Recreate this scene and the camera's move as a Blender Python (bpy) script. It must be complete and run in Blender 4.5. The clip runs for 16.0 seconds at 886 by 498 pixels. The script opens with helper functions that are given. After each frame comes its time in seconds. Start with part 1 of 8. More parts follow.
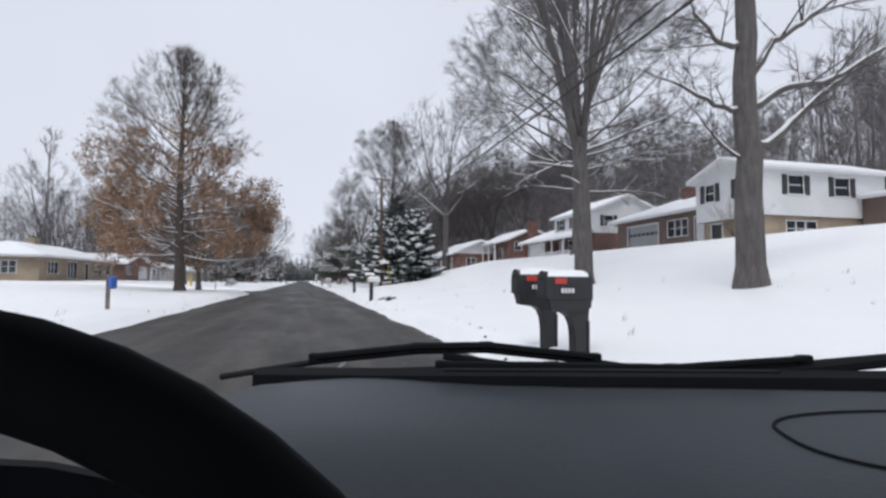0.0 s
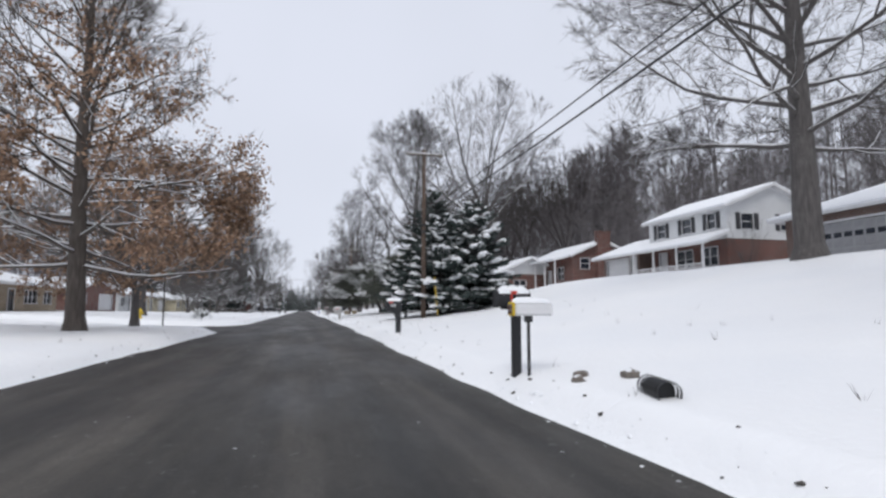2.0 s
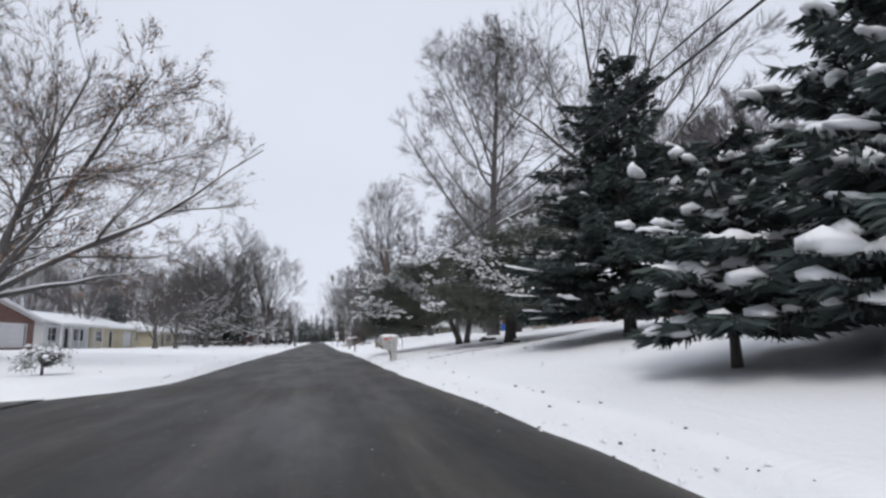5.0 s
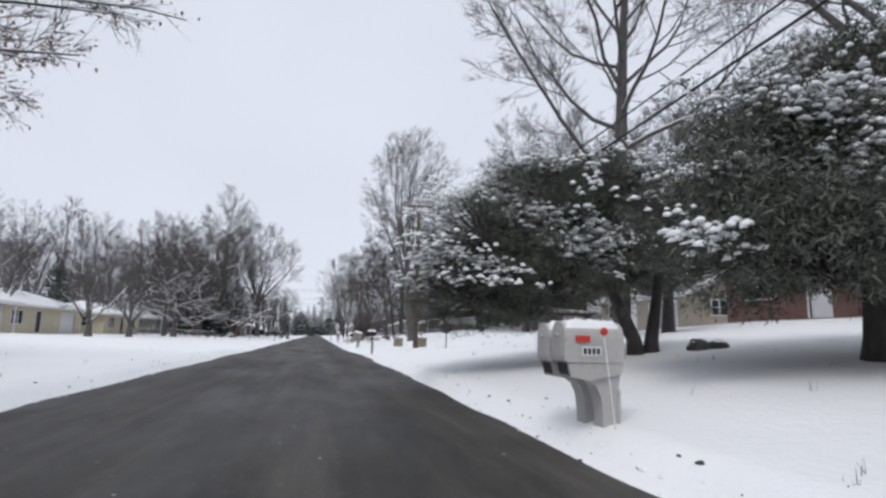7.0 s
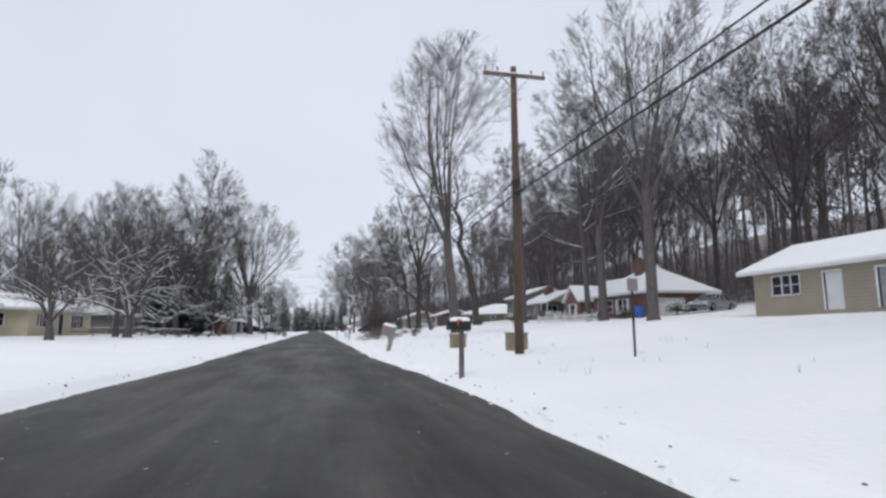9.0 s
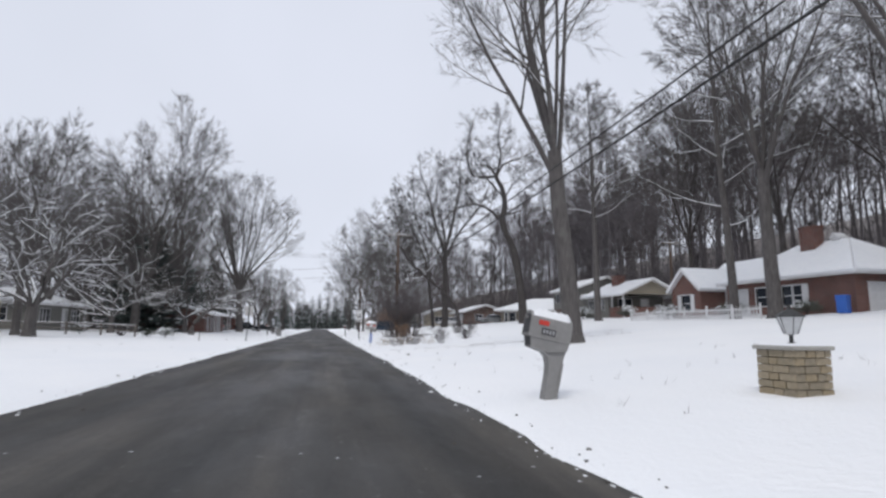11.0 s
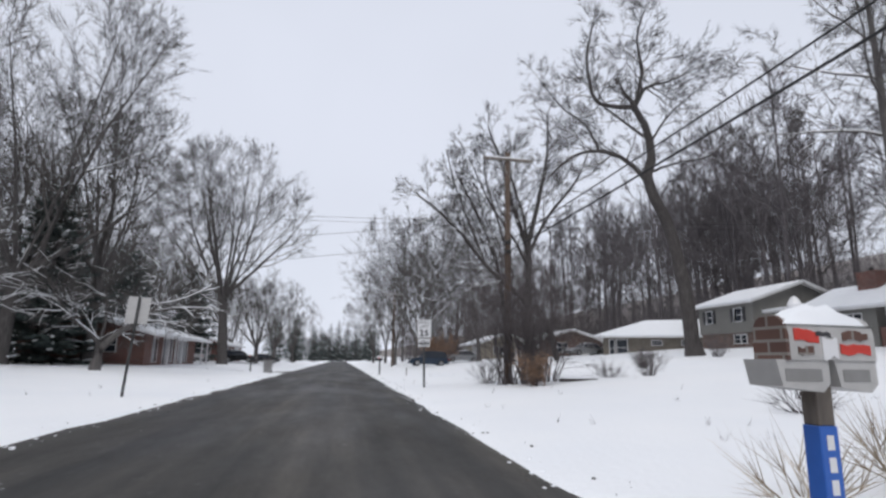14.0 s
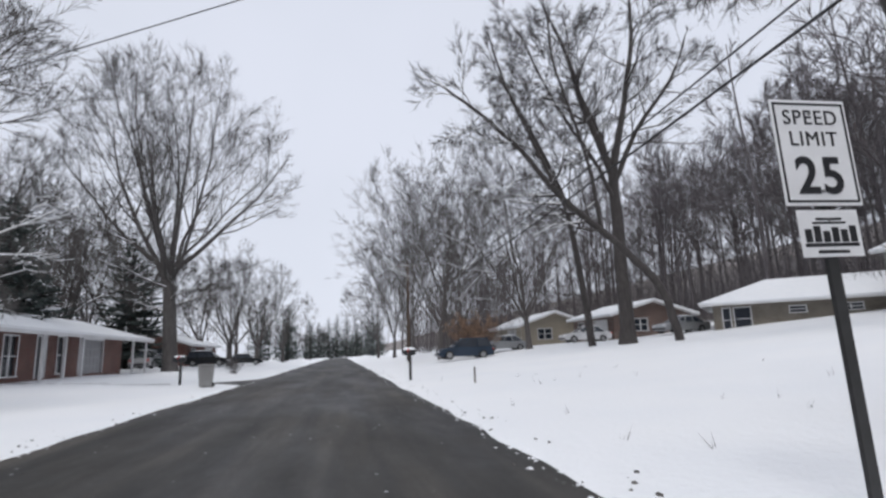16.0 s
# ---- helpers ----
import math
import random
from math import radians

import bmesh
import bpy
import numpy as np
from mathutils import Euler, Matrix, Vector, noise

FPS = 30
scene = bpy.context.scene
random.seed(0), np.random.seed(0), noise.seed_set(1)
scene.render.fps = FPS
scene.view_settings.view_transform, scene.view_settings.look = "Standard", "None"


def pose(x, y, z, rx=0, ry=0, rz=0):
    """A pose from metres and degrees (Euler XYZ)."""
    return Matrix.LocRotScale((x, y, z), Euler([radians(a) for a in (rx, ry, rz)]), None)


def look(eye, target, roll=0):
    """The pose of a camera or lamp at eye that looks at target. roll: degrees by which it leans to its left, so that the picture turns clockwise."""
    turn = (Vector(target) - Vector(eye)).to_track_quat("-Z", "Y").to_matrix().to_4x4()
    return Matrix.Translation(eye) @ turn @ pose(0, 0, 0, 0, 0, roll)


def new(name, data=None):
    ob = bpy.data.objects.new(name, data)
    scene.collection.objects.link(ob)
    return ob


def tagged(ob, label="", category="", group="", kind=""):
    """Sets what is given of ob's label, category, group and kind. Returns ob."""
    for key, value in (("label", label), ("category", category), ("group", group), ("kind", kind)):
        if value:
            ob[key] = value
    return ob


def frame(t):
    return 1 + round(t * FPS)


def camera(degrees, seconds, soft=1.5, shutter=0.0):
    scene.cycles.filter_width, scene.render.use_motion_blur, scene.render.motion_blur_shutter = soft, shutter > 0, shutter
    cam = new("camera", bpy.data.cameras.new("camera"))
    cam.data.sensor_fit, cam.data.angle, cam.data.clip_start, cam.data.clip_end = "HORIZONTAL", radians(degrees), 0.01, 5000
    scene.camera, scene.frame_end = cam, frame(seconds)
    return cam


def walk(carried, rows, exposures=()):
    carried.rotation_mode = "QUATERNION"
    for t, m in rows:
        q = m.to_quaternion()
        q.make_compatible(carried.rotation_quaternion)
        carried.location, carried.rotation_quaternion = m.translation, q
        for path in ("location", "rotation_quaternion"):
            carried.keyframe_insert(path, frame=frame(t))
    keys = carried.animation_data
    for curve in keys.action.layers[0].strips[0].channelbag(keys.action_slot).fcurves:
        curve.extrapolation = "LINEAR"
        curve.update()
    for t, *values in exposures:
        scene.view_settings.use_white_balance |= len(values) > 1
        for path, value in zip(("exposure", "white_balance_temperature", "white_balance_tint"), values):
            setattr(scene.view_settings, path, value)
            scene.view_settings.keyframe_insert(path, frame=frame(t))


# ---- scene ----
# the street runs along +y; the car keeps to its lane
cam = camera(78.06, 16.0, soft=2.6, shutter=0.0)
PATH = [
    (0.0, pose(0.004, 2.41, 1.20, 93.31, -0.33, -14.24)),
    (0.5, pose(0.000, 6.84, 1.20, 94.09, -0.70, -13.91)),
    (1.0, pose(0.021, 11.37, 1.20, 94.64, 0.22, -14.33)),
    (1.5, pose(0.004, 15.97, 1.20, 95.45, -0.32, -13.59)),
    (2.0, pose(0.027, 20.56, 1.20, 96.30, -0.05, -14.05)),
    (2.5, pose(0.000, 25.13, 1.20, 97.48, 0.95, -13.96)),
    (3.0, pose(-0.010, 29.78, 1.20, 98.28, 1.13, -14.09)),
    (3.5, pose(-0.090, 34.43, 1.20, 98.32, 0.47, -13.67)),
    (6.0, pose(-0.017, 57.78, 1.20, 99.78, 1.42, -12.15)),
    (6.5, pose(-0.009, 62.47, 1.20, 99.68, 0.84, -12.75)),
    (7.0, pose(-0.018, 67.16, 1.20, 99.08, -1.13, -12.94)),
    (7.5, pose(-0.003, 71.86, 1.20, 98.84, -0.85, -13.28)),
    (8.0, pose(-0.008, 76.67, 1.20, 98.64, -0.28, -12.93)),
    (10.5, pose(-0.057, 100.99, 1.20, 98.16, 0.30, -12.70)),
    (11.0, pose(-0.037, 105.91, 1.20, 98.24, -0.48, -12.38)),
    (11.5, pose(-0.024, 110.85, 1.20, 98.78, 0.37, -10.54)),
    (12.0, pose(-0.024, 115.78, 1.20, 100.19, 1.94, -8.86)),
    (12.5, pose(-0.038, 120.67, 1.20, 100.75, 1.80, -9.21)),
    (13.0, pose(-0.042, 125.53, 1.20, 100.88, 0.95, -10.02)),
    (13.5, pose(-0.058, 130.37, 1.20, 101.12, 0.47, -10.21)),
    (14.0, pose(-0.013, 135.23, 1.20, 101.56, -1.11, -10.41)),
    (14.5, pose(0.019, 140.16, 1.20, 101.82, -0.02, -9.91)),
    (15.0, pose(0.097, 145.06, 1.20, 101.78, 1.08, -9.58)),
    (15.5, pose(0.110, 149.88, 1.20, 100.63, 1.50, -9.75)),
    (16.0, pose(0.090, 154.58, 1.20, 100.65, 1.74, -10.41)),
]
walk(cam, PATH)

# ---- sky, sun, exposure ----
world = bpy.data.worlds.new("overcast_sky")
scene.world = world
world.use_nodes = True
_n, _l = world.node_tree.nodes, world.node_tree.links
_sky = _n.new("ShaderNodeTexSky")
_sky.sky_type, _sky.sun_disc = "NISHITA", False
_sky.sun_elevation, _sky.sun_rotation = radians(38), radians(150)
_grey = _n.new("ShaderNodeHueSaturation")
_grey.inputs["Saturation"].default_value = 0.25
_gain = _n.new("ShaderNodeMix")
_gain.data_type, _gain.blend_type = "RGBA", "MULTIPLY"
_gain.inputs["Factor"].default_value = 1.0
_gain.inputs[7].default_value = (0.10, 0.10, 0.10, 1)
_cloud = _n.new("ShaderNodeMix")
_cloud.data_type = "RGBA"
_cloud.inputs["Factor"].default_value = 0.9
_geo = _n.new("ShaderNodeTexCoord")
_cn = _n.new("ShaderNodeTexNoise")
_cn.inputs["Scale"].default_value, _cn.inputs["Detail"].default_value = 1.6, 3
_cr = _n.new("ShaderNodeValToRGB")
_cr.color_ramp.elements[0].position, _cr.color_ramp.elements[0].color = 0.3, (0.70, 0.742, 0.845, 1)
_cr.color_ramp.elements[1].position, _cr.color_ramp.elements[1].color = 0.7, (0.785, 0.825, 0.945, 1)
_l.new(_geo.outputs["Generated"], _cn.inputs["Vector"])
_l.new(_cn.outputs["Fac"], _cr.inputs[0])
_l.new(_sky.outputs[0], _grey.inputs["Color"])
_l.new(_grey.outputs[0], _gain.inputs[6])
_l.new(_gain.outputs[2], _cloud.inputs[6])
_l.new(_cr.outputs[0], _cloud.inputs[7])
_l.new(_cloud.outputs[2], _n["Background"].inputs[0])
_n["Background"].inputs[1].default_value = 1.0
sun = new("sun", bpy.data.lights.new("sun", "SUN"))
sun.data.energy, sun.data.angle, sun.data.color = 1.2, radians(25), (1.0, 0.97, 0.93)
sun.matrix_world = look((0, 0, 50), (18, 30, 0))

# ---- materials ----


class Mat:
    """A small wrapper to write node materials in few lines."""

    def __init__(self, name, colour, rough=0.7, metal=0.0):
        self.m = bpy.data.materials.new(name)
        self.m.use_nodes = True
        self.t = self.m.node_tree
        self.p = self.t.nodes["Principled BSDF"]
        self.p.inputs["Base Color"].default_value = (*colour, 1)
        self.p.inputs["Roughness"].default_value = rough
        self.p.inputs["Metallic"].default_value = metal
        self.colour = colour
        self.height = None

    def node(self, kind):
        return self.t.nodes.new("ShaderNode" + kind)

    def link(self, a, b):
        self.t.links.new(a, b)

    def coords(self):
        return self.node("TexCoord").outputs["Object"]

    def noise(self, scale, detail=4.0, vec=None, rough=0.55):
        n = self.node("TexNoise")
        n.inputs["Scale"].default_value, n.inputs["Detail"].default_value = scale, detail
        n.inputs["Roughness"].default_value = rough
        self.link(vec or self.coords(), n.inputs["Vector"])
        return n.outputs["Fac"]

    def ramp(self, fac, stops):
        r = self.node("ValToRGB")
        while len(r.color_ramp.elements) < len(stops):
            r.color_ramp.elements.new(0.5)
        for e, (pos, c) in zip(r.color_ramp.elements, stops):
            e.position, e.color = pos, (*c, 1)
        self.link(fac, r.inputs[0])
        return r.outputs[0]

    def mix(self, a, b, fac, kind="MIX"):
        x = self.node("Mix")
        x.data_type, x.blend_type = "RGBA", kind
        for s, i in ((a, 6), (b, 7)):
            if isinstance(s, tuple):
                x.inputs[i].default_value = (*s, 1)
            else:
                self.link(s, x.inputs[i])
        if isinstance(fac, float):
            x.inputs["Factor"].default_value = fac
        else:
            self.link(fac, x.inputs["Factor"])
        return x.outputs[2]

    def base(self, c):
        self.link(c, self.p.inputs["Base Color"])
        return self

    def bump(self, h, strength=0.4, dist=0.02):
        b = self.node("Bump")
        b.inputs["Strength"].default_value, b.inputs["Distance"].default_value = strength, dist
        self.link(h, b.inputs["Height"])
        self.link(b.outputs[0], self.p.inputs["Normal"])
        return self

    def vary(self, amount=0.15, s1=0.6, s2=9.0):
        """Stains at a coarse and a fine scale, over the base colour."""
        dark = tuple(c * (1 - 2 * amount) for c in self.colour)
        light = tuple(min(1, c * (1 + amount)) for c in self.colour)
        a = self.ramp(self.noise(s1, 5), [(0.3, dark), (0.7, light)])
        b = self.ramp(self.noise(s2, 3), [(0.3, (1 - amount,) * 3), (0.7, (1, 1, 1))])
        self.base(self.mix(a, b, 1.0, "MULTIPLY"))
        return self


def plain(name, colour, rough=0.6, metal=0.0, amount=0.1, s1=0.8, s2=14.0, bump=0.0):
    m = Mat(name, colour, rough, metal).vary(amount, s1, s2)
    if bump:
        m.bump(m.noise(s2 * 2, 4), bump, 0.01)
    return m.m


def snow_material():
    m = Mat("snow", (0.86, 0.875, 0.9), 0.55)
    a = m.ramp(m.noise(0.25, 5), [(0.3, (0.87, 0.885, 0.91)), (0.7, (0.92, 0.925, 0.935))])
    grass = m.ramp(m.noise(5.5, 8, rough=0.75), [(0.69, (0, 0, 0)), (0.76, (1, 1, 1))])
    patch = m.ramp(m.noise(0.22, 4), [(0.48, (0, 0, 0)), (0.64, (1, 1, 1))])
    sep = m.mix(grass, patch, 1.0, "MULTIPLY")
    m.base(m.mix(a, (0.36, 0.34, 0.30), sep))
    h = m.mix(m.noise(1.1, 6), m.noise(9, 5), 0.35)
    m.bump(h, 0.6, 0.09)
    sx = m.node("SeparateXYZ")
    m.link(m.coords(), sx.inputs[0])
    wood = m.node("MapRange")
    wood.inputs["From Min"].default_value, wood.inputs["From Max"].default_value = 38.5, 44.0
    m.link(sx.outputs[0], wood.inputs["Value"])
    litter = m.ramp(m.noise(0.5, 6, rough=0.7), [(0.3, (0.55,) * 3), (0.5, (1, 1, 1))])
    under = m.mix(litter, wood.outputs[0], 1.0, "MULTIPLY")
    brown = m.ramp(m.noise(3, 5), [(0.3, (0.06, 0.045, 0.035)), (0.7, (0.15, 0.11, 0.085))])
    m.base(m.mix(m.p.inputs["Base Color"].links[0].from_socket, brown, under))
    return m.m


def soft_snow():
    m = Mat("soft_snow", (0.88, 0.89, 0.91), 0.55)
    m.base(m.ramp(m.noise(3, 4), [(0.3, (0.83, 0.85, 0.88)), (0.7, (0.89, 0.9, 0.92))]))
    m.bump(m.noise(9, 4), 0.3, 0.03)
    return m.m


def asphalt_material():
    m = Mat("wet_asphalt", (0.07, 0.068, 0.065), 0.5)
    c = m.coords()
    mp = m.node("Mapping")
    mp.inputs["Scale"].default_value = (1.0, 0.05, 1.0)
    m.link(c, mp.inputs["Vector"])
    wide = m.node("Mapping")
    wide.inputs["Scale"].default_value = (1.0, 0.3, 1.0)
    m.link(c, wide.inputs["Vector"])
    streak = m.noise(1.3, 6, mp.outputs[0], 0.6)
    blotch = m.noise(0.5, 6, wide.outputs[0], 0.65)
    a = m.ramp(streak, [(0.3, (0.016, 0.0148, 0.0132)), (0.5, (0.046, 0.0412, 0.0355)), (0.72, (0.115, 0.102, 0.087))])
    b = m.ramp(blotch, [(0.35, (0.6, 0.6, 0.61)), (0.65, (1, 1, 1))])
    col = m.mix(a, b, 1.0, "MULTIPLY")
    patches = m.ramp(m.noise(1.7, 7, wide.outputs[0], 0.7), [(0.4, (0.72,) * 3), (0.62, (1.1,) * 3)])
    col = m.mix(col, patches, 1.0, "MULTIPLY")
    salt = m.ramp(m.noise(6, 9, rough=0.8), [(0.6, (0, 0, 0)), (0.7, (0.6, 0.6, 0.6))])
    col = m.mix(col, (0.34, 0.34, 0.34), salt)
    fleck = m.node("TexVoronoi")
    fleck.inputs["Scale"].default_value = 2.3
    m.link(c, fleck.inputs["Vector"])
    ice = m.ramp(fleck.outputs["Distance"], [(0.035, (0.85,) * 3), (0.06, (0, 0, 0))])
    col = m.mix(col, (0.55, 0.56, 0.58), ice)
    grit = m.ramp(m.noise(55, 3), [(0.3, (0.6,) * 3), (0.7, (1.2,) * 3)])
    m.base(m.mix(col, grit, 1.0, "MULTIPLY"))
    m.link(m.ramp(blotch, [(0.35, (0.5,) * 3), (0.7, (0.82,) * 3)]), m.p.inputs["Roughness"])
    m.bump(m.noise(45, 4), 0.4, 0.01)
    return m.m


def bark_material(name, colour, lichen=0.2):
    m = Mat(name, colour, 0.9)
    c = m.coords()
    mp = m.node("Mapping")
    mp.inputs["Scale"].default_value = (7, 7, 1.1)
    m.link(c, mp.inputs["Vector"])
    f = m.noise(1.6, 7, mp.outputs[0], 0.65)
    dark = tuple(v * 0.5 for v in colour)
    light = tuple(v * 1.5 for v in colour)
    a = m.ramp(f, [(0.3, dark), (0.6, colour), (0.8, light)])
    m.base(m.mix(a, (0.26, 0.27, 0.24), m.ramp(m.noise(1.3, 4), [(0.55, (0, 0, 0)), (0.75, (lichen,) * 3)])))
    m.bump(f, 0.6, 0.03)
    return m.m


def needle_material(name, a, b):
    m = Mat(name, a, 0.75)
    info = m.node("NewGeometry")
    m.base(m.ramp(info.outputs["Random Per Island"], [(0.0, a), (0.75, b), (1.0, tuple(v * 1.5 for v in b))]))
    return m.m


def leaf_material():
    m = Mat("dry_leaf", (0.24, 0.12, 0.06), 0.8)
    info = m.node("NewGeometry")
    m.base(m.ramp(info.outputs["Random Per Island"], [(0, (0.15, 0.09, 0.062)), (0.5, (0.32, 0.195, 0.125)), (1, (0.45, 0.305, 0.205))]))
    return m.m


def wall_vector(m):
    c = m.coords()
    s = m.node("SeparateXYZ")
    m.link(c, s.inputs[0])
    add = m.node("Math")
    m.link(s.outputs[0], add.inputs[0])
    m.link(s.outputs[1], add.inputs[1])
    k = m.node("CombineXYZ")
    m.link(add.outputs[0], k.inputs[0])
    m.link(s.outputs[2], k.inputs[1])
    return k.outputs[0]


def brick_material(name, c1, c2, mortar):
    m = Mat(name, c1, 0.85)
    b = m.node("TexBrick")
    b.inputs["Scale"].default_value = 1.0
    b.inputs["Brick Width"].default_value, b.inputs["Row Height"].default_value = 0.21, 0.075
    b.inputs["Mortar Size"].default_value = 0.009
    for k, v in (("Color1", c1), ("Color2", c2), ("Mortar", mortar)):
        b.inputs[k].default_value = (*v, 1)
    m.link(wall_vector(m), b.inputs["Vector"])
    st = m.ramp(m.noise(0.9, 5), [(0.3, (0.7,) * 3), (0.7, (1.05,) * 3)])
    m.base(m.mix(b.outputs["Color"], st, 1.0, "MULTIPLY"))
    m.bump(b.outputs["Fac"], -0.5, 0.01)
    return m.m


def siding_material(name, colour, pitch=0.16):
    m = Mat(name, colour, 0.6)
    s = m.node("SeparateXYZ")
    m.link(m.coords(), s.inputs[0])
    d = m.node("Math")
    d.operation = "DIVIDE"
    d.inputs[1].default_value = pitch
    m.link(s.outputs[2], d.inputs[0])
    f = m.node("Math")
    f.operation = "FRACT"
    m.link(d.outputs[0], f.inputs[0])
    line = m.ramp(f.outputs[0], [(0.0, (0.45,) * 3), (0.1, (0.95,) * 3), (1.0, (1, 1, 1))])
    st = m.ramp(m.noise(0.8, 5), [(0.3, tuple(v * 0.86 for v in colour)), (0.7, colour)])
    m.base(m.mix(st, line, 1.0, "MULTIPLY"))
    m.bump(f.outputs[0], 0.6, 0.02)
    return m.m


def glass_material():
    m = Mat("window_glass", (0.03, 0.035, 0.045), 0.06)
    m.p.inputs["Specular IOR Level"].default_value = 0.6
    m.bump(m.noise(1.5, 2), 0.05, 0.01)
    return m.m


SNOW, SOFT = snow_material(), soft_snow()
ASPHALT = asphalt_material()
BARK = bark_material("grey_bark", (0.112, 0.102, 0.099))
BARK_DARK = bark_material("dark_bark", (0.07, 0.062, 0.06), 0.1)
BARK_OAK = bark_material("oak_bark", (0.10, 0.083, 0.072), 0.15)
TWIG = plain("twig", (0.115, 0.1, 0.102), 0.9, amount=0.2)
# pale grey bark, with snowfall haze over the woods put into the colour
PALE_TWIG = plain("pale_twig", (0.2, 0.185, 0.19), 0.9, amount=0.2)
HAZY_TWIG = plain("hazy_twig", (0.155, 0.14, 0.148), 0.9, amount=0.2)
NEEDLE = needle_material("spruce_needles", (0.024, 0.035, 0.034), (0.06, 0.08, 0.074))
YEW = needle_material("yew_needles", (0.038, 0.045, 0.04), (0.115, 0.124, 0.1))
LEAF = leaf_material()
STRAW = needle_material("dry_grass", (0.2, 0.15, 0.1), (0.36, 0.3, 0.22))
RUST = needle_material("rusty_leaves", (0.13, 0.08, 0.055), (0.27, 0.17, 0.11))
BRICK = brick_material("red_brick", (0.18, 0.06, 0.042), (0.12, 0.043, 0.034), (0.22, 0.2, 0.185))
BRICK_BROWN = brick_material("brown_brick", (0.155, 0.085, 0.065), (0.11, 0.06, 0.05), (0.26, 0.24, 0.22))
BRICK_GREY = brick_material("grey_tan_brick", (0.2, 0.172, 0.138), (0.15, 0.13, 0.105), (0.26, 0.24, 0.21))
BRICK_TAN = brick_material("tan_brick", (0.36, 0.28, 0.19), (0.28, 0.2, 0.13), (0.42, 0.38, 0.32))
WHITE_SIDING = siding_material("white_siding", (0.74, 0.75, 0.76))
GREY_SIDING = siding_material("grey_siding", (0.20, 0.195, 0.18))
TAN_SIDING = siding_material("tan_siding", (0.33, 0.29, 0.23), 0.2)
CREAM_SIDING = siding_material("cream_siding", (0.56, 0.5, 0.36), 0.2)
WHITE = plain("white_paint", (0.72, 0.72, 0.73), 0.5, amount=0.08)
GREY_PAINT = plain("grey_paint", (0.36, 0.36, 0.37), 0.5)
DARK_PAINT = plain("dark_paint", (0.045, 0.045, 0.05), 0.5)
GLASS = glass_material()
BLACK_PLASTIC = plain("black_plastic", (0.022, 0.023, 0.027), 0.5, amount=0.25, bump=0.15)
GREY_PLASTIC = plain("grey_plastic", (0.27, 0.265, 0.26), 0.55, amount=0.12, bump=0.1)
STONE_PLASTIC = plain("pale_grey_plastic", (0.5, 0.49, 0.48), 0.55, amount=0.1, bump=0.1)
RED = plain("red_paint", (0.62, 0.05, 0.035), 0.45)
BLUE = plain("blue_plastic", (0.03, 0.13, 0.5), 0.45)
YELLOW = plain("yellow_paint", (0.72, 0.5, 0.03), 0.5)
STEEL = plain("galvanised_steel", (0.36, 0.36, 0.36), 0.45, 0.8, 0.15)
DARK_STEEL = plain("dark_steel", (0.06, 0.06, 0.06), 0.5, 0.4, 0.2)
POLE_WOOD = bark_material("creosoted_wood", (0.12, 0.085, 0.066), 0.1)
GREY_WOOD = bark_material("grey_wood", (0.18, 0.155, 0.135), 0.2)
CABLE = plain("black_cable", (0.02, 0.02, 0.022), 0.7)
SIGN_WHITE = plain("white_sheeting", (0.78, 0.78, 0.79), 0.4, amount=0.05)
SIGN_BLACK = plain("black_ink", (0.015, 0.015, 0.018), 0.5)
RUBBER = plain("tyre_rubber", (0.02, 0.02, 0.02), 0.85)
STONES = [plain("sandstone", c, 0.85, amount=0.2, s1=3, s2=25, bump=0.5) for c in
          ((0.31, 0.25, 0.165), (0.285, 0.24, 0.17), (0.33, 0.275, 0.195), (0.26, 0.22, 0.16))]
CONCRETE = plain("concrete", (0.4, 0.39, 0.36), 0.9, amount=0.15, bump=0.3)

# ---- building helpers ----


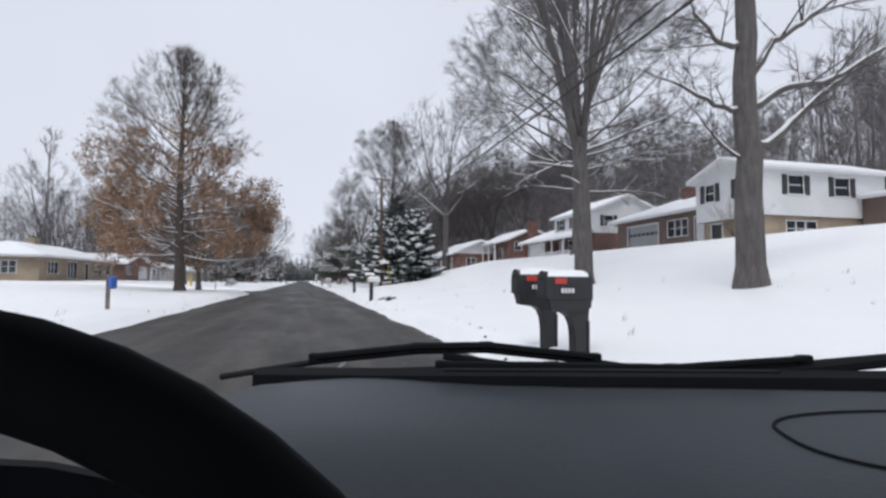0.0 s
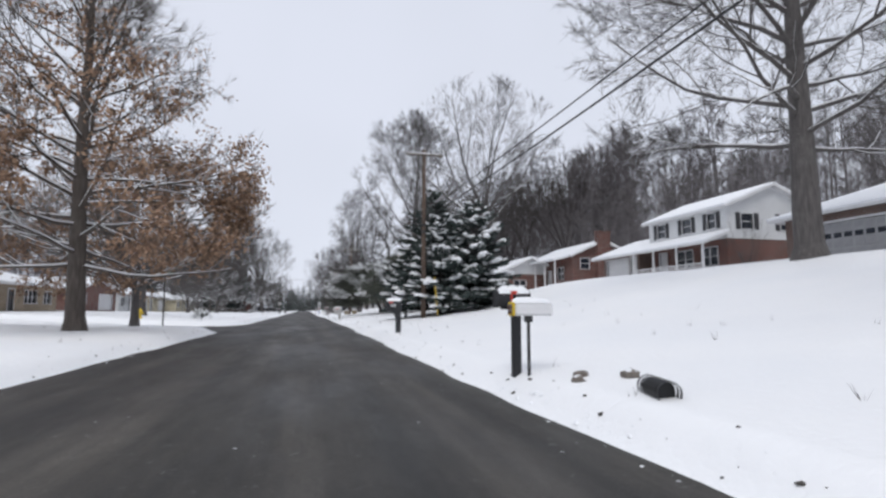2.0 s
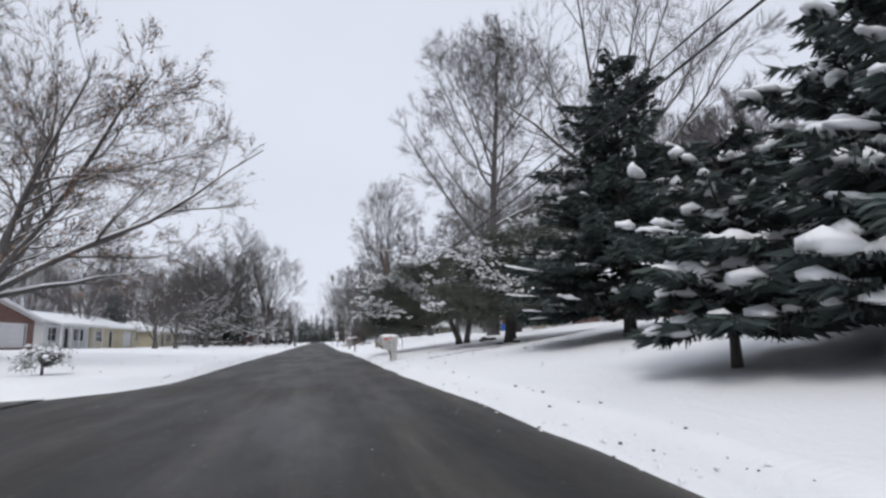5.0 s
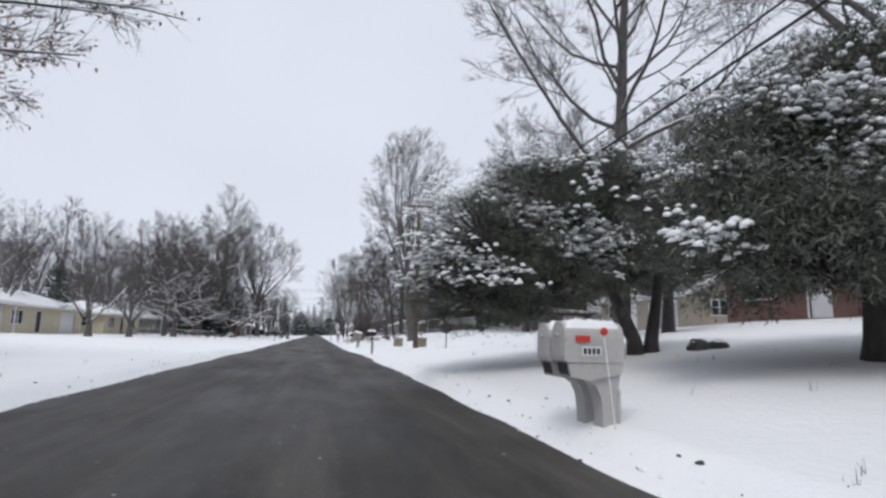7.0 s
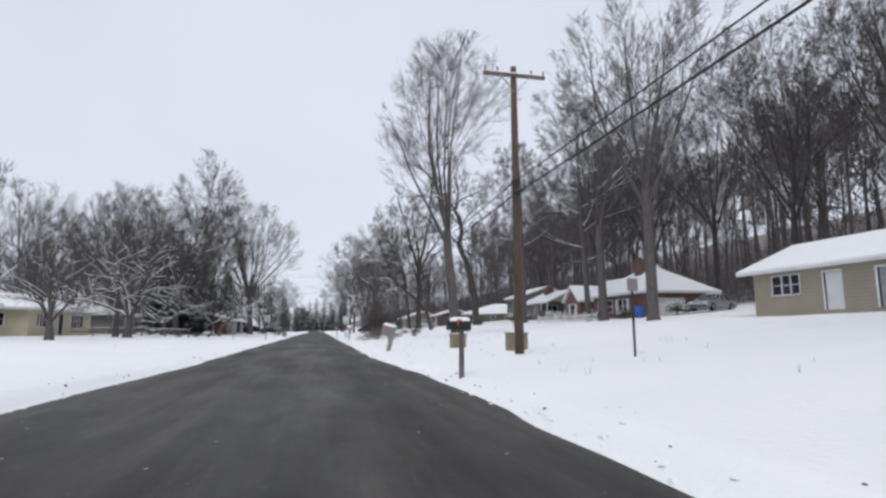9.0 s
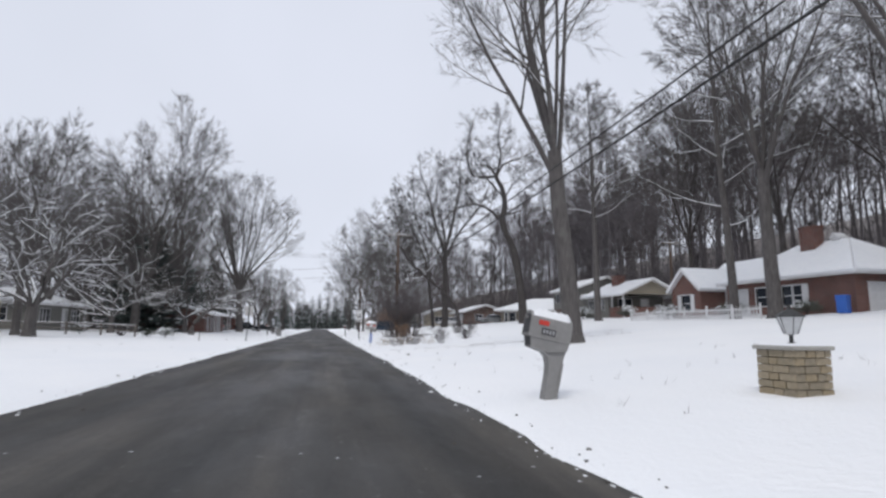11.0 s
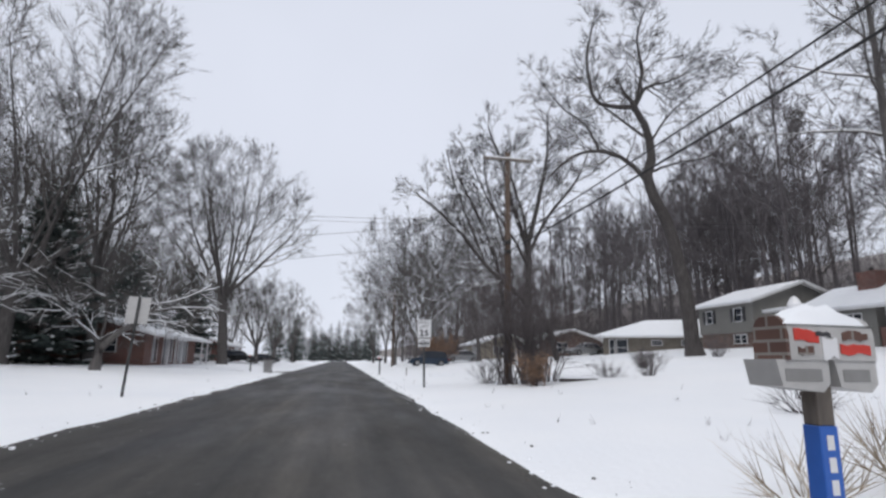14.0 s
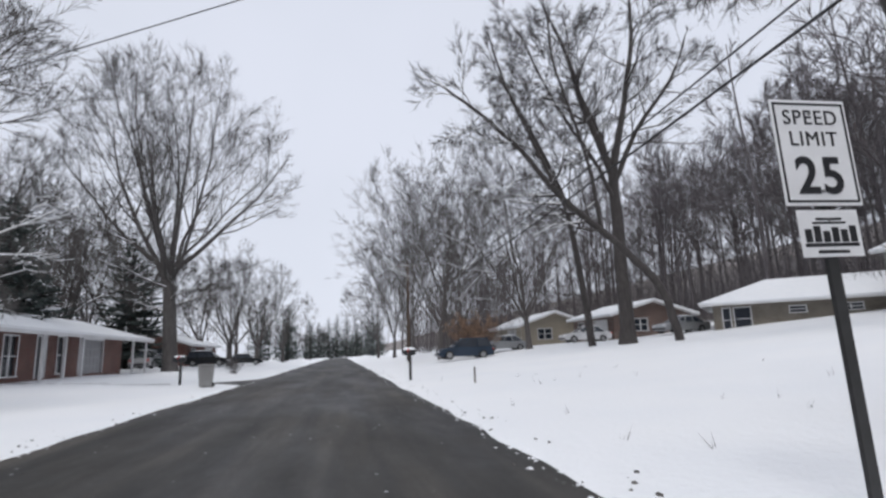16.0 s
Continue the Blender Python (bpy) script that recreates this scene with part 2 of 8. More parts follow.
class Geo:
    """Collects faces for one mesh."""

    def __init__(self):
        self.v, self.f = [], []

    def face(self, *pts):
        n = len(self.v)
        self.v += [tuple(p) for p in pts]
        self.f.append(tuple(range(n, n + len(pts))))
        return self

    def box(self, x0, x1, y0, y1, z0, z1):
        n = len(self.v)
        self.v += [(x, y, z) for z in (z0, z1) for y in (y0, y1) for x in (x0, x1)]
        for q in ((0, 2, 3, 1), (4, 5, 7, 6), (0, 1, 5, 4), (2, 6, 7, 3), (0, 4, 6, 2), (1, 3, 7, 5)):
            self.f.append(tuple(n + i for i in q))
        return self

    def cbox(self, x0, x1, y0, y1, z0, z1, b=0.01):
        """A box with chamfered edges."""
        lo, hi = (x0, y0, z0), (x1, y1, z1)
        n = len(self.v)
        idx = {}
        for sx in (0, 1):
            for sy in (0, 1):
                for sz in (0, 1):
                    s = (sx, sy, sz)
                    for ax in range(3):
                        p = [0, 0, 0]
                        for k in range(3):
                            e = hi[k] if s[k] else lo[k]
                            p[k] = e if k == ax else (e - b if s[k] else e + b)
                        idx[(s, ax)] = len(self.v)
                        self.v.append(tuple(p))
        for ax in range(3):
            o = [k for k in range(3) if k != ax]
            for side in (0, 1):
                ring = []
                for a, c in ((0, 0), (1, 0), (1, 1), (0, 1)):
                    s = [0, 0, 0]
                    s[ax], s[o[0]], s[o[1]] = side, a, c
                    ring.append(idx[(tuple(s), ax)])
                self.f.append(tuple(ring))
        for ax in range(3):
            o = [k for k in range(3) if k != ax]
            for a in (0, 1):
                for c in (0, 1):
                    s0, s1 = [0, 0, 0], [0, 0, 0]
                    s0[ax], s1[ax] = 0, 1
                    for s in (s0, s1):
                        s[o[0]], s[o[1]] = a, c
                    s0, s1 = tuple(s0), tuple(s1)
                    self.f.append((idx[(s0, o[0])], idx[(s1, o[0])], idx[(s1, o[1])], idx[(s0, o[1])]))
        for s in [(a, c, d) for a in (0, 1) for c in (0, 1) for d in (0, 1)]:
            self.f.append(tuple(idx[(s, k)] for k in range(3)))
        return self

    def tube(self, pts, radii, sides=8, cap=True):
        pts = [Vector(p) for p in pts]
        if not hasattr(radii, "__len__"):
            radii = [radii] * len(pts)
        n = len(self.v)
        ref = None
        for i, p in enumerate(pts):
            t = (pts[min(i + 1, len(pts) - 1)] - pts[max(i - 1, 0)]).normalized()
            if ref is None:
                ref = Vector((1, 0, 0)) if abs(t.x) < 0.8 else Vector((0, 1, 0))
            u = t.cross(ref).normalized()
            ref = u.cross(t)
            w = u.cross(t)
            for k in range(sides):
                a = 2 * math.pi * k / sides
                self.v.append(tuple(p + (u * math.cos(a) + w * math.sin(a)) * radii[i]))
        for i in range(len(pts) - 1):
            for k in range(sides):
                a, b = n + i * sides + k, n + i * sides + (k + 1) % sides
                self.f.append((a, b, b + sides, a + sides))
        if cap:
            self.f.append(tuple(n + k for k in range(sides)))
            self.f.append(tuple(n + (len(pts) - 1) * sides + k for k in reversed(range(sides))))
        return self

    def slab(self, pts, thick):
        """A plate: the polygon pts, and a copy sunk along its normal."""
        pts = [Vector(p) for p in pts]
        nrm = (pts[1] - pts[0]).cross(pts[2] - pts[0]).normalized()
        n, k = len(self.v), len(pts)
        self.v += [tuple(p) for p in pts] + [tuple(p - nrm * thick) for p in pts]
        self.f.append(tuple(range(n, n + k)))
        self.f.append(tuple(range(n + 2 * k - 1, n + k - 1, -1)))
        for i in range(k):
            j = (i + 1) % k
            self.f.append((n + i, n + k + i, n + k + j, n + j))
        return self

    def prism(self, outline, axis, a, b):
        """An outline in the two other axes, drawn out from a to b along axis (0, 1, 2)."""
        k, n = len(outline), len(self.v)
        for e in (a, b):
            for p in outline:
                q = list(p)
                q.insert(axis, e)
                self.v.append(tuple(q))
        self.f.append(tuple(range(n, n + k)))
        self.f.append(tuple(range(n + 2 * k - 1, n + k - 1, -1)))
        for i in range(k):
            j = (i + 1) % k
            self.f.append((n + i, n + j, n + k + j, n + k + i))
        return self

    def dome(self, x0, x1, y0, y1, z, h, nx=8, ny=6, seed=1, edge=0.35):
        """A lumpy cap of snow on a flat top."""
        rng = random.Random(seed)
        n = len(self.v)
        for j in range(ny + 1):
            for i in range(nx + 1):
                u, w = i / nx, j / ny
                e = min(1, min(u, 1 - u) / edge) ** 0.5 * min(1, min(w, 1 - w) / edge) ** 0.5
                dz = h * e * (0.8 + 0.4 * rng.random())
                self.v.append((x0 + (x1 - x0) * u, y0 + (y1 - y0) * w, z + dz))
        for j in range(ny):
            for i in range(nx):
                a = n + j * (nx + 1) + i
                self.f.append((a, a + 1, a + nx + 2, a + nx + 1))
        m = len(self.v)
        self.v += [(x0, y0, z), (x1, y0, z), (x1, y1, z), (x0, y1, z)]
        self.f.append((m + 3, m + 2, m + 1, m))
        return self

    def lathe(self, prof, cx=0, cy=0, sides=14):
        n = len(self.v)
        for r, z in prof:
            for k in range(sides):
                a = 2 * math.pi * k / sides
                self.v.append((cx + r * math.cos(a), cy + r * math.sin(a), z))
        for i in range(len(prof) - 1):
            for k in range(sides):
                a, b = n + i * sides + k, n + i * sides + (k + 1) % sides
                self.f.append((a, b, b + sides, a + sides))
        self.f.append(tuple(n + k for k in reversed(range(sides))))
        self.f.append(tuple(n + (len(prof) - 1) * sides + k for k in range(sides)))
        return self

    def move(self, m):
        self.v = [tuple(m @ Vector(p)) for p in self.v]
        return self

    def mesh(self, name, mat, smooth=False):
        me = bpy.data.meshes.new(name)
        me.from_pydata(self.v, [], self.f)
        me.materials.append(mat)
        bm = bmesh.new()
        bm.from_mesh(me)
        bmesh.ops.recalc_face_normals(bm, faces=bm.faces)
        bm.to_mesh(me)
        bm.free()
        if smooth:
            me.polygons.foreach_set("use_smooth", [True] * len(me.polygons))
        return me


def fast_mesh(name, verts, faces, mat, smooth=False):
    """A mesh from arrays: verts (n, 3), faces (m, 3) or (m, 4)."""
    me = bpy.data.meshes.new(name)
    k = faces.shape[1]
    me.vertices.add(len(verts))
    me.vertices.foreach_set("co", np.ascontiguousarray(verts, dtype=np.float32).ravel())
    me.loops.add(faces.size)
    me.loops.foreach_set("vertex_index", np.ascontiguousarray(faces, dtype=np.int32).ravel())
    me.polygons.add(len(faces))
    me.polygons.foreach_set("loop_start", np.arange(0, faces.size, k, dtype=np.int32))
    me.polygons.foreach_set("loop_total", np.full(len(faces), k, dtype=np.int32))
    if smooth:
        me.polygons.foreach_set("use_smooth", np.ones(len(faces), dtype=bool))
    me.materials.append(mat)
    me.update(calc_edges=True)
    return me


def part(name, geo, mat, parent, label="", smooth=False, at=None):
    me = geo if isinstance(geo, bpy.types.Mesh) else geo.mesh(name, mat, smooth)
    ob = new(name, me)
    ob.parent = parent
    if at is not None:
        ob.matrix_basis = at
    return tagged(ob, label)


def thing(name, m, label, category, group=""):
    ob = new(name)
    ob.empty_display_size = 0.3
    ob.matrix_basis = m
    return tagged(ob, label, category, group)


def structure(name, me, label, category):
    return tagged(new(name, me), label, category, kind="structure")

# ---- the lie of the land ----


def lattice(ix, iy, seed):
    h = (ix * 374761393 + iy * 668265263 + seed * 974634541) & 0x7FFFFFFF
    h = ((h ^ (h >> 13)) * 1274126177) & 0x7FFFFFFF
    return ((h ^ (h >> 16)) & 0xFFFF) / 65535.0


def value_noise(x, y, seed=0):
    x, y = np.asarray(x, float), np.asarray(y, float)
    ix, iy = np.floor(x).astype(np.int64), np.floor(y).astype(np.int64)
    fx, fy = x - ix, y - iy
    fx, fy = fx * fx * (3 - 2 * fx), fy * fy * (3 - 2 * fy)
    a, b = lattice(ix, iy, seed), lattice(ix + 1, iy, seed)
    c, d = lattice(ix, iy + 1, seed), lattice(ix + 1, iy + 1, seed)
    return (a * (1 - fx) + b * fx) * (1 - fy) + (c * (1 - fx) + d * fx) * fy - 0.5


def smooth(a, b, x):
    t = np.clip((x - a) / (b - a), 0, 1)
    return t * t * (3 - 2 * t)


def smin(a, b, k):
    h = np.clip(0.5 + 0.5 * (b - a) / k, 0, 1)
    return b * (1 - h) + a * h - k * h * (1 - h)


RX = (2.2, 3.2, 5, 7, 10, 14, 19, 28, 36, 45, 60, 90, 150, 600, 4000)
R_SOUTH = (0.05, 0.32, 0.5, 0.72, 1.15, 2.1, 3.25, 4.05, 4.6, 6, 11, 22, 38, 40, 40)
R_MID = (0.05, 0.28, 0.5, 0.72, 1.05, 1.5, 2.1, 2.9, 3.7, 5, 9, 20, 36, 40, 40)
R_NORTH = (0.03, 0.12, 0.24, 0.34, 0.58, 0.92, 1.4, 2.1, 3.0, 4.2, 8, 19, 34, 40, 40)
LX = (4.1, 5.3, 9, 15, 28, 60, 150, 600, 4000)
L_SOUTH = (0.05, 0.28, 0.36, 0.62, 1.0, 1.2, 1.5, 3, 5)
L_NORTH = (0.02, 0.05, 0.12, 0.42, 0.7, 0.9, 1.2, 3, 5)


def right_edge(y):
    return 2.75 - 0.6 * smooth(98, 113, y) + 0.15 * smooth(44, 60, y) * (1 - smooth(60, 68, y))


def left_edge(y):
    return -4.4 + 0.3 * smooth(95, 115, y)


def land(x, y):
    """The height of the snow field away from the asphalt."""
    x, y = np.asarray(x, float), np.asarray(y, float)
    s, m, n = (np.interp(x, RX, t) for t in (R_SOUTH, R_MID, R_NORTH))
    a, b = smooth(56, 80, y), smooth(84, 112, y)
    r = (s * (1 - a) + m * a) * (1 - b) + n * b
    ls, ln = (np.interp(-x, LX, t) for t in (L_SOUTH, L_NORTH))
    c = smooth(95, 135, y)
    z = np.where(x > 0, r, ls * (1 - c) + ln * c)
    far = smooth(3, 12, np.abs(x))
    return z + far * (0.16 * value_noise(x / 9, y / 9, 3) + 0.07 * value_noise(x / 2.7, y / 2.7, 4)) + 0.02 * value_noise(x / 0.8, y / 0.8, 5)


def asphalt_distance(x, y):
    """Metres outside the bare asphalt (negative on it)."""
    d = np.maximum(x - right_edge(y), left_edge(y) - x)
    side = np.where(x < 0, np.maximum(55.6 - y, y - 62.2), 99.0)
    d = smin(d, side, 6.0)
    drive2 = np.where(x < 0, np.maximum(np.maximum(182.6 - y, y - 186.6), -7.5 - x), 99.0)
    return smin(d, drive2, 2.0)


def ground_z(x, y):
    x, y = np.asarray(x, float), np.asarray(y, float)
    d = asphalt_distance(x, y) + 0.2 * value_noise(x / 2.2, y / 4.0, 7) + 0.22 * value_noise(x / 0.7, y / 1.5, 8)
    s = smooth(-0.3, 0.45, d)
    return land(x, y) * s - 0.08 * (1 - s)


def gz(x, y):
    return float(ground_z(np.array([x]), np.array([y]))[0])


def sheet(xs, ys, zf, mat, name):
    gx, gy = np.meshgrid(xs, ys)
    v = np.stack([gx, gy, zf(gx, gy)], -1).reshape(-1, 3)
    nx, ny = len(xs), len(ys)
    i = (np.arange(ny - 1)[:, None] * nx + np.arange(nx - 1)[None, :]).ravel()
    return fast_mesh(name, v, np.stack([i, i + 1, i + nx + 1, i + nx], -1), mat, True)


GX = np.unique(np.concatenate([[-4000, -1500, -600, -300, -180], np.arange(-120, -30, 6), np.arange(-30, -9, 1.5), np.arange(-9, -5.4, 0.4),
                               np.arange(-5.4, -3.2, 0.13), np.arange(-3.2, 1.4, 0.8), np.arange(1.4, 4.4, 0.12), np.arange(4.4, 9, 0.4),
                               np.arange(9, 40, 1.2), np.arange(40, 120, 5), [140, 200, 350, 800, 2000, 4000]]).round(3))
GY = np.unique(np.concatenate([[-400, -150, -60, -30], np.arange(-16, 6, 2), np.arange(6, 48, 0.5), np.arange(48, 72, 0.3), np.arange(72, 190, 0.5),
                               np.arange(190, 260, 1.0), np.arange(260, 700, 8), [760, 900, 1300, 2200, 4000]]).round(3))
structure("ground", sheet(GX, GY, ground_z, SNOW, "ground"), "snow-covered lawns and verges sloping up from the street", "ground")
structure("road", sheet(np.array([-8.0, -4.2, -0.8, 2.6, 6.0]), np.concatenate([np.arange(-60, 300, 4.0), [340, 388]]),
                        lambda x, y: 0.012 - 0.0016 * (x + 0.8) ** 2, ASPHALT, "road"),
          "bare wet asphalt street with slush along its edges", "road")
structure("side_road", sheet(np.append(np.arange(-130, -9.9, 4.0), [-8.0, -6.2]), np.array([52.0, 55.0, 59.0, 63.0, 66.0]), lambda x, y: 0 * x - 0.015 + 0.35 * smooth(8, 30, -x) , ASPHALT, "side_road"),
          "asphalt side street joining between snowy lawns", "road")


def track(name, label, pts, width, mat, seed, gap=0.35):
    """A ragged strip of bare ground that follows the snow."""
    rng = random.Random(seed)
    g = Geo()
    for (x0, y0), (x1, y1) in zip(pts, pts[1:]):
        n = max(2, int(math.hypot(x1 - x0, y1 - y0) / 0.22))
        px, py = (y0 - y1), (x1 - x0)
        q = math.hypot(px, py)
        px, py = px / q, py / q
        prev = None
        for i in range(n + 1):
            t = i / n
            c = 0.12 * (rng.random() - 0.5)
            w = width * (0.3 + rng.random()) * 0.5
            x, y = x0 + (x1 - x0) * t + px * c, y0 + (y1 - y0) * t + py * c
            a, b = (x + px * w, y + py * w), (x - px * w, y - py * w)
            row = (*a, gz(*a) + 0.012), (*b, gz(*b) + 0.012)
            if prev and rng.random() > gap:
                g.face(prev[0], row[0], row[1], prev[1])
            prev = row
    return structure(name, g.mesh(name, mat), label, "driveway")


MUD = plain("wet_gravel", (0.11, 0.1, 0.09), 0.8, amount=0.3, s1=2, s2=20, bump=0.4)
track("driveway_1", "dark gravel edge of a snowed-over driveway", [(4.2, 70.2), (9, 72.4), (15, 76), (24, 82)], 0.34, MUD, 1, 0.14)
track("driveway_2", "wet wheel track across a snowy driveway", [(7.0, 131.5), (10.5, 131.9), (15.5, 131.6)], 0.12, MUD, 2, 0.08)
track("driveway_3", "wet wheel track across a snowy driveway", [(3.2, 132.7), (4.6, 132.4), (5.9, 132.3)], 0.1, MUD, 5, 0.3)
track("driveway_5", "wet wheel track across a snowy driveway", [(6.8, 132.9), (12.2, 134.5), (17.5, 135.8)], 0.14, MUD, 6, 0.15)
track("driveway_6", "wet wheel track across a snowy driveway", [(4.5, 131.9), (9.0, 132.3), (16.0, 133.3)], 0.09, MUD, 8, 0.2)
track("driveway_7", "wet wheel track across a snowy driveway", [(5.0, 131.2), (8.5, 131.5), (15.0, 132.2)], 0.08, MUD, 9, 0.25)
track("driveway_4", "dark asphalt edge of a snowy driveway", [(-5.5, 183.0), (-10, 182.6), (-16, 182.4)], 0.3, MUD, 4, 0.1)


def slush(name, label, category, mat, count, spread, small, big, seed, proud):
    """Broken lumps along both edges of the asphalt."""
    rng = random.Random(seed)
    g = Geo()
    for i in range(count):
        y = 4 + 190 * rng.random()
        left = rng.random() < 0.45
        if left and 52 < y < 66:
            continue
        e = float(left_edge(y)) - 0.08 if left else float(right_edge(y)) + 0.08
        x = e + rng.gauss(0, spread) * (1 if not left else -1)
        r = small + (big - small) * rng.random() ** 3
        z = max(gz(x, y), 0.008 - 0.0016 * (x + 0.8) ** 2) - 0.2 * r
        n = len(g.v)
        a0 = rng.random() * 6.28
        for k in range(6):
            a = a0 + k * math.pi / 3
            q = r * rng.uniform(0.6, 1.3)
            g.v.append((x + q * math.cos(a) * 0.8, y + q * math.sin(a) * 1.3, z))
        for k in range(6):
            a = a0 + k * math.pi / 3
            q = r * rng.uniform(0.3, 0.7)
            g.v.append((x + q * math.cos(a) * 0.8, y + q * math.sin(a) * 1.3, z + r * proud * rng.uniform(0.6, 1.2)))
        for k in range(6):
            b = (k + 1) % 6
            g.f.append((n + k, n + b, n + 6 + b, n + 6 + k))
        g.f.append(tuple(n + 6 + k for k in range(6)))
    me = bpy.data.meshes.new(name)
    me.from_pydata(g.v, [], g.f)
    me.materials.append(mat)
    return tagged(new(name, me), label, category, kind="stuff")


slush("slush", "broken lumps of snow along the edges of the asphalt", "slush", SOFT, 4200, 0.1, 0.012, 0.07, 71, 0.4)
slush("gravel", "dark gravel and clods thrown up along the verge", "gravel", MUD, 1800, 0.3, 0.01, 0.05, 72, 0.6)

# ---- trees ----


def unit(x, y, z):
    n = math.sqrt(x * x + y * y + z * z) or 1.0
    return x / n, y / n, z / n


def bend(rng, d, angle, az=None):
    """d turned away by angle, towards a chance side."""
    ux, uy, uz = unit(-d[1], d[0], 0.0) if abs(d[2]) < 0.99 else (1.0, 0.0, 0.0)
    wx, wy, wz = d[1] * uz - d[2] * uy, d[2] * ux - d[0] * uz, d[0] * uy - d[1] * ux
    a = rng.uniform(0, 2 * math.pi) if az is None else az
    c, s, k = math.cos(a), math.sin(a), math.sin(angle)
    e = math.cos(angle)
    return unit(d[0] * e + (ux * c + wx * s) * k, d[1] * e + (uy * c + wy * s) * k, d[2] * e + (uz * c + wz * s) * k)


class Limbs:
    """Grows the limbs of a bare tree as tapered lines."""

    def __init__(self, seed, wander=0.16, lift=0.07, kids=(8, 6, 5), levels=4, twig=0.007, angle=(28, 58), shrink=(0.38, 0.62), spray=7, env=None):
        self.rng = random.Random(seed)
        self.wander, self.lift, self.kids, self.levels = wander, lift, kids, levels
        self.twig, self.angle, self.shrink = twig, angle, shrink
        self.lines, self.tips, self.canes, self.env, self.spray = [], [], [], env, spray

    def room(self, p, d, length):
        """How far a limb may run before it leaves the crown's outline."""
        if not self.env:
            return length
        R, lo, hi = self.env
        c, h = (lo + hi) / 2, (hi - lo) / 2
        q = (p[0] / R, p[1] / R, (p[2] - c) / h)
        e = (d[0] / R, d[1] / R, d[2] / h)
        a = sum(v * v for v in e)
        b = sum(v * w for v, w in zip(q, e))
        k = sum(v * v for v in q) - 1
        disc = b * b - a * k
        far = (-b + math.sqrt(disc)) / a if disc > 0 else 0.0
        return min(length, far * self.rng.uniform(0.82, 1.1))

    def line(self, p, d, length, r0, r1, n, lvl, wander=None, lift=None):
        rng = self.rng
        w = self.wander if wander is None else wander
        up = self.lift if lift is None else lift
        pts, rad, dirs = [p], [r0], [d]
        for i in range(n):
            d = unit(d[0] + rng.uniform(-w, w), d[1] + rng.uniform(-w, w), d[2] + rng.uniform(-w, w) + up)
            s = length / n
            p = (p[0] + d[0] * s, p[1] + d[1] * s, p[2] + d[2] * s)
            pts.append(p)
            dirs.append(d)
            rad.append(r0 + (r1 - r0) * (i + 1) / n)
        self.lines.append((pts, rad, lvl))
        return pts, rad, dirs

    def spray_along(self, p, d, length, count):
        """Fine twigs off a straight cane."""
        rng = self.rng
        for i in range(count):
            f = rng.random() * length
            q = (p[0] + d[0] * f, p[1] + d[1] * f, p[2] + d[2] * f)
            e = bend(rng, d, radians(rng.uniform(8, 40)))
            e = unit(e[0], e[1], e[2] + 0.12)
            self.tips.append((q, e, rng.uniform(0.35, 0.95) * max(0.7, min(1.4, length))))

    def branch(self, p, d, length, r, lvl):
        rng = self.rng
        wanted = length
        length = self.room(p, d, length)
        if length < 0.2:
            return
        stunted = length < 0.13 * wanted or length < 0.35
        if lvl >= self.levels or stunted:
            self.canes.append((p, d, max(0.35, length), min(r, 0.012)))
            self.spray_along(p, d, length, 2 if stunted else self.spray)
            return
        n = (6, 6, 4, 2, 2)[lvl]
        pts, rad, dirs = self.line(p, d, length, r, max(self.twig * 0.6, r * 0.16), n, lvl, None, self.lift * (1.7 if lvl == 1 else 1.0))
        k = self.kids[min(lvl - 1, len(self.kids) - 1)]
        k = max(2, int(k * rng.uniform(0.75, 1.25) * min(1.0, 0.35 + length / wanted)))
        for i in range(k):
            t = 0.22 + 0.78 * (i + rng.random()) / k
            j = min(int(t * n), n - 1)
            f = t * n - j
            q = tuple(pts[j][c] + (pts[j + 1][c] - pts[j][c]) * f for c in range(3))
            a = radians(rng.uniform(*self.angle)) * (1 - 0.35 * t)
            size = length * rng.uniform(*self.shrink) * (1.15 - 0.55 * t)
            rr = max(self.twig, (rad[j] + (rad[j + 1] - rad[j]) * f) * rng.uniform(0.45, 0.65))
            self.branch(q, bend(rng, dirs[j + 1], a), size, rr, lvl + 1)
        if lvl >= 2:
            self.spray_along(pts[-2], dirs[-1], length / n, 6)

    def vase(self, h, r, fork, mains, spread, lean=(0, 0)):
        """A short trunk that forks into upright limbs."""
        rng = self.rng
        self.env = self.env or (0.43 * h, fork * 0.55, h)
        d = unit(lean[0], lean[1], 1)
        foot = [(0, 0, -0.3), (0, 0, 0.0), (d[0] * 0.5, d[1] * 0.5, 0.5)]
        self.lines.append((foot, [r * 1.6, r * 1.35, r * 1.06], 0))
        pts, rad, dirs = self.line((0, 0, 0), d, fork, r * 1.12, r * 0.82, 6, 0, 0.03, 0.0)
        for i in range(mains):
            az = 2 * math.pi * (i + rng.uniform(-0.3, 0.3)) / mains
            a = radians(spread) * rng.uniform(0.35, 1.0) if i else radians(spread) * 0.15
            j = 6 if i < 3 else rng.choice((5, 6))
            length = (h - fork) * rng.uniform(0.75, 1.0) / max(0.72, math.cos(a))
            self.branch(pts[j], bend(rng, dirs[j], a, az), length, rad[j] * rng.uniform(0.34, 0.54), 1)
        return self

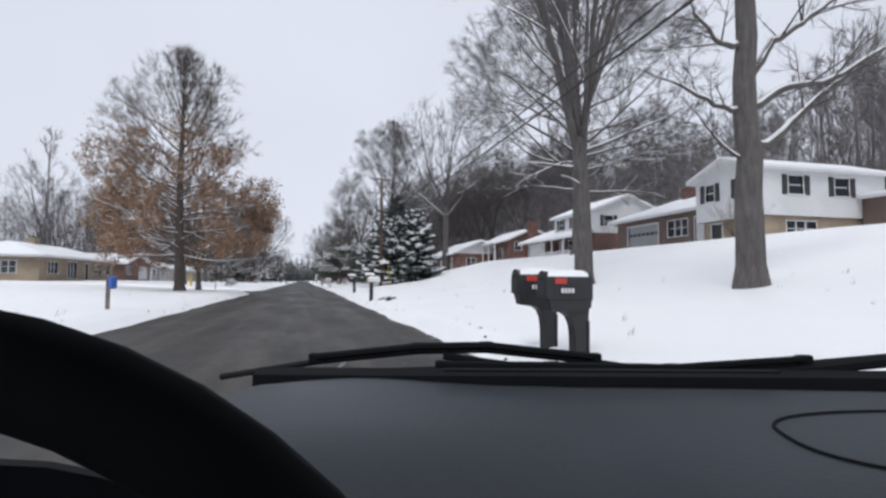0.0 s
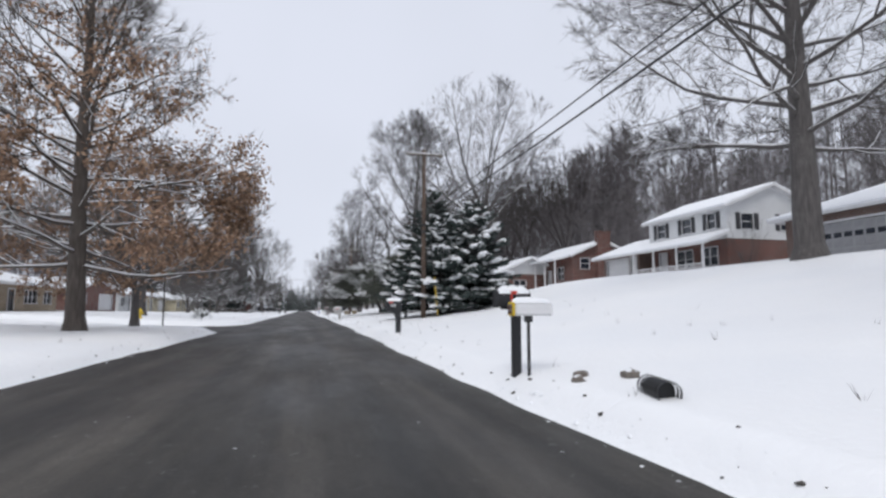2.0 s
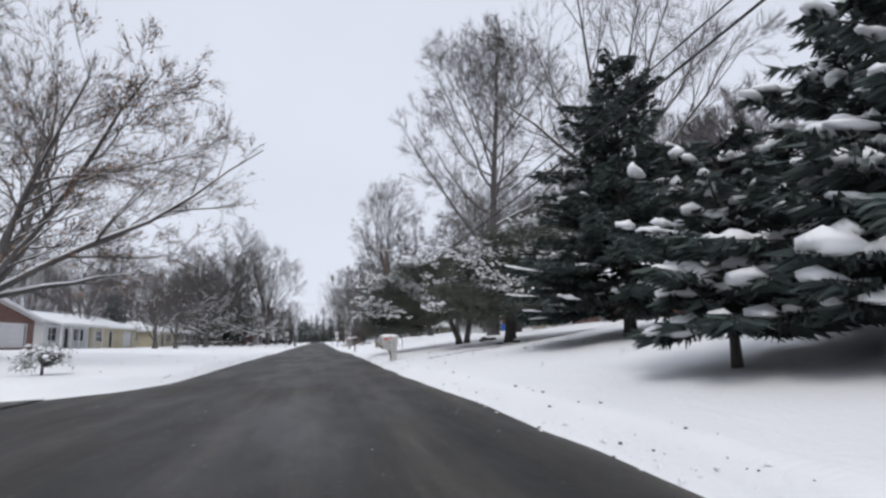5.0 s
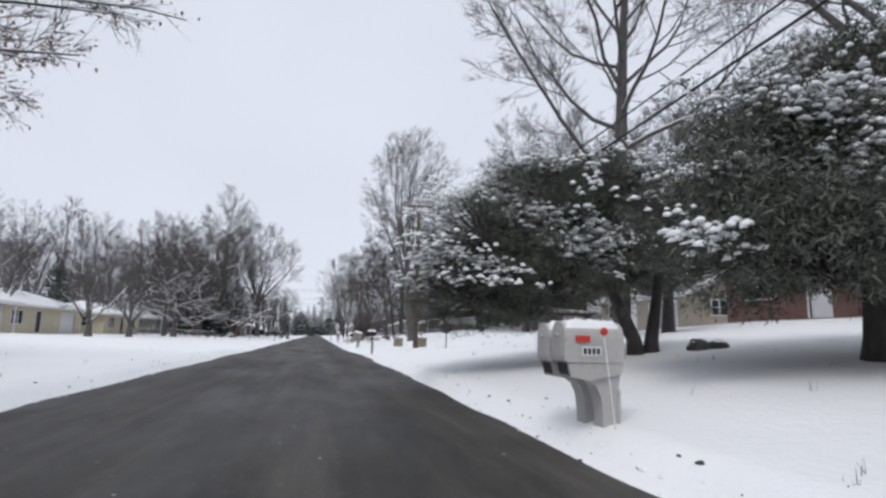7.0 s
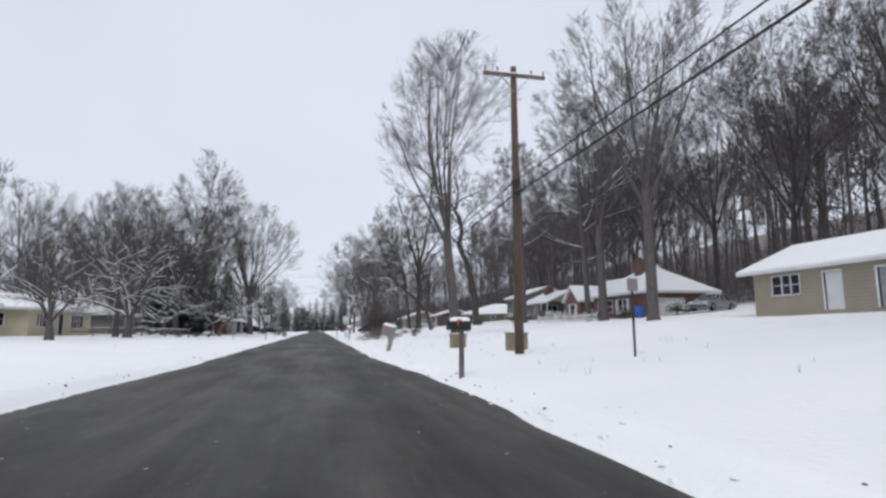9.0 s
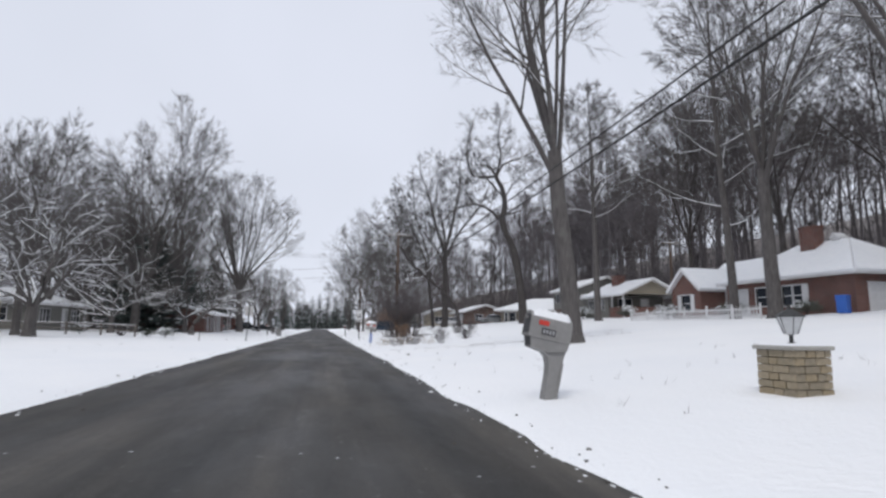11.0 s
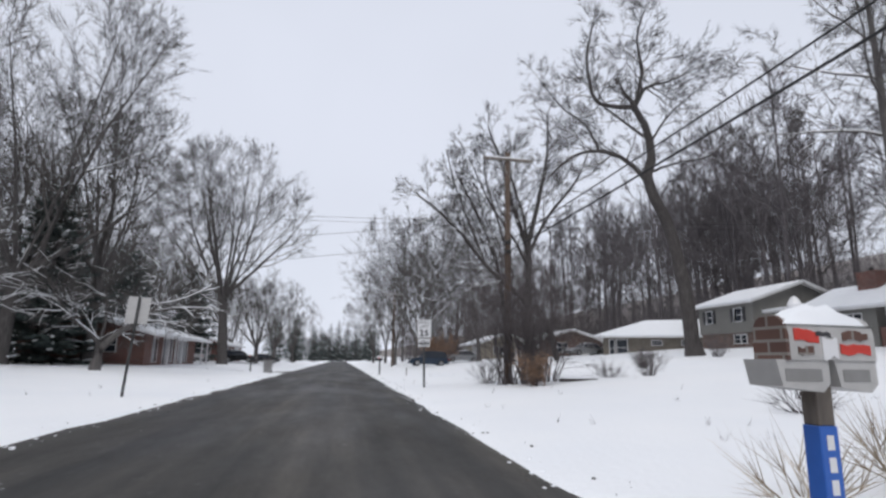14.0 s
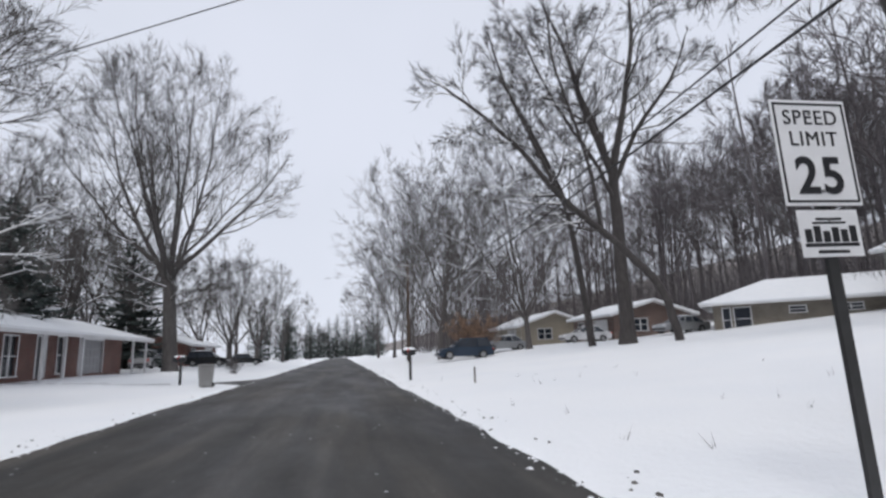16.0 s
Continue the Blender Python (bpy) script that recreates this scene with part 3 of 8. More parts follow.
    def guided(self, knots, r0, r1, count, size, lvl=1, start=0.35, angle=(35, 70)):
        """A limb that runs smoothly through a few knots and bears side branches from start onwards."""
        rng = self.rng
        k = [Vector(v) for v in knots]
        k = [k[0] * 2 - k[1]] + k + [k[-1] * 2 - k[-2]]
        pts = []
        for a, b, c, d in zip(k, k[1:], k[2:], k[3:]):
            for i in range(4):
                t = i / 4
                q = 0.5 * (2 * b + (c - a) * t + (2 * a - 5 * b + 4 * c - d) * t * t + (3 * b - a - 3 * c + d) * t ** 3)
                pts.append(tuple(v + rng.uniform(-0.04, 0.04) for v in q))
        pts.append(tuple(k[-2]))
        n = len(pts) - 1
        rad = [r0 + (r1 - r0) * i / n for i in range(n + 1)]
        self.lines.append((pts, rad, lvl - 1))
        count = int(count * 1.4)
        for i in range(count):
            t = start + (1 - start) * (i + rng.random()) / count
            j = min(int(t * n), n - 1)
            d = unit(*(b - a for a, b in zip(pts[j], pts[j + 1])))
            self.branch(pts[j], bend(rng, d, radians(rng.uniform(*angle))), size * rng.uniform(0.6, 1.1) * (1.15 - 0.5 * t), max(self.twig * 2, rad[j] * rng.uniform(0.35, 0.55)), min(lvl + 1, 3))
        self.branch(pts[-1], unit(*(b - a for a, b in zip(pts[-2], pts[-1]))), size * 0.8, r1, min(lvl + 1, 3))
        return self

    def leader(self, h, r, base, reach, n, low=95, high=35, lean=(0, 0), dome=0.55):
        """A straight trunk with side limbs, the lowest level or drooping."""
        rng = self.rng
        d = unit(lean[0], lean[1], 1)
        self.lines.append(([(0, 0, -0.3), (0, 0, 0.0), (d[0] * 0.5, d[1] * 0.5, 0.5)], [r * 1.6, r * 1.35, r * 1.04], 0))
        pts, rad, dirs = self.line((0, 0, 0), d, h, r * 1.08, 0.03, 12, 0, 0.025, 0.0)
        for i in range(n):
            t = (i + rng.random()) / n
            z = base + (h * 0.97 - base) * t
            f = z / h * 12
            j = min(int(f), 11)
            q = tuple(pts[j][c] + (pts[j + 1][c] - pts[j][c]) * (f - j) for c in range(3))
            a = radians(low + (high - low) * t) * rng.uniform(0.85, 1.1)
            prof = (1 - t) ** dome * (0.7 + 0.4 * min(1, t * 5))
            rr = (rad[j] + (rad[j + 1] - rad[j]) * (f - j))
            self.branch(q, bend(rng, d, a, i * 2.4 + rng.uniform(-0.4, 0.4)), max(0.9, reach * prof * rng.uniform(0.8, 1.15)), max(0.02, min(rr * 0.42, 0.01 * reach)), 2 if reach < 4 else 1)
        return self


SIDES = (10, 5, 3, 3, 3)


def tube_arrays(lines, snow=False, seed=1, heap=1.0):
    """Tapered tubes for many lines at once, grouped by length and number of sides."""
    groups = {}
    rng = random.Random(seed)
    for pts, rad, lvl in lines:
        if snow:
            if lvl not in (1, 2) and not (heap > 1.5 and lvl in (0, 3)) or rad[0] < 0.012 / heap or (lvl > 1 and rng.random() < 0.3):
                continue
            dz = abs(pts[-1][2] - pts[0][2]) / (math.dist(pts[0], pts[-1]) + 1e-6)
            if dz > 0.72:
                continue
        groups.setdefault((len(pts), 3 if snow else SIDES[lvl]), []).append((pts, rad))
    vs, fs, base = [], [], 0
    for (n, s), items in groups.items():
        p = np.array([i[0] for i in items])
        r = np.array([i[1] for i in items])
        if snow:
            p = p + np.stack([0 * r, 0 * r, r * 0.75 + 0.008], -1)
            r = r * 0.75 + 0.006 * heap ** 1.5
        t = np.empty_like(p)
        t[:, 1:-1] = p[:, 2:] - p[:, :-2]
        t[:, 0], t[:, -1] = p[:, 1] - p[:, 0], p[:, -1] - p[:, -2]
        t /= np.linalg.norm(t, axis=-1, keepdims=True) + 1e-9
        ref = np.where(np.abs(t[..., 2:3]) > 0.9, np.array([1.0, 0, 0]), np.array([0, 0, 1.0]))
        u = np.cross(t, ref)
        u /= np.linalg.norm(u, axis=-1, keepdims=True) + 1e-9
        w = np.cross(u, t)
        a = np.arange(s) * 2 * np.pi / s
        ring = p[:, :, None] + r[:, :, None, None] * (u[:, :, None] * np.cos(a)[:, None] + w[:, :, None] * np.sin(a)[:, None])
        b = len(items)
        idx = base + (np.arange(b)[:, None, None] * n + np.arange(n - 1)[None, :, None]) * s
        k = np.arange(s)[None, None, :]
        k2 = (k + 1) % s
        fs.append(np.stack([idx + k, idx + k2, idx + s + k2, idx + s + k], -1).reshape(-1, 4))
        vs.append(ring.reshape(-1, 3))
        base += b * n * s
    if not vs:
        return np.zeros((0, 3)), np.zeros((0, 4), int)
    return np.concatenate(vs), np.concatenate(fs)


def blades(centres, dirs, length, width, seed, fold=True):
    """Small leaf or needle-spray shapes: kites along dirs."""
    rs = np.random.RandomState(seed)
    c, d = np.asarray(centres), np.asarray(dirs)
    d = d / (np.linalg.norm(d, axis=1, keepdims=True) + 1e-9)
    n = len(c)
    side = np.cross(d, rs.normal(size=(n, 3)))
    side /= np.linalg.norm(side, axis=1, keepdims=True) + 1e-9
    L = (np.asarray(length) * rs.uniform(0.7, 1.3, n))[:, None]
    W = (np.asarray(width) * rs.uniform(0.7, 1.3, n))[:, None]
    v = np.stack([c, c + d * L * 0.45 + side * W, c + d * L, c + d * L * 0.45 - side * W], 1).reshape(-1, 3)
    return v, np.arange(n * 4).reshape(-1, 4)


def slivers(c, d, L, width, seed=1):
    """Slim three-cornered slivers from c along d."""
    rs = np.random.RandomState(seed)
    side = np.cross(d, rs.normal(size=d.shape))
    side /= np.linalg.norm(side, axis=1, keepdims=True) + 1e-9
    side = side * np.asarray(width).reshape(-1, 1)
    v = np.stack([c + side, c - side, c + d * np.asarray(L).reshape(-1, 1)], 1).reshape(-1, 3)
    return v, np.arange(len(v)).reshape(-1, 3)


def twig_arrays(tips, width=0.007, seed=1):
    """The finest twigs, from a list of (start, direction, length)."""
    return slivers(np.array([t[0] for t in tips]), np.array([t[1] for t in tips]), np.array([t[2] for t in tips]), width, seed)


def normed(d):
    return d / (np.linalg.norm(d, axis=1, keepdims=True) + 1e-9)


def stuff(ob):
    ob["kind"] = "stuff"
    return ob


def bare_tree(x, y, limbs, label, bark=None, group="bare trees", snowy=True, name="tree", leaves=None, turn=0.0, fine=0.0085, heap=1.0):
    bark = bark or BARK
    ob = thing(name, pose(x, y, gz(x, y), 0, 0, turn), label, "tree", group)
    big = [l for l in limbs.lines if l[2] == 0]
    rest = [l for l in limbs.lines if l[2] > 0]
    part("trunk", fast_mesh("trunk", *tube_arrays(big), bark, True), bark, ob)
    part("crown", fast_mesh("crown", *tube_arrays(rest), bark, True), bark, ob)
    if limbs.tips:
        every = limbs.canes + limbs.tips
        wide = [max(fine, 1.3 * c[3]) for c in limbs.canes] + [fine] * len(limbs.tips)
        stuff(part("twig_spray", fast_mesh("twig_spray", *twig_arrays(every, wide), bark), bark, ob))
    if snowy:
        v, f = tube_arrays(limbs.lines, True, 1, heap)
        if len(v):
            stuff(part("snow", fast_mesh("snow", v, f, SOFT, True), SOFT, ob, "snow lying along the limbs"))
    if leaves:
        zlo, zhi, count, size = leaves
        rs = np.random.RandomState(7)
        tips = [(q, tuple(a + b * n for a, b in zip(q, e))) for q, e, n in limbs.tips + [c[:3] for c in limbs.canes] if zlo < q[2] < zhi]
        clumped = np.flatnonzero(rs.rand(len(tips)) < (0.4 if count > 20000 else 1.0))
        k = clumped[rs.randint(0, len(clumped), count)]
        keep = rs.rand(count)
        a = np.array([tips[i][0] for i in k])
        b = np.array([tips[i][1] for i in k])
        c = a + (b - a) * rs.rand(count, 1) + rs.normal(size=(count, 3)) * (0.13 if count > 20000 else 0.08)
        c = c[keep < np.clip((zhi - c[:, 2]) / (zhi - zlo) * 1.7, 0.03, 1)]
        d = rs.normal(size=(len(c), 3)) + np.array([0, 0, -0.6])
        stuff(part("dry_foliage", fast_mesh("dry_foliage", *blades(c, d, size, size * 0.3, 5), LEAF), LEAF, ob, "dry brown leaves still on the twigs"))
    return ob


def spruce(x, y, h, reach, base, seed, label, mat=None, density=1.0, name="spruce_tree", snow=0.6, group="evergreens", heap=1.0, round_off=0.8):
    """A conifer: trunk, drooping boughs with sprays of needles, snow on the boughs."""
    mat = mat or NEEDLE
    rng = random.Random(seed)
    rs = np.random.RandomState(seed)
    ob = thing(name, pose(x, y, gz(x, y), 0, 0, rng.uniform(0, 360)), label, "tree", group)
    g = Geo().tube([(0, 0, -0.3), (0, 0, 0.3), (0, 0, h * 0.5), (0, 0, h * 0.98)], [h * 0.028, h * 0.021, h * 0.012, 0.015], 9)
    part("trunk", g, BARK_DARK, ob, smooth=True)
    boughs, cs, ds, ls, sn = [], [], [], [], []
    z = base
    while z < h * 0.985:
        t = (z - base) / (h - base)
        n = max(4, int(9 * (1 - t * 0.55)))
        for i in range(n):
            L = reach * ((1 - t) ** round_off) * rng.uniform(0.5, 1.2) * (0.82 + 0.18 * min(1, t * 6)) + 0.15
            az = rng.uniform(0, 2 * math.pi)
            ca, sa = math.cos(az), math.sin(az)
            rise = 0.12 - 0.42 * (1 - t) + rng.uniform(-0.1, 0.1)
            pts = []
            for k in range(6):
                f = k / 5
                pts.append((ca * L * f, sa * L * f, z + rng.uniform(-0.03, 0.03) + L * (rise * f + 0.22 * f * f)))
            boughs.append(([pts[0], pts[2], pts[5]], [0.038, 0.028, 0.01], 3))
            m = int((10 + 26 * L) * density)
            f = rs.uniform(0.12, 1.0, m) ** 0.75
            seg = np.minimum((f * 5).astype(int), 4)
            P = np.array(pts)
            q = P[seg] + (P[seg + 1] - P[seg]) * (f * 5 - seg)[:, None]
            sgn = rs.choice((-1, 1), m)
            out = np.stack([ca * 0.75 - sa * sgn * 0.8, sa * 0.75 + ca * sgn * 0.8, rs.uniform(-0.75, 0.2, m)], -1)
            q = q + np.stack([-sa * sgn, ca * sgn, 0 * f], -1) * (rs.rand(m) * 0.32 * L * (1.1 - f))[:, None]
            cs.append(q)
            ds.append(out)
            ls.append(np.full(m, 0.3) * (0.75 + 0.5 * (1 - t)))
            for _ in range(4 if snow > 1 else 3):
                if rng.random() < snow * (0.35 + 0.4 * (1 - t)):
                    a0 = rng.uniform(0.3, 0.85)
                    a1 = min(1.03, a0 + rng.uniform(0.12, 0.4))
                    off = rng.uniform(-0.16, 0.16) * L
                    line = [tuple(P[0] + (P[5] - P[0]) * f0 + np.array([-sa * off, ca * off, 0.06 + L * 0.22 * (f0 * f0 - f0)])) for f0 in np.linspace(a0, a1, 5)]
                    sn.append((line, min(0.19, rng.uniform(0.06, 0.15) * (0.5 + 0.3 * L)) * heap, rng.random()))
        z += rng.uniform(0.16, 0.3) * (0.75 + 0.03 * h)
    stuff(part("bough_frame", fast_mesh("bough_frame", *tube_arrays(boughs), BARK_DARK), BARK_DARK, ob))
    cs, ds, ls = np.concatenate(cs), np.concatenate(ds), np.concatenate(ls)
    stuff(part("foliage", fast_mesh("foliage", *slivers(cs, normed(ds), ls * 1.05, ls * 0.17, seed), mat), mat, ob))
    if sn:
        g = Geo()
        for line, w, k in sn:
            snow_roll(g, line, w, k)
        stuff(part("snow", g.mesh("snow", SOFT, True), SOFT, ob, "snow lying on the boughs"))
    return ob


def snow_roll(g, line, w, k):
    """A flat lumpy roll of snow along a line."""
    n, s = len(g.v), 5
    rng = random.Random(int(k * 1e6))
    pts = [Vector(p) for p in line]
    for i, p in enumerate(pts):
        t = (pts[min(i + 1, len(pts) - 1)] - pts[max(i - 1, 0)])
        side = Vector((-t.y, t.x, 0)).normalized()
        e = math.sin(math.pi * (i + 0.35) / (len(pts) - 0.3))
        ww = w * (0.25 + e) * rng.uniform(0.6, 1.3)
        for j in range(s):
            a = 2 * math.pi * j / s
            g.v.append(tuple(p + side * (math.cos(a) * ww) + Vector((0, 0, math.sin(a) * ww * (0.62 if math.sin(a) > 0 else 0.25)))))
    for i in range(len(pts) - 1):
        for j in range(s):
            a, b = n + i * s + j, n + i * s + (j + 1) % s
            g.f.append((a, b, b + s, a + s))
    g.f.append(tuple(n + j for j in range(s)))
    g.f.append(tuple(n + (len(pts) - 1) * s + j for j in reversed(range(s))))


def snow_blob(g, o, d, r, k):
    """A small uneven lump of snow, longer along d."""
    rng = random.Random(int(k * 1e6))
    n, s = len(g.v), 5
    side = Vector((-d.y, d.x, 0))
    long = rng.uniform(1.0, 1.9)
    for z, w in ((-0.18, 0.9), (0.28, 0.75)):
        for j in range(s):
            a = 2 * math.pi * j / s
            q = r * w * rng.uniform(0.72, 1.25)
            c = math.cos(a) * q * long
            g.v.append(tuple(o + d * c + side * (math.sin(a) * q) + Vector((0, 0, z * r * rng.uniform(0.8, 1.2) - 0.3 * max(0.0, c)))))
    g.v.append(tuple(o + Vector((0, 0, r * 0.6))))
    for j in range(s):
        a, b = n + j, n + (j + 1) % s
        g.f.append((a, b, b + s, a + s))
        g.f.append((a + s, b + s, n + 2 * s))
    g.f.append(tuple(n + j for j in reversed(range(s))))


def yew(x, y, lumps, trunks, seed, label, mat=None, count=1150, name="cedar_tree", tuft=13, needle=(0.09, 0.19, 0.016)):
    """A broad evergreen: leaning trunks and a crown of many sprays over several lobes, snow clumps on top."""
    mat = mat or YEW
    rng = random.Random(seed)
    rs = np.random.RandomState(seed)
    ob = thing(name, pose(x, y, gz(x, y)), label, "tree", "evergreens")
    for dx, dy, r, hh in trunks:
        part("trunk", Geo().tube([(dx * 0.2, dy * 0.2, -0.2), (dx * 0.25, dy * 0.25, 0.35), (dx * 0.6, dy * 0.6, hh * 0.45), (dx, dy, hh)], [r * 1.5, r * 1.1, r * 0.85, r * 0.35], 9), BARK_DARK, ob, smooth=True)
    cs, ds, limbs, snowy = [], [], [], []
    for cx, cy, cz, ax, ay, az in lumps:
        n = int(count * (ax * ay * az) ** (1 / 1.7) / 2.2)
        u = rs.normal(size=(n, 3))
        u /= np.linalg.norm(u, axis=1, keepdims=True)
        u[:, 2] = np.where(u[:, 2] < -0.85, -u[:, 2], u[:, 2])
        rad = rs.uniform(0.35, 1.0, n) ** 0.5
        bumpy = 1 + 0.26 * np.sin(u[:, 0] * 9 + cx * 3) * np.sin(u[:, 1] * 8 + cy) + 0.2 * np.sin(u[:, 2] * 13 + u[:, 0] * 3)
        p = np.array([cx, cy, cz]) + u * np.array([ax, ay, az]) * (rad * bumpy)[:, None]
        # snow gathers on some boughs and leaves others bare
        p[:, 2] = np.maximum(p[:, 2], 0.4 * az + 0.35 * rs.rand(n))
        held = np.sin(p[:, 0] * 1.5 + p[:, 2] * 1.2 + seed) + np.sin(p[:, 1] * 1.7 - p[:, 2] * 2.2 + 2.0 * seed) + 0.8 * np.sin(p[:, 2] * 3.3 + p[:, 0] * 0.9)
        for i in range(n):
            k = tuft
            cs.append(p[i] + rs.normal(size=(k, 3)) * (0.15, 0.15, 0.075))
            ds.append(u[i] * 0.45 + rs.normal(size=(k, 3)) * 0.8 + np.array([0, 0, -0.2]))
            if rs.rand() < 0.2:
                limbs.append(([(cx * 0.6, cy * 0.6, cz * 0.62), tuple(np.array([cx, cy, cz]) * 0.5 + p[i] * 0.5 + (0, 0, -0.1)), tuple(p[i])], [0.035, 0.02, 0.008], 3))
            if u[i, 2] > -0.4 and rad[i] > 0.7 and held[i] > 0.6 - 1.1 * u[i, 2] and rs.rand() < 0.9:
                snowy.append((p[i], u[i]))
    stuff(part("limb_frame", fast_mesh("limb_frame", *tube_arrays(limbs), BARK_DARK), BARK_DARK, ob))
    cs, ds = np.concatenate(cs), np.concatenate(ds)
    stuff(part("foliage", fast_mesh("foliage", *slivers(cs, normed(ds), rs.uniform(needle[0], needle[1], len(cs)), needle[2], seed), mat), mat, ob))
    g = Geo()
    for p, u in snowy:
        out = Vector((u[0], u[1], 0)).normalized() if abs(u[0]) + abs(u[1]) > 0.1 else Vector((1, 0, 0))
        for _ in range(rng.choice((2, 3, 4))):
            d = Matrix.Rotation(rng.uniform(-0.9, 0.9), 3, "Z") @ out
            o = Vector(p) + Vector((rng.gauss(0, 0.13), rng.gauss(0, 0.13), 0.06 + rng.gauss(0, 0.05)))
            snow_blob(g, o, d.normalized(), rng.uniform(0.04, 0.105), rng.random())
    stuff(part("snow", g.mesh("snow", SOFT, True), SOFT, ob, "clumps of snow on the foliage"))
    return ob


# big trees on the right-hand slope
slope_tree = Limbs(11, kids=(7, 6, 5), lift=0.05, wander=0.24, angle=(35, 70), env=(6.5, 2.5, 21))
slope_tree.lines.append(([(0, 0, -0.3), (0, 0, 0.0), (0, 0, 0.5)], [0.5, 0.42, 0.33], 0))
slope_tree.guided([(0, 0, 0.3), (0.0, 0, 4.0), (0.05, 0, 8.0), (-0.2, 0.1, 12.0), (0.1, 0, 17.0)], 0.33, 0.08, 16, 5.0, 1, 0.42, (25, 55))
for knots, r, size in (([(-0.1, 0, 4.1), (-0.9, 0, 4.25), (-1.9, 0.1, 4.7)], 0.07, 1.2), ([(-0.1, 0, 5.7), (-0.7, 0, 5.75), (-1.3, 0.1, 6.4)], 0.08, 1.6), ([(-0.1, 0, 2.9), (-0.7, 0, 3.3), (-1.3, 0, 3.9)], 0.045, 0.9),
                       ([(0.1, 0, 3.2), (1.0, 0, 3.7), (2.3, 0, 4.8), (3.6, 0.2, 5.6)], 0.1, 2.2), ([(0.1, 0, 4.2), (1.2, 0, 4.8), (2.6, 0, 5.2), (4.4, 0, 6.2)], 0.1, 2.4), ([(0.1, 0, 4.9), (0.8, 0, 5.9), (1.7, 0, 6.5), (3.0, 0.1, 7.4)], 0.1, 2.2)):
    slope_tree.guided(knots, r, r * 0.4, 6, size, 2, 0.4)
bare_tree(10.1, 13.0, slope_tree, "tall bare tree with a thick grey trunk and snowy side limbs", fine=0.0055)
tree_b = Limbs(12, kids=(10, 6, 5), lift=0.07, wander=0.14, angle=(22, 50), env=(5.3, 3.2, 23.5)).vase(23, 0.31, 5.4, 11, 30)
for q, d, size in (((0, 0, 4.2), (-1, 0.2, 0.12), 4.5), ((0, 0, 4.9), (0.8, -0.6, 0.2), 4.0), ((0, 0, 5.2), (-0.5, -0.9, 0.25), 4.5), ((0, 0, 3.6), (-0.9, -0.5, 0.0), 3.0)):
    tree_b.branch(q, unit(*d), size, 0.07, 2)
bare_tree(9.85, 20.4, tree_b, "tall bare tree with many upright limbs on a snowy slope", fine=0.0045)
bare_tree(18.9, 37.5, Limbs(13, kids=(9, 6, 6), lift=0.04, wander=0.22, angle=(32, 62), env=(10.0, 1.8, 20.5)).leader(20, 0.5, 4.0, 10.5, 48, 88, 24, dome=0.3), "broad bare tree with spreading level limbs in front of a house", fine=0.0075)
bare_tree(20.3, 81.0, Limbs(14, kids=(9, 6, 6), lift=0.05, wander=0.2, env=(10.5, 4.0, 26.5)).vase(26, 0.42, 10.2, 10, 70), "large bare tree with a rounded crown behind dark spruces", fine=0.009)
cedar_side = Limbs(15, kids=(9, 6, 5), lift=0.085, wander=0.22, env=(8.8, 3.0, 25.5)).leader(25, 0.4, 8.4, 12.5, 26, 72, 18, dome=0.3)
cedar_side.guided([(0, 0, 6.2), (-1.6, 0, 8.3), (-3.9, 0, 11.4), (-6.0, 0, 14.6)], 0.12, 0.05, 8, 3.2, 1, 0.35, (25, 55))
bare_tree(13.0, 89.0, cedar_side, "large bare tree with ascending limbs behind snowy cedars", fine=0.009)
bare_tree(10.2, 127.2, Limbs(16, kids=(8, 7, 5), lift=0.07, wander=0.13, env=(6.2, 6.0, 24.5)).vase(24, 0.36, 8.2, 8, 27, (-0.07, 0)), "tall bare tree forking high into a fan of limbs")
bare_tree(26.0, 133.3, Limbs(17, kids=(8, 6, 5), lift=0.05).vase(24, 0.38, 9, 7, 36), "tall bare tree standing before a brick house", fine=0.0125)
bare_tree(26.3, 136.9, Limbs(18, kids=(7, 6, 5), lift=0.05).leader(24, 0.28, 6, 7, 16, 80, 35), "tall bare tree standing before a brick house", fine=0.0125)
bare_tree(24.0, 122.5, Limbs(19, kids=(8, 6, 5), lift=0.05).vase(25, 0.4, 10, 7, 32), "tall bare tree at the edge of a snowy lawn", fine=0.0125)
bare_tree(27.4, 157.2, Limbs(20, kids=(8, 6, 5), lift=0.02, wander=0.22, angle=(35, 70)).leader(25, 0.34, 10.0, 7.5, 22, 66, 30, (-0.05, 0.0)), "tall dark bare tree with crooked limbs by a porch", fine=0.0125)

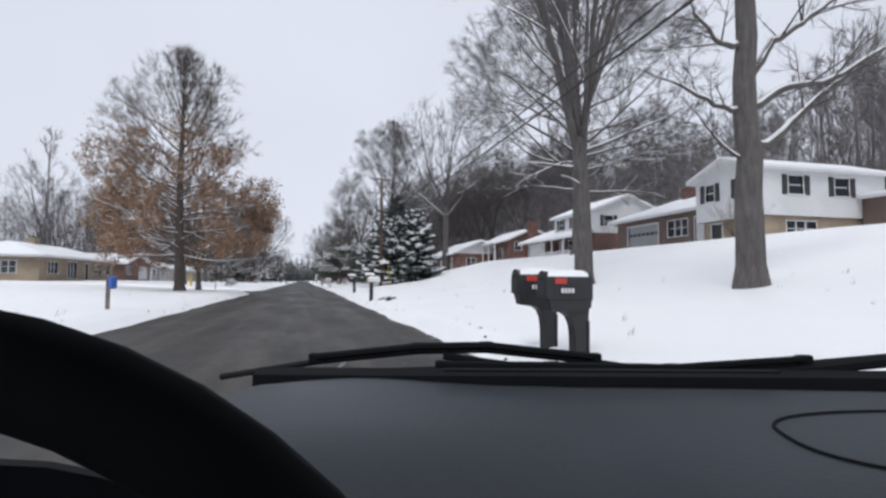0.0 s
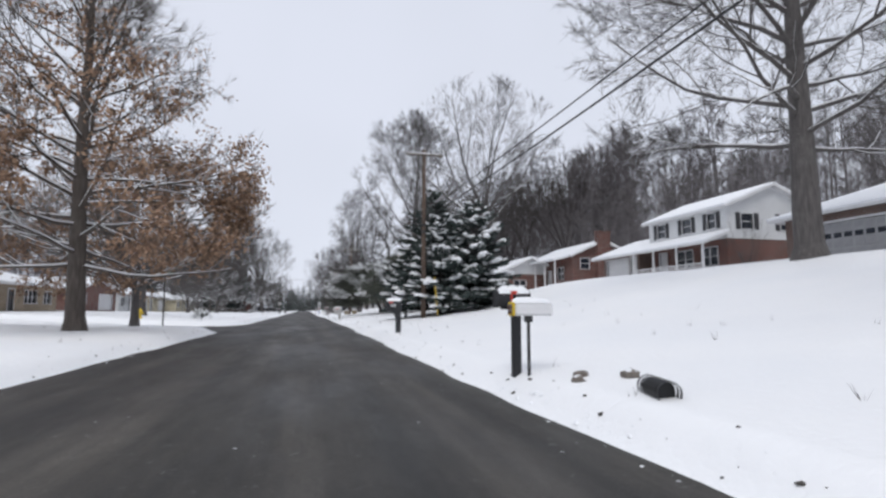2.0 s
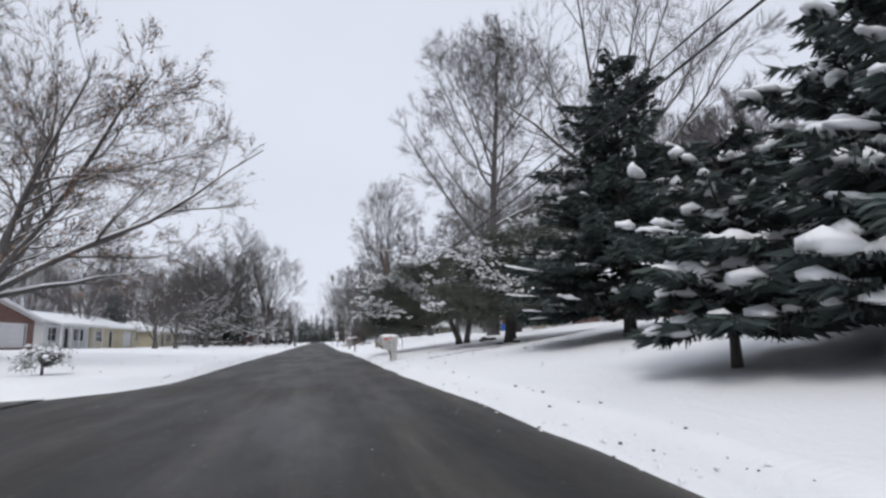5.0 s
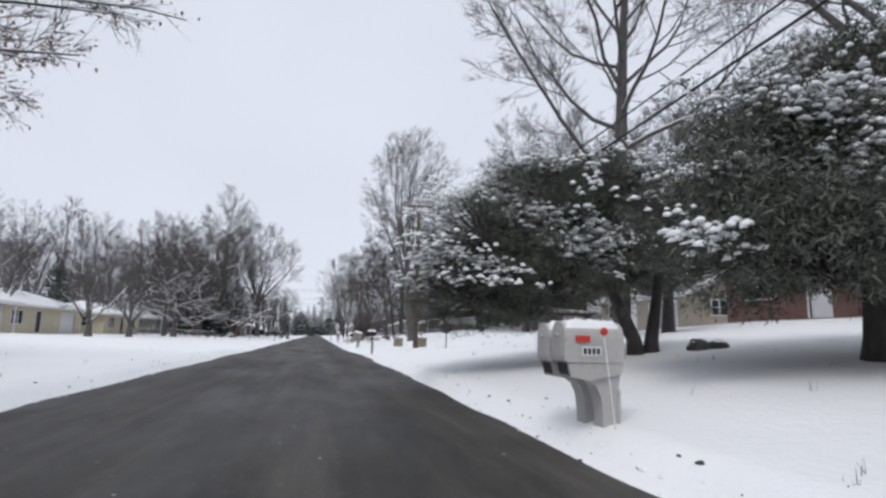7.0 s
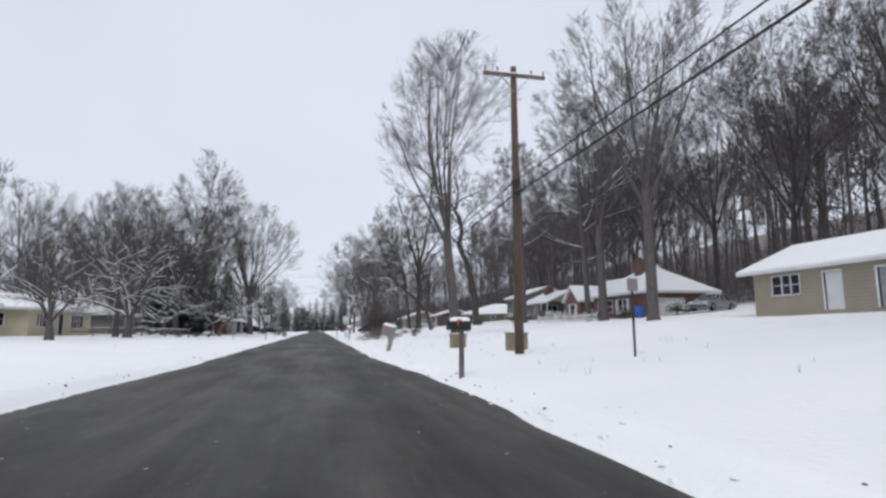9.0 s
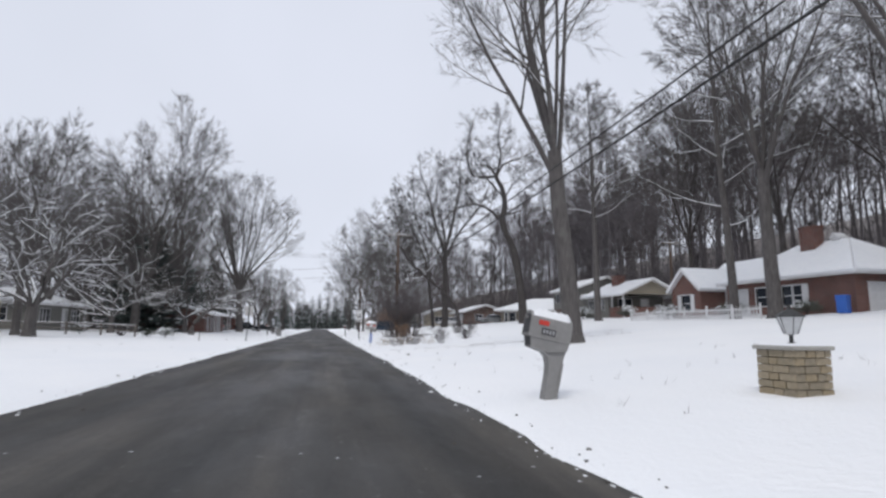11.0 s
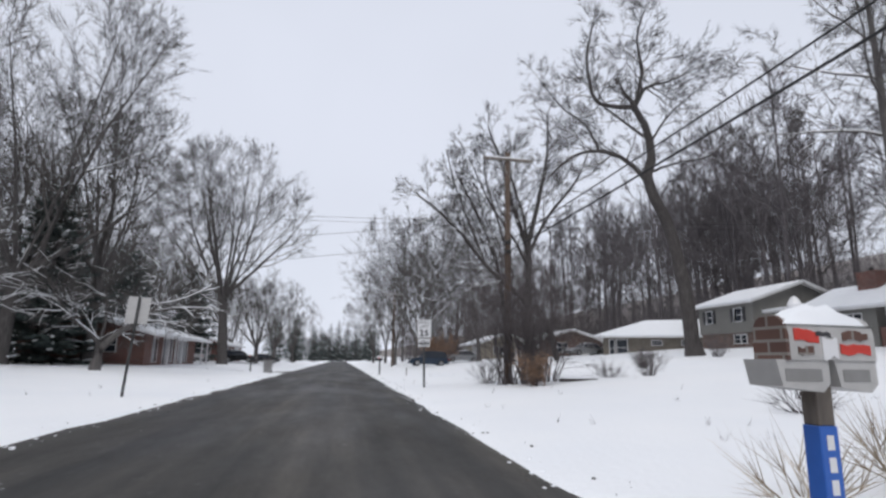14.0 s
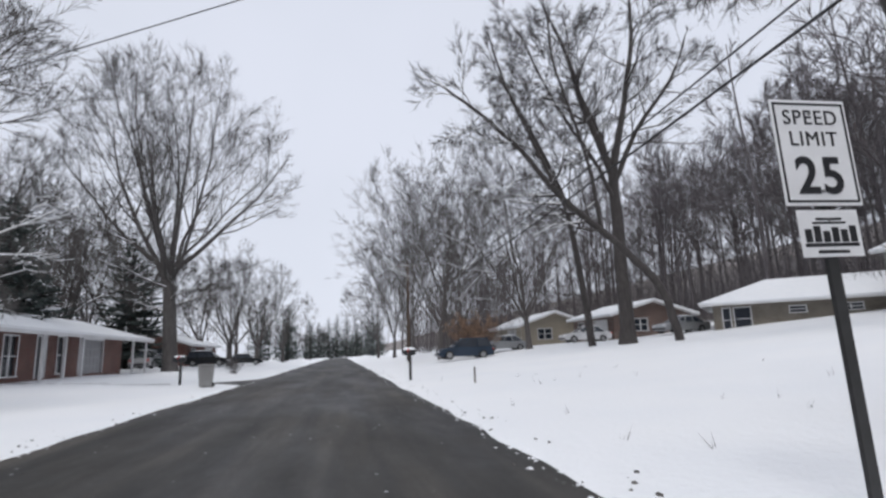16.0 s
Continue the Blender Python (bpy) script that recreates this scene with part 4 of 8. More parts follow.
# the crooked tree leans towards the street, then forks
crooked = Limbs(21, kids=(9, 6, 5), lift=0.05, wander=0.36, angle=(35, 75), env=(13.0, 8.0, 29.0))
crooked.lines.append(([(0.15, 0, -0.3), (0.1, 0, 0.0), (0.0, 0, 0.9)], [0.95, 0.75, 0.55], 0))
crooked.guided([(0, 0, 0.4), (-0.4, 0, 5.0), (-1.3, 0.1, 9.4), (-2.6, 0.2, 12.7), (-2.2, 0.2, 14.7), (-2.5, 0.2, 16.8), (-3.4, 0.2, 18.5)], 0.54, 0.24, 0, 3.0)
for knots, r, n, size in (([(-2.6, 0.2, 12.6), (-4.2, 0.3, 14.2), (-6.3, 0.4, 14.8), (-8.3, 0.3, 14.2), (-10.0, 0.2, 12.8)], 0.2, 11, 4.2), ([(-3.4, 0.2, 18.5), (-5.8, 0, 18.3), (-7.0, -0.2, 19.1), (-7.3, -0.2, 22.0), (-6.6, 0, 25.0)], 0.19, 12, 4.2),
                          ([(-3.4, 0.2, 18.5), (-2.2, 0.4, 20.3), (0.0, 0.8, 21.4), (2.8, 1.0, 23.0)], 0.17, 11, 4.4), ([(-3.3, 0.2, 18.7), (-2.9, -0.3, 21.2), (-3.3, -0.6, 24.0), (-2.6, -0.8, 26.5)], 0.15, 10, 3.8),
                          ([(-2.3, 0.2, 13.4), (-0.9, -0.2, 14.0), (2.1, -0.5, 14.8), (4.0, -0.6, 16.4)], 0.1, 7, 2.8), ([(-2.4, 0.2, 16.0), (-3.6, 1.6, 18.0), (-4.8, 3.4, 20.5), (-5.0, 5.0, 23.0)], 0.13, 8, 3.6),
                          ([(-6.3, 0.4, 14.8), (-7.6, -0.2, 16.4), (-9.6, -0.5, 17.6), (-11.2, -0.4, 19.6)], 0.1, 8, 3.2), ([(-2.4, 0.1, 15.6), (-1.4, -1.6, 17.6), (0.6, -3.0, 19.4)], 0.1, 6, 3.4)):
    crooked.guided(knots, r, r * 0.3, n, size, 1, 0.25)
bare_tree(24.3, 170.4, crooked, "crooked dark bare tree leaning towards the street", bark=BARK_DARK, fine=0.0125)

parked = Limbs(22, kids=(9, 6, 5), lift=0.05, wander=0.24, env=(9.5, 7.0, 28))
parked.lines.append(([(0, 0, -0.3), (0, 0, 0.0), (0, 0, 0.8)], [0.75, 0.62, 0.5], 0))
parked.guided([(0, 0, 0.4), (0.0, 0, 6.0), (0.0, 0, 11.2)], 0.49, 0.34, 0, 4.0)
for knots, r in (([(0, 0, 11.0), (-1.6, 0.2, 16.0), (-2.4, 0.3, 19.4), (-4.0, 0.5, 24.0)], 0.26), ([(0, 0, 11.2), (1.1, -0.3, 16.2), (2.1, -0.5, 21.5), (2.2, -0.4, 25.5)], 0.25), ([(0, 0, 10.4), (2.3, 0.4, 14.6), (5.8, 0.9, 19.0), (7.4, 1.0, 22.5)], 0.2),
                 ([(0, 0, 9.2), (-1.8, -0.8, 12.0), (-4.6, -1.6, 15.5), (-6.6, -2.0, 19.5)], 0.16), ([(0, 0, 10.8), (0.2, 1.8, 15.0), (-0.6, 3.6, 20.0), (-0.4, 4.4, 24.0)], 0.2)):
    parked.guided(knots, r, r * 0.3, 12, 4.6, 1, 0.25)
bare_tree(18.0, 187.0, parked, "tall bare tree with several limbs by parked cars", bark=BARK_DARK, fine=0.0125)
slim = Limbs(23, kids=(8, 5, 5), lift=0.05, wander=0.22, env=(8.5, 4.0, 24.0))
slim.guided([(1.6, 0, -0.3), (1.1, 0, 4.8), (0.2, 0, 10.4), (-1.9, 0, 15.4), (-3.9, 0, 19.2)], 0.27, 0.08, 14, 5.0, 1, 0.4)
bare_tree(15.2, 189.5, slim, "slim leaning bare tree by parked cars", bark=BARK_DARK, fine=0.0125)
leaner = Limbs(24, kids=(8, 6, 5), lift=0.05, wander=0.22, env=(17.0, 2.5, 22.0))
leaner.guided([(0.1, 0, -0.3), (-0.9, 0, 3.2), (-4.3, 0, 6.5), (-6.8, 0, 8.6), (-8.9, 0, 11.2), (-11.4, 0, 13.5), (-13.4, 0, 15.0)], 0.27, 0.07, 16, 4.8, 1, 0.3, (30, 80))
for knots in ([(-6.8, 0, 8.6), (-8.0, 0.5, 12.0), (-9.6, 1.0, 16.5), (-10.4, 1.2, 20.0)], [(-4.3, 0, 6.5), (-5.2, -0.6, 11.0), (-7.0, -1.2, 16.0), (-7.4, -1.4, 19.5)]):
    leaner.guided(knots, 0.13, 0.04, 11, 4.0, 1, 0.3)
bare_tree(19.6, 184.0, leaner, "bare tree leaning steeply, snow along its trunk", bark=BARK_DARK, fine=0.0125, heap=1.6)
for k, (x, y, h, sp) in enumerate(((9.5, 207, 22, 42), (13.0, 214, 25, 42), (8.5, 224, 24, 42), (14.5, 229, 25, 42), (8.5, 243, 20, 42), (13, 254, 21, 42), (7.5, 266, 18, 40), (17, 203, 22, 46))):
    bare_tree(x, y, Limbs(60 + k, kids=(8, 5, 5), lift=0.04, wander=0.2, spray=6).vase(h, 0.26, 3.0, 8, sp), "bare low-crowned tree dusted with snow beside the street", group="roadside bare trees", fine=0.014)

# left-hand side
bare_tree(-8.5, 44.4, Limbs(31, kids=(7, 5, 5), lift=0.03, wander=0.14, angle=(30, 60), spray=6, env=(6.5, -5.0, 17.3)).leader(16.9, 0.33, 2.3, 7.6, 64, 98, 10, dome=0.62), "pin oak holding brown leaves on its lower crown", bark=BARK_OAK, group="", leaves=(1.6, 11.5, 44000, 0.165), name="oak_tree", fine=0.007)
bare_tree(-8.7, 52.7, Limbs(32, kids=(8, 6, 6), lift=0.03).vase(9.5, 0.2, 2.2, 7, 52), "young tree with a few brown leaves on a snowy corner", group="", leaves=(2, 9.5, 2600, 0.13), name="young_tree")
bare_tree(-14.8, 76.5, Limbs(33, kids=(9, 6, 6), lift=0.012, wander=0.15, env=(11.8, 1.6, 19.5)).vase(19.5, 0.5, 2.6, 17, 88), "wide maple with ascending limbs and sparse brown leaves", group="", leaves=(3, 19.5, 13000, 0.13), name="maple_tree", fine=0.011)
bare_tree(-18.3, 146.0, Limbs(34, kids=(7, 6, 5), lift=0.0, wander=0.24, angle=(35, 70), env=(7.0, 1.0, 10.0)).vase(9.5, 0.34, 1.9, 8, 72), "low spreading tree with thick snow on its level limbs", heap=2.2)
for x, y, seed in ((-19.5, 163.5, 35), (-15.6, 175.0, 40)):
    bare_tree(x, y, Limbs(seed, kids=(7, 6, 5), lift=0.0, wander=0.24, angle=(35, 70), env=(6.5, 0.8, 8.5)).vase(8.0, 0.26, 1.6, 8, 76), "low spreading tree with thick snow on its level limbs", heap=2.0, fine=0.011)
bare_tree(-20.5, 173.5, Limbs(36, kids=(10, 7, 6), lift=0.05, env=(11.0, 3.0, 28.5)).vase(28, 0.42, 5.5, 13, 56), "tall bare tree with a wide fan of limbs among evergreens", fine=0.0125)
bare_tree(-20.0, 148.0, Limbs(30, kids=(8, 6, 5), lift=0.05, env=(4.6, 3.0, 17.0)).vase(16.5, 0.24, 4.5, 8, 40), "tall slender bare tree behind a snowy spreading tree", fine=0.0125)
bare_tree(-17.5, 178.0, Limbs(37, kids=(8, 6, 6), lift=0.05).vase(20, 0.34, 6, 8, 40), "tall bare tree behind snowy evergreens", fine=0.0125)
vase_tree = Limbs(38, kids=(9, 6, 5), lift=0.07, wander=0.15, env=(10.6, 4.0, 27.5)).vase(27, 0.52, 8.0, 14, 58, (-0.05, 0))
for a, z in ((0.4, 5.2), (1.7, 6.2), (2.9, 4.8), (4.1, 6.6), (5.3, 5.6)):
    vase_tree.branch((-0.04 * z, 0, z), unit(math.cos(a), math.sin(a), 0.12), 6.5, 0.1, 1)
bare_tree(-13.4, 202.7, vase_tree, "big vase-shaped bare tree in front of a brick house", fine=0.0125)
bent = Limbs(39, kids=(6, 6, 5), lift=0.0, wander=0.25, angle=(30, 65))
bent.lines.append(([(0, 0, -0.2), (0, 0, 0.5), (0.25, 0, 1.3), (1.1, 0.1, 2.3), (2.1, 0.3, 2.9), (2.9, 0.5, 3.9)], [0.36, 0.28, 0.2, 0.17, 0.15, 0.12], 0))
for q, d in (((2.1, 0.3, 2.9), (1, -0.3, 0.1)), ((2.9, 0.5, 3.9), (0.8, 0.4, 0.5)), ((2.9, 0.5, 3.9), (-0.2, 0.2, 1)), ((1.5, 0.2, 2.6), (0.8, -0.6, 0.5)), ((2.7, 0.4, 3.5), (0.9, 0.0, -0.05))):
    bent.branch(q, unit(*d), 3.4, 0.08, 1)
bare_tree(-13.9, 170.5, bent, "small bent tree with snow along its curved trunk", heap=2.2)
for k, (x, y, h) in enumerate(((-36, 92, 17), (-39, 108, 15), (-19, 120, 7), (-20, 134, 8), (-12.5, 222, 15), (-11.5, 236, 15), (-16, 246, 17), (-10.5, 262, 14), (-27, 196, 20), (-37, 168, 20), (-37, 150, 18), (-38, 132, 17), (-29, 160, 15), (-28, 178, 19), (-33, 188, 19), (-24, 208, 19), (-30, 214, 20), (-22, 222, 18), (-36, 200, 20), (-23, 196, 17), (-28, 150, 14), (-25, 216, 18), (-31, 172, 20), (-23, 182, 16), (-34, 226, 20), (-30, 128, 13), (-33, 114, 13), (-26, 166, 19), (-29, 184, 20), (-21, 214, 17), (-25, 228, 18), (-31, 205, 20), (-18, 232, 16))):
    bare_tree(x, y, Limbs(80 + k, kids=(7, 5, 5), lift=0.03, wander=0.2, spray=4).vase(h, 0.2 + h * 0.008, h * 0.16, 7, 46), "bare tree dusted with snow behind the lawns", group="far bare trees", fine=0.0115)

for k, (x, y, h) in enumerate(((40.5, 126, 26), (41.5, 137, 27), (42.5, 149, 26), (41, 160, 25), (39.5, 114, 25), (42, 104, 24))):
    bare_tree(x, y, Limbs(110 + k, kids=(8, 6, 5), lift=0.05, spray=8).vase(h, 0.3, h * 0.3, 8, 38), "tall dark bare tree at the edge of the woods", bark=BARK_DARK, group="trees at the edge of the woods", snowy=False, fine=0.014)

# evergreens
for x, y, h, reach, seed in ((10.1, 52.7, 6.7, 2.6, 41), (8.1, 53.6, 6.2, 2.7, 42), (6.4, 56.0, 3.9, 2.0, 58), (9.2, 55.6, 6.0, 2.6, 59)):
    spruce(x, y, h, reach, 0.75, seed, "dark snowy spruce beside a wooden utility pole", density=1.25, snow=1.1, heap=1.6, round_off=0.55)
spruce(10.2, 65.2, 10.4, 4.2, 1.1, 43, "large dark spruce with drooping boughs, little snow", density=1.9, snow=0.4, heap=0.7)
yew(9.17, 74.5, [(0, 0, 2.1, 3.3, 3.1, 1.35), (-1.9, -0.5, 1.8, 1.8, 1.9, 1.0), (2.0, -0.6, 2.0, 2.0, 1.9, 1.1), (1.0, 0.2, 4.1, 2.5, 2.3, 1.4), (1.4, 0, 5.3, 1.9, 1.8, 0.9), (-1.5, 0.2, 3.5, 1.8, 1.8, 1.2), (-2.6, 0.3, 2.3, 1.5, 1.7, 1.0), (2.7, 0.3, 3.2, 1.4, 1.6, 1.5), (-0.4, 0, 4.9, 1.3, 1.3, 0.7)],
    [(0.25, 0.1, 0.26, 3.6)], 44, "broad dark cedar with snow on its flat boughs", count=800)
yew(8.29, 79.9, [(-0.4, 0.3, 2.9, 1.9, 2.2, 1.6), (-2.2, 0.4, 3.2, 2.1, 2.2, 1.7), (-4.0, 0.5, 2.7, 1.9, 2.0, 1.5), (-4.7, 0.6, 1.4, 1.5, 1.6, 1.1), (-2.9, -0.2, 1.7, 1.9, 1.8, 1.1), (-3.6, 1.6, 1.3, 1.9, 1.6, 1.15), (-1.4, 2.0, 2.4, 2.0, 1.6, 1.2), (-1.0, 0.2, 4.3, 1.6, 1.6, 1.0), (0.5, -0.1, 3.9, 1.3, 1.5, 1.2), (-3.0, 0.5, 4.2, 1.4, 1.5, 0.8)],
    [(-1.5, 0.0, 0.17, 3.2), (0.7, 0.2, 0.16, 3.2)], 45, "broad dark cedar on two leaning trunks, clumped with snow", count=820, tuft=34, needle=(0.05, 0.11, 0.0075))
yew(14.6, 88.0, [(0, 0, 3.0, 2.4, 2.3, 1.7), (-1.4, -0.4, 2.4, 1.8, 1.8, 1.3), (0.2, 0.1, 4.6, 1.8, 1.8, 1.3), (-0.6, 0, 5.8, 1.2, 1.2, 0.9)], [(0.3, 0.2, 0.24, 3.6)], 57, "tall dark cedar with drooping snowy boughs", count=650)
spruce(-20.0, 177.0, 13.4, 4.4, 0.5, 46, "broad dark pine with snow on its lower boughs", density=0.95, snow=0.3, name="pine_tree")
spruce(-25.5, 204.0, 14.0, 4.6, 0.6, 55, "broad dark pine behind a brick house", density=1.0, snow=0.25, name="pine_tree")
spruce(-19.5, 211.0, 12.5, 4.2, 0.6, 62, "broad dark pine beyond a brick house", density=0.8, snow=0.25, name="pine_tree")
spruce(-25.5, 186.0, 14.0, 4.6, 0.6, 56, "broad dark pine behind a brick house", density=0.9, snow=0.25, name="pine_tree")
spruce(-19.0, 190.0, 10.5, 3.2, 0.8, 49, "dark pine behind a brick house", density=0.6, snow=0.3)
for k, (x, y, h) in enumerate(((-11, 275, 12), (-13, 300, 14), (-10, 340, 13), (-9, 420, 15), (10, 330, 13), (8.5, 390, 14), (-14, 258, 11), (-30, 140, 9), (-34, 150, 10), (9, 470, 16), (-8, 500, 15), (4, 560, 14), (-4, 575, 15), (0.5, 590, 16), (8, 540, 14), (-12, 560, 14), (-5, 392, 17), (-1.5, 396, 19), (2.5, 390, 18), (6.5, 398, 17), (-9, 388, 15), (11, 380, 15), (9.5, 300, 11), (-8.5, 318, 10))):
    spruce(x, y, h, 0.26 * h, 0.6, 90 + k, "distant dark evergreen beside the street", density=0.34, snow=0.1, group="distant evergreens")

# woods on the hillside and behind the houses: one mass of bare trees
def woods(name, label, spots, seed, hmin, hmax, brush=(), rich=5, mat=None):
    mat = mat or TWIG
    rng = random.Random(seed)
    kinds = []
    for k in range(7):
        L = Limbs(seed * 10 + k, kids=(5, 5), levels=3, lift=0.06, twig=0.015, spray=rich)
        if k % 2:
            L.vase(16, 0.14, 2.5 + k * 0.7, 6, 36)
        else:
            L.leader(17, 0.15, 2.6, 4.8, 14, 76, 26)
        v, f = tube_arrays([(q[::2], r[::2], 3 if g else 1) for q, r, g in L.lines if g < 2 and len(q) > 3])
        second = [(q[0], unit(*(b - a for a, b in zip(q[0], q[-1]))), math.dist(q[0], q[-1])) for q, r, g in L.lines if g >= 2]
        tv = np.concatenate([twig_arrays(second, 0.04, k)[0], twig_arrays(L.canes, 0.028, k)[0], twig_arrays([(q, e, n * 1.6) for q, e, n in L.tips], 0.016, k)[0]])
        kinds.append((v, f, tv))
    vs, fs, n = [], [], 0
    for x, y in spots:
        v, f, tv = kinds[rng.randrange(7)]
        a, s = rng.uniform(0, 6.28), rng.uniform(hmin, hmax) / 16.5
        c, d = math.cos(a) * s, math.sin(a) * s
        z = float(land(x, y)) - 0.1
        q = np.concatenate([v, tv])
        vs.append(np.stack([q[:, 0] * c - q[:, 1] * d + x, q[:, 0] * d + q[:, 1] * c + y, q[:, 2] * s + z], -1))
        t = np.arange(len(tv)).reshape(-1, 3) + len(v)
        fs.append(np.concatenate([f[:, [0, 1, 2]], f[:, [0, 2, 3]], t]) + n)
        n += len(q)
    ob = tagged(new(name, fast_mesh(name, np.concatenate(vs), np.concatenate(fs), mat, True)), label, "woods", kind="stuff")
    if brush:
        # saplings and undergrowth between the trunks
        m, x0, x1, y0, y1 = brush
        rs = np.random.RandomState(seed)
        x, y = rs.uniform(x0, x1, m), rs.uniform(y0, y1, m)
        stem = np.stack([x, y, land(x, y) - 0.1], -1)
        h = rs.uniform(1.2, 8.0, m)
        up = np.stack([rs.normal(0, 0.16, m), rs.normal(0, 0.16, m), np.ones(m)], -1)
        c, d, ln, wide = [stem], [up], [h], [np.full(m, 0.022)]
        for _ in range(6):
            g = rs.uniform(0.12, 0.95, m)[:, None]
            c.append(stem + up * h[:, None] * g)
            d.append(up + rs.normal(0, 0.6, (m, 3)))
            ln.append(h * rs.uniform(0.2, 0.45, m))
            wide.append(np.full(m, 0.012))
        c, d, ln, wide = (np.concatenate(q) for q in (c, d, ln, wide))
        tagged(new("undergrowth", fast_mesh("undergrowth", *slivers(c, d, ln, wide, seed), mat)), "leafless undergrowth and saplings among the trees", "undergrowth", kind="stuff")
    return ob


def scatter(n, x0, x1, y0, y1, seed, lane=0.0):
    rng = random.Random(seed)
    out = []
    while len(out) < n:
        x, y = rng.uniform(x0, x1), rng.uniform(y0, y1)
        if abs(x + 0.8) > lane:
            out.append((x, y))
    return out


woods("woods_slope", "bare grey winter woods on the slope behind the houses", scatter(165, 41, 76, 12, 106, 5), 51, 10, 16.5, (5500, 39, 58, 15, 106), 4, PALE_TWIG)
woods("woods_hillside", "bare winter woods on the hillside behind the houses", scatter(200, 41, 80, 104, 250, 6), 54, 17, 29, (8000, 38.5, 58, 100, 260), 4, HAZY_TWIG)
woods("woods_left", "bare winter woods behind the houses", scatter(115, -76, -36, 84, 290, 7), 52, 14, 22, (4500, -52, -33, 90, 290), 3, HAZY_TWIG)
woods("woods_distance", "bare trees closing the far end of the street", scatter(56, -50, 55, 290, 640, 8, 8.5) + scatter(20, -30, 30, 600, 680, 9) + scatter(55, 15, 45, 222, 320, 10), 53, 14, 21, (3000, 15, 45, 215, 300), 3)


def weeds():
    rs = np.random.RandomState(81)
    n = 260
    x, y = np.concatenate([rs.uniform(3.2, 12, n), rs.uniform(-11, -5.2, 60)]), rs.uniform(8, 175, n + 60)
    keep = (x > 0) | (y < 52) | (y > 66)
    x, y = x[keep], y[keep]
    k = 5
    c = np.repeat(np.stack([x, y, ground_z(x, y) - 0.03], -1), k, 0) + rs.normal(0, 0.03, (len(x) * k, 3)) * (1, 1, 0)
    d = np.stack([rs.normal(0, 0.3, len(c)), rs.normal(0, 0.3, len(c)), np.ones(len(c))], -1)
    tagged(new("weed_stalks", fast_mesh("weed_stalks", *slivers(c, d, rs.uniform(0.04, 0.22, len(c)), 0.005, 82), TWIG)), "dead weed stalks poking through the snow", "weeds", kind="stuff")


weeds()

# ---- houses ----


def plate(us, zs, solid, put, thick):
    """A welded plate of cells: us, zs are the cell edges; put(u, depth, z) gives the point."""
    g, idx = Geo(), {}

    def vert(i, j, k):
        if (i, j, k) not in idx:
            idx[(i, j, k)] = len(g.v)
            g.v.append(put(us[i], k * thick, zs[j]))
        return idx[(i, j, k)]

    full = {(i, j) for i in range(len(us) - 1) for j in range(len(zs) - 1) if solid((us[i] + us[i + 1]) / 2, (zs[j] + zs[j + 1]) / 2)}
    for i, j in full:
        for k in (0, 1):
            g.f.append((vert(i, j, k), vert(i + 1, j, k), vert(i + 1, j + 1, k), vert(i, j + 1, k)))
        for di, dj, a, b in ((-1, 0, (0, 0), (0, 1)), (1, 0, (1, 0), (1, 1)), (0, -1, (0, 0), (1, 0)), (0, 1, (0, 1), (1, 1))):
            if (i + di, j + dj) not in full:
                p, q = (i + a[0], j + a[1]), (i + b[0], j + b[1])
                g.f.append((vert(*p, 0), vert(*q, 0), vert(*q, 1), vert(*p, 1)))
    return g


def surround(u0, u1, z0, z1, t, sill=False):
    """A welded frame round an opening, open below unless sill."""
    zs = [z0 - t, z0, z1, z1 + t] if sill else [z0, z1, z1 + t]
    return plate([u0 - t, u0, u1, u1 + t], zs, lambda u, z: not (u0 < u < u1 and z0 < z < z1), lambda u, d, z: (u, d - 0.03, z), 0.13)


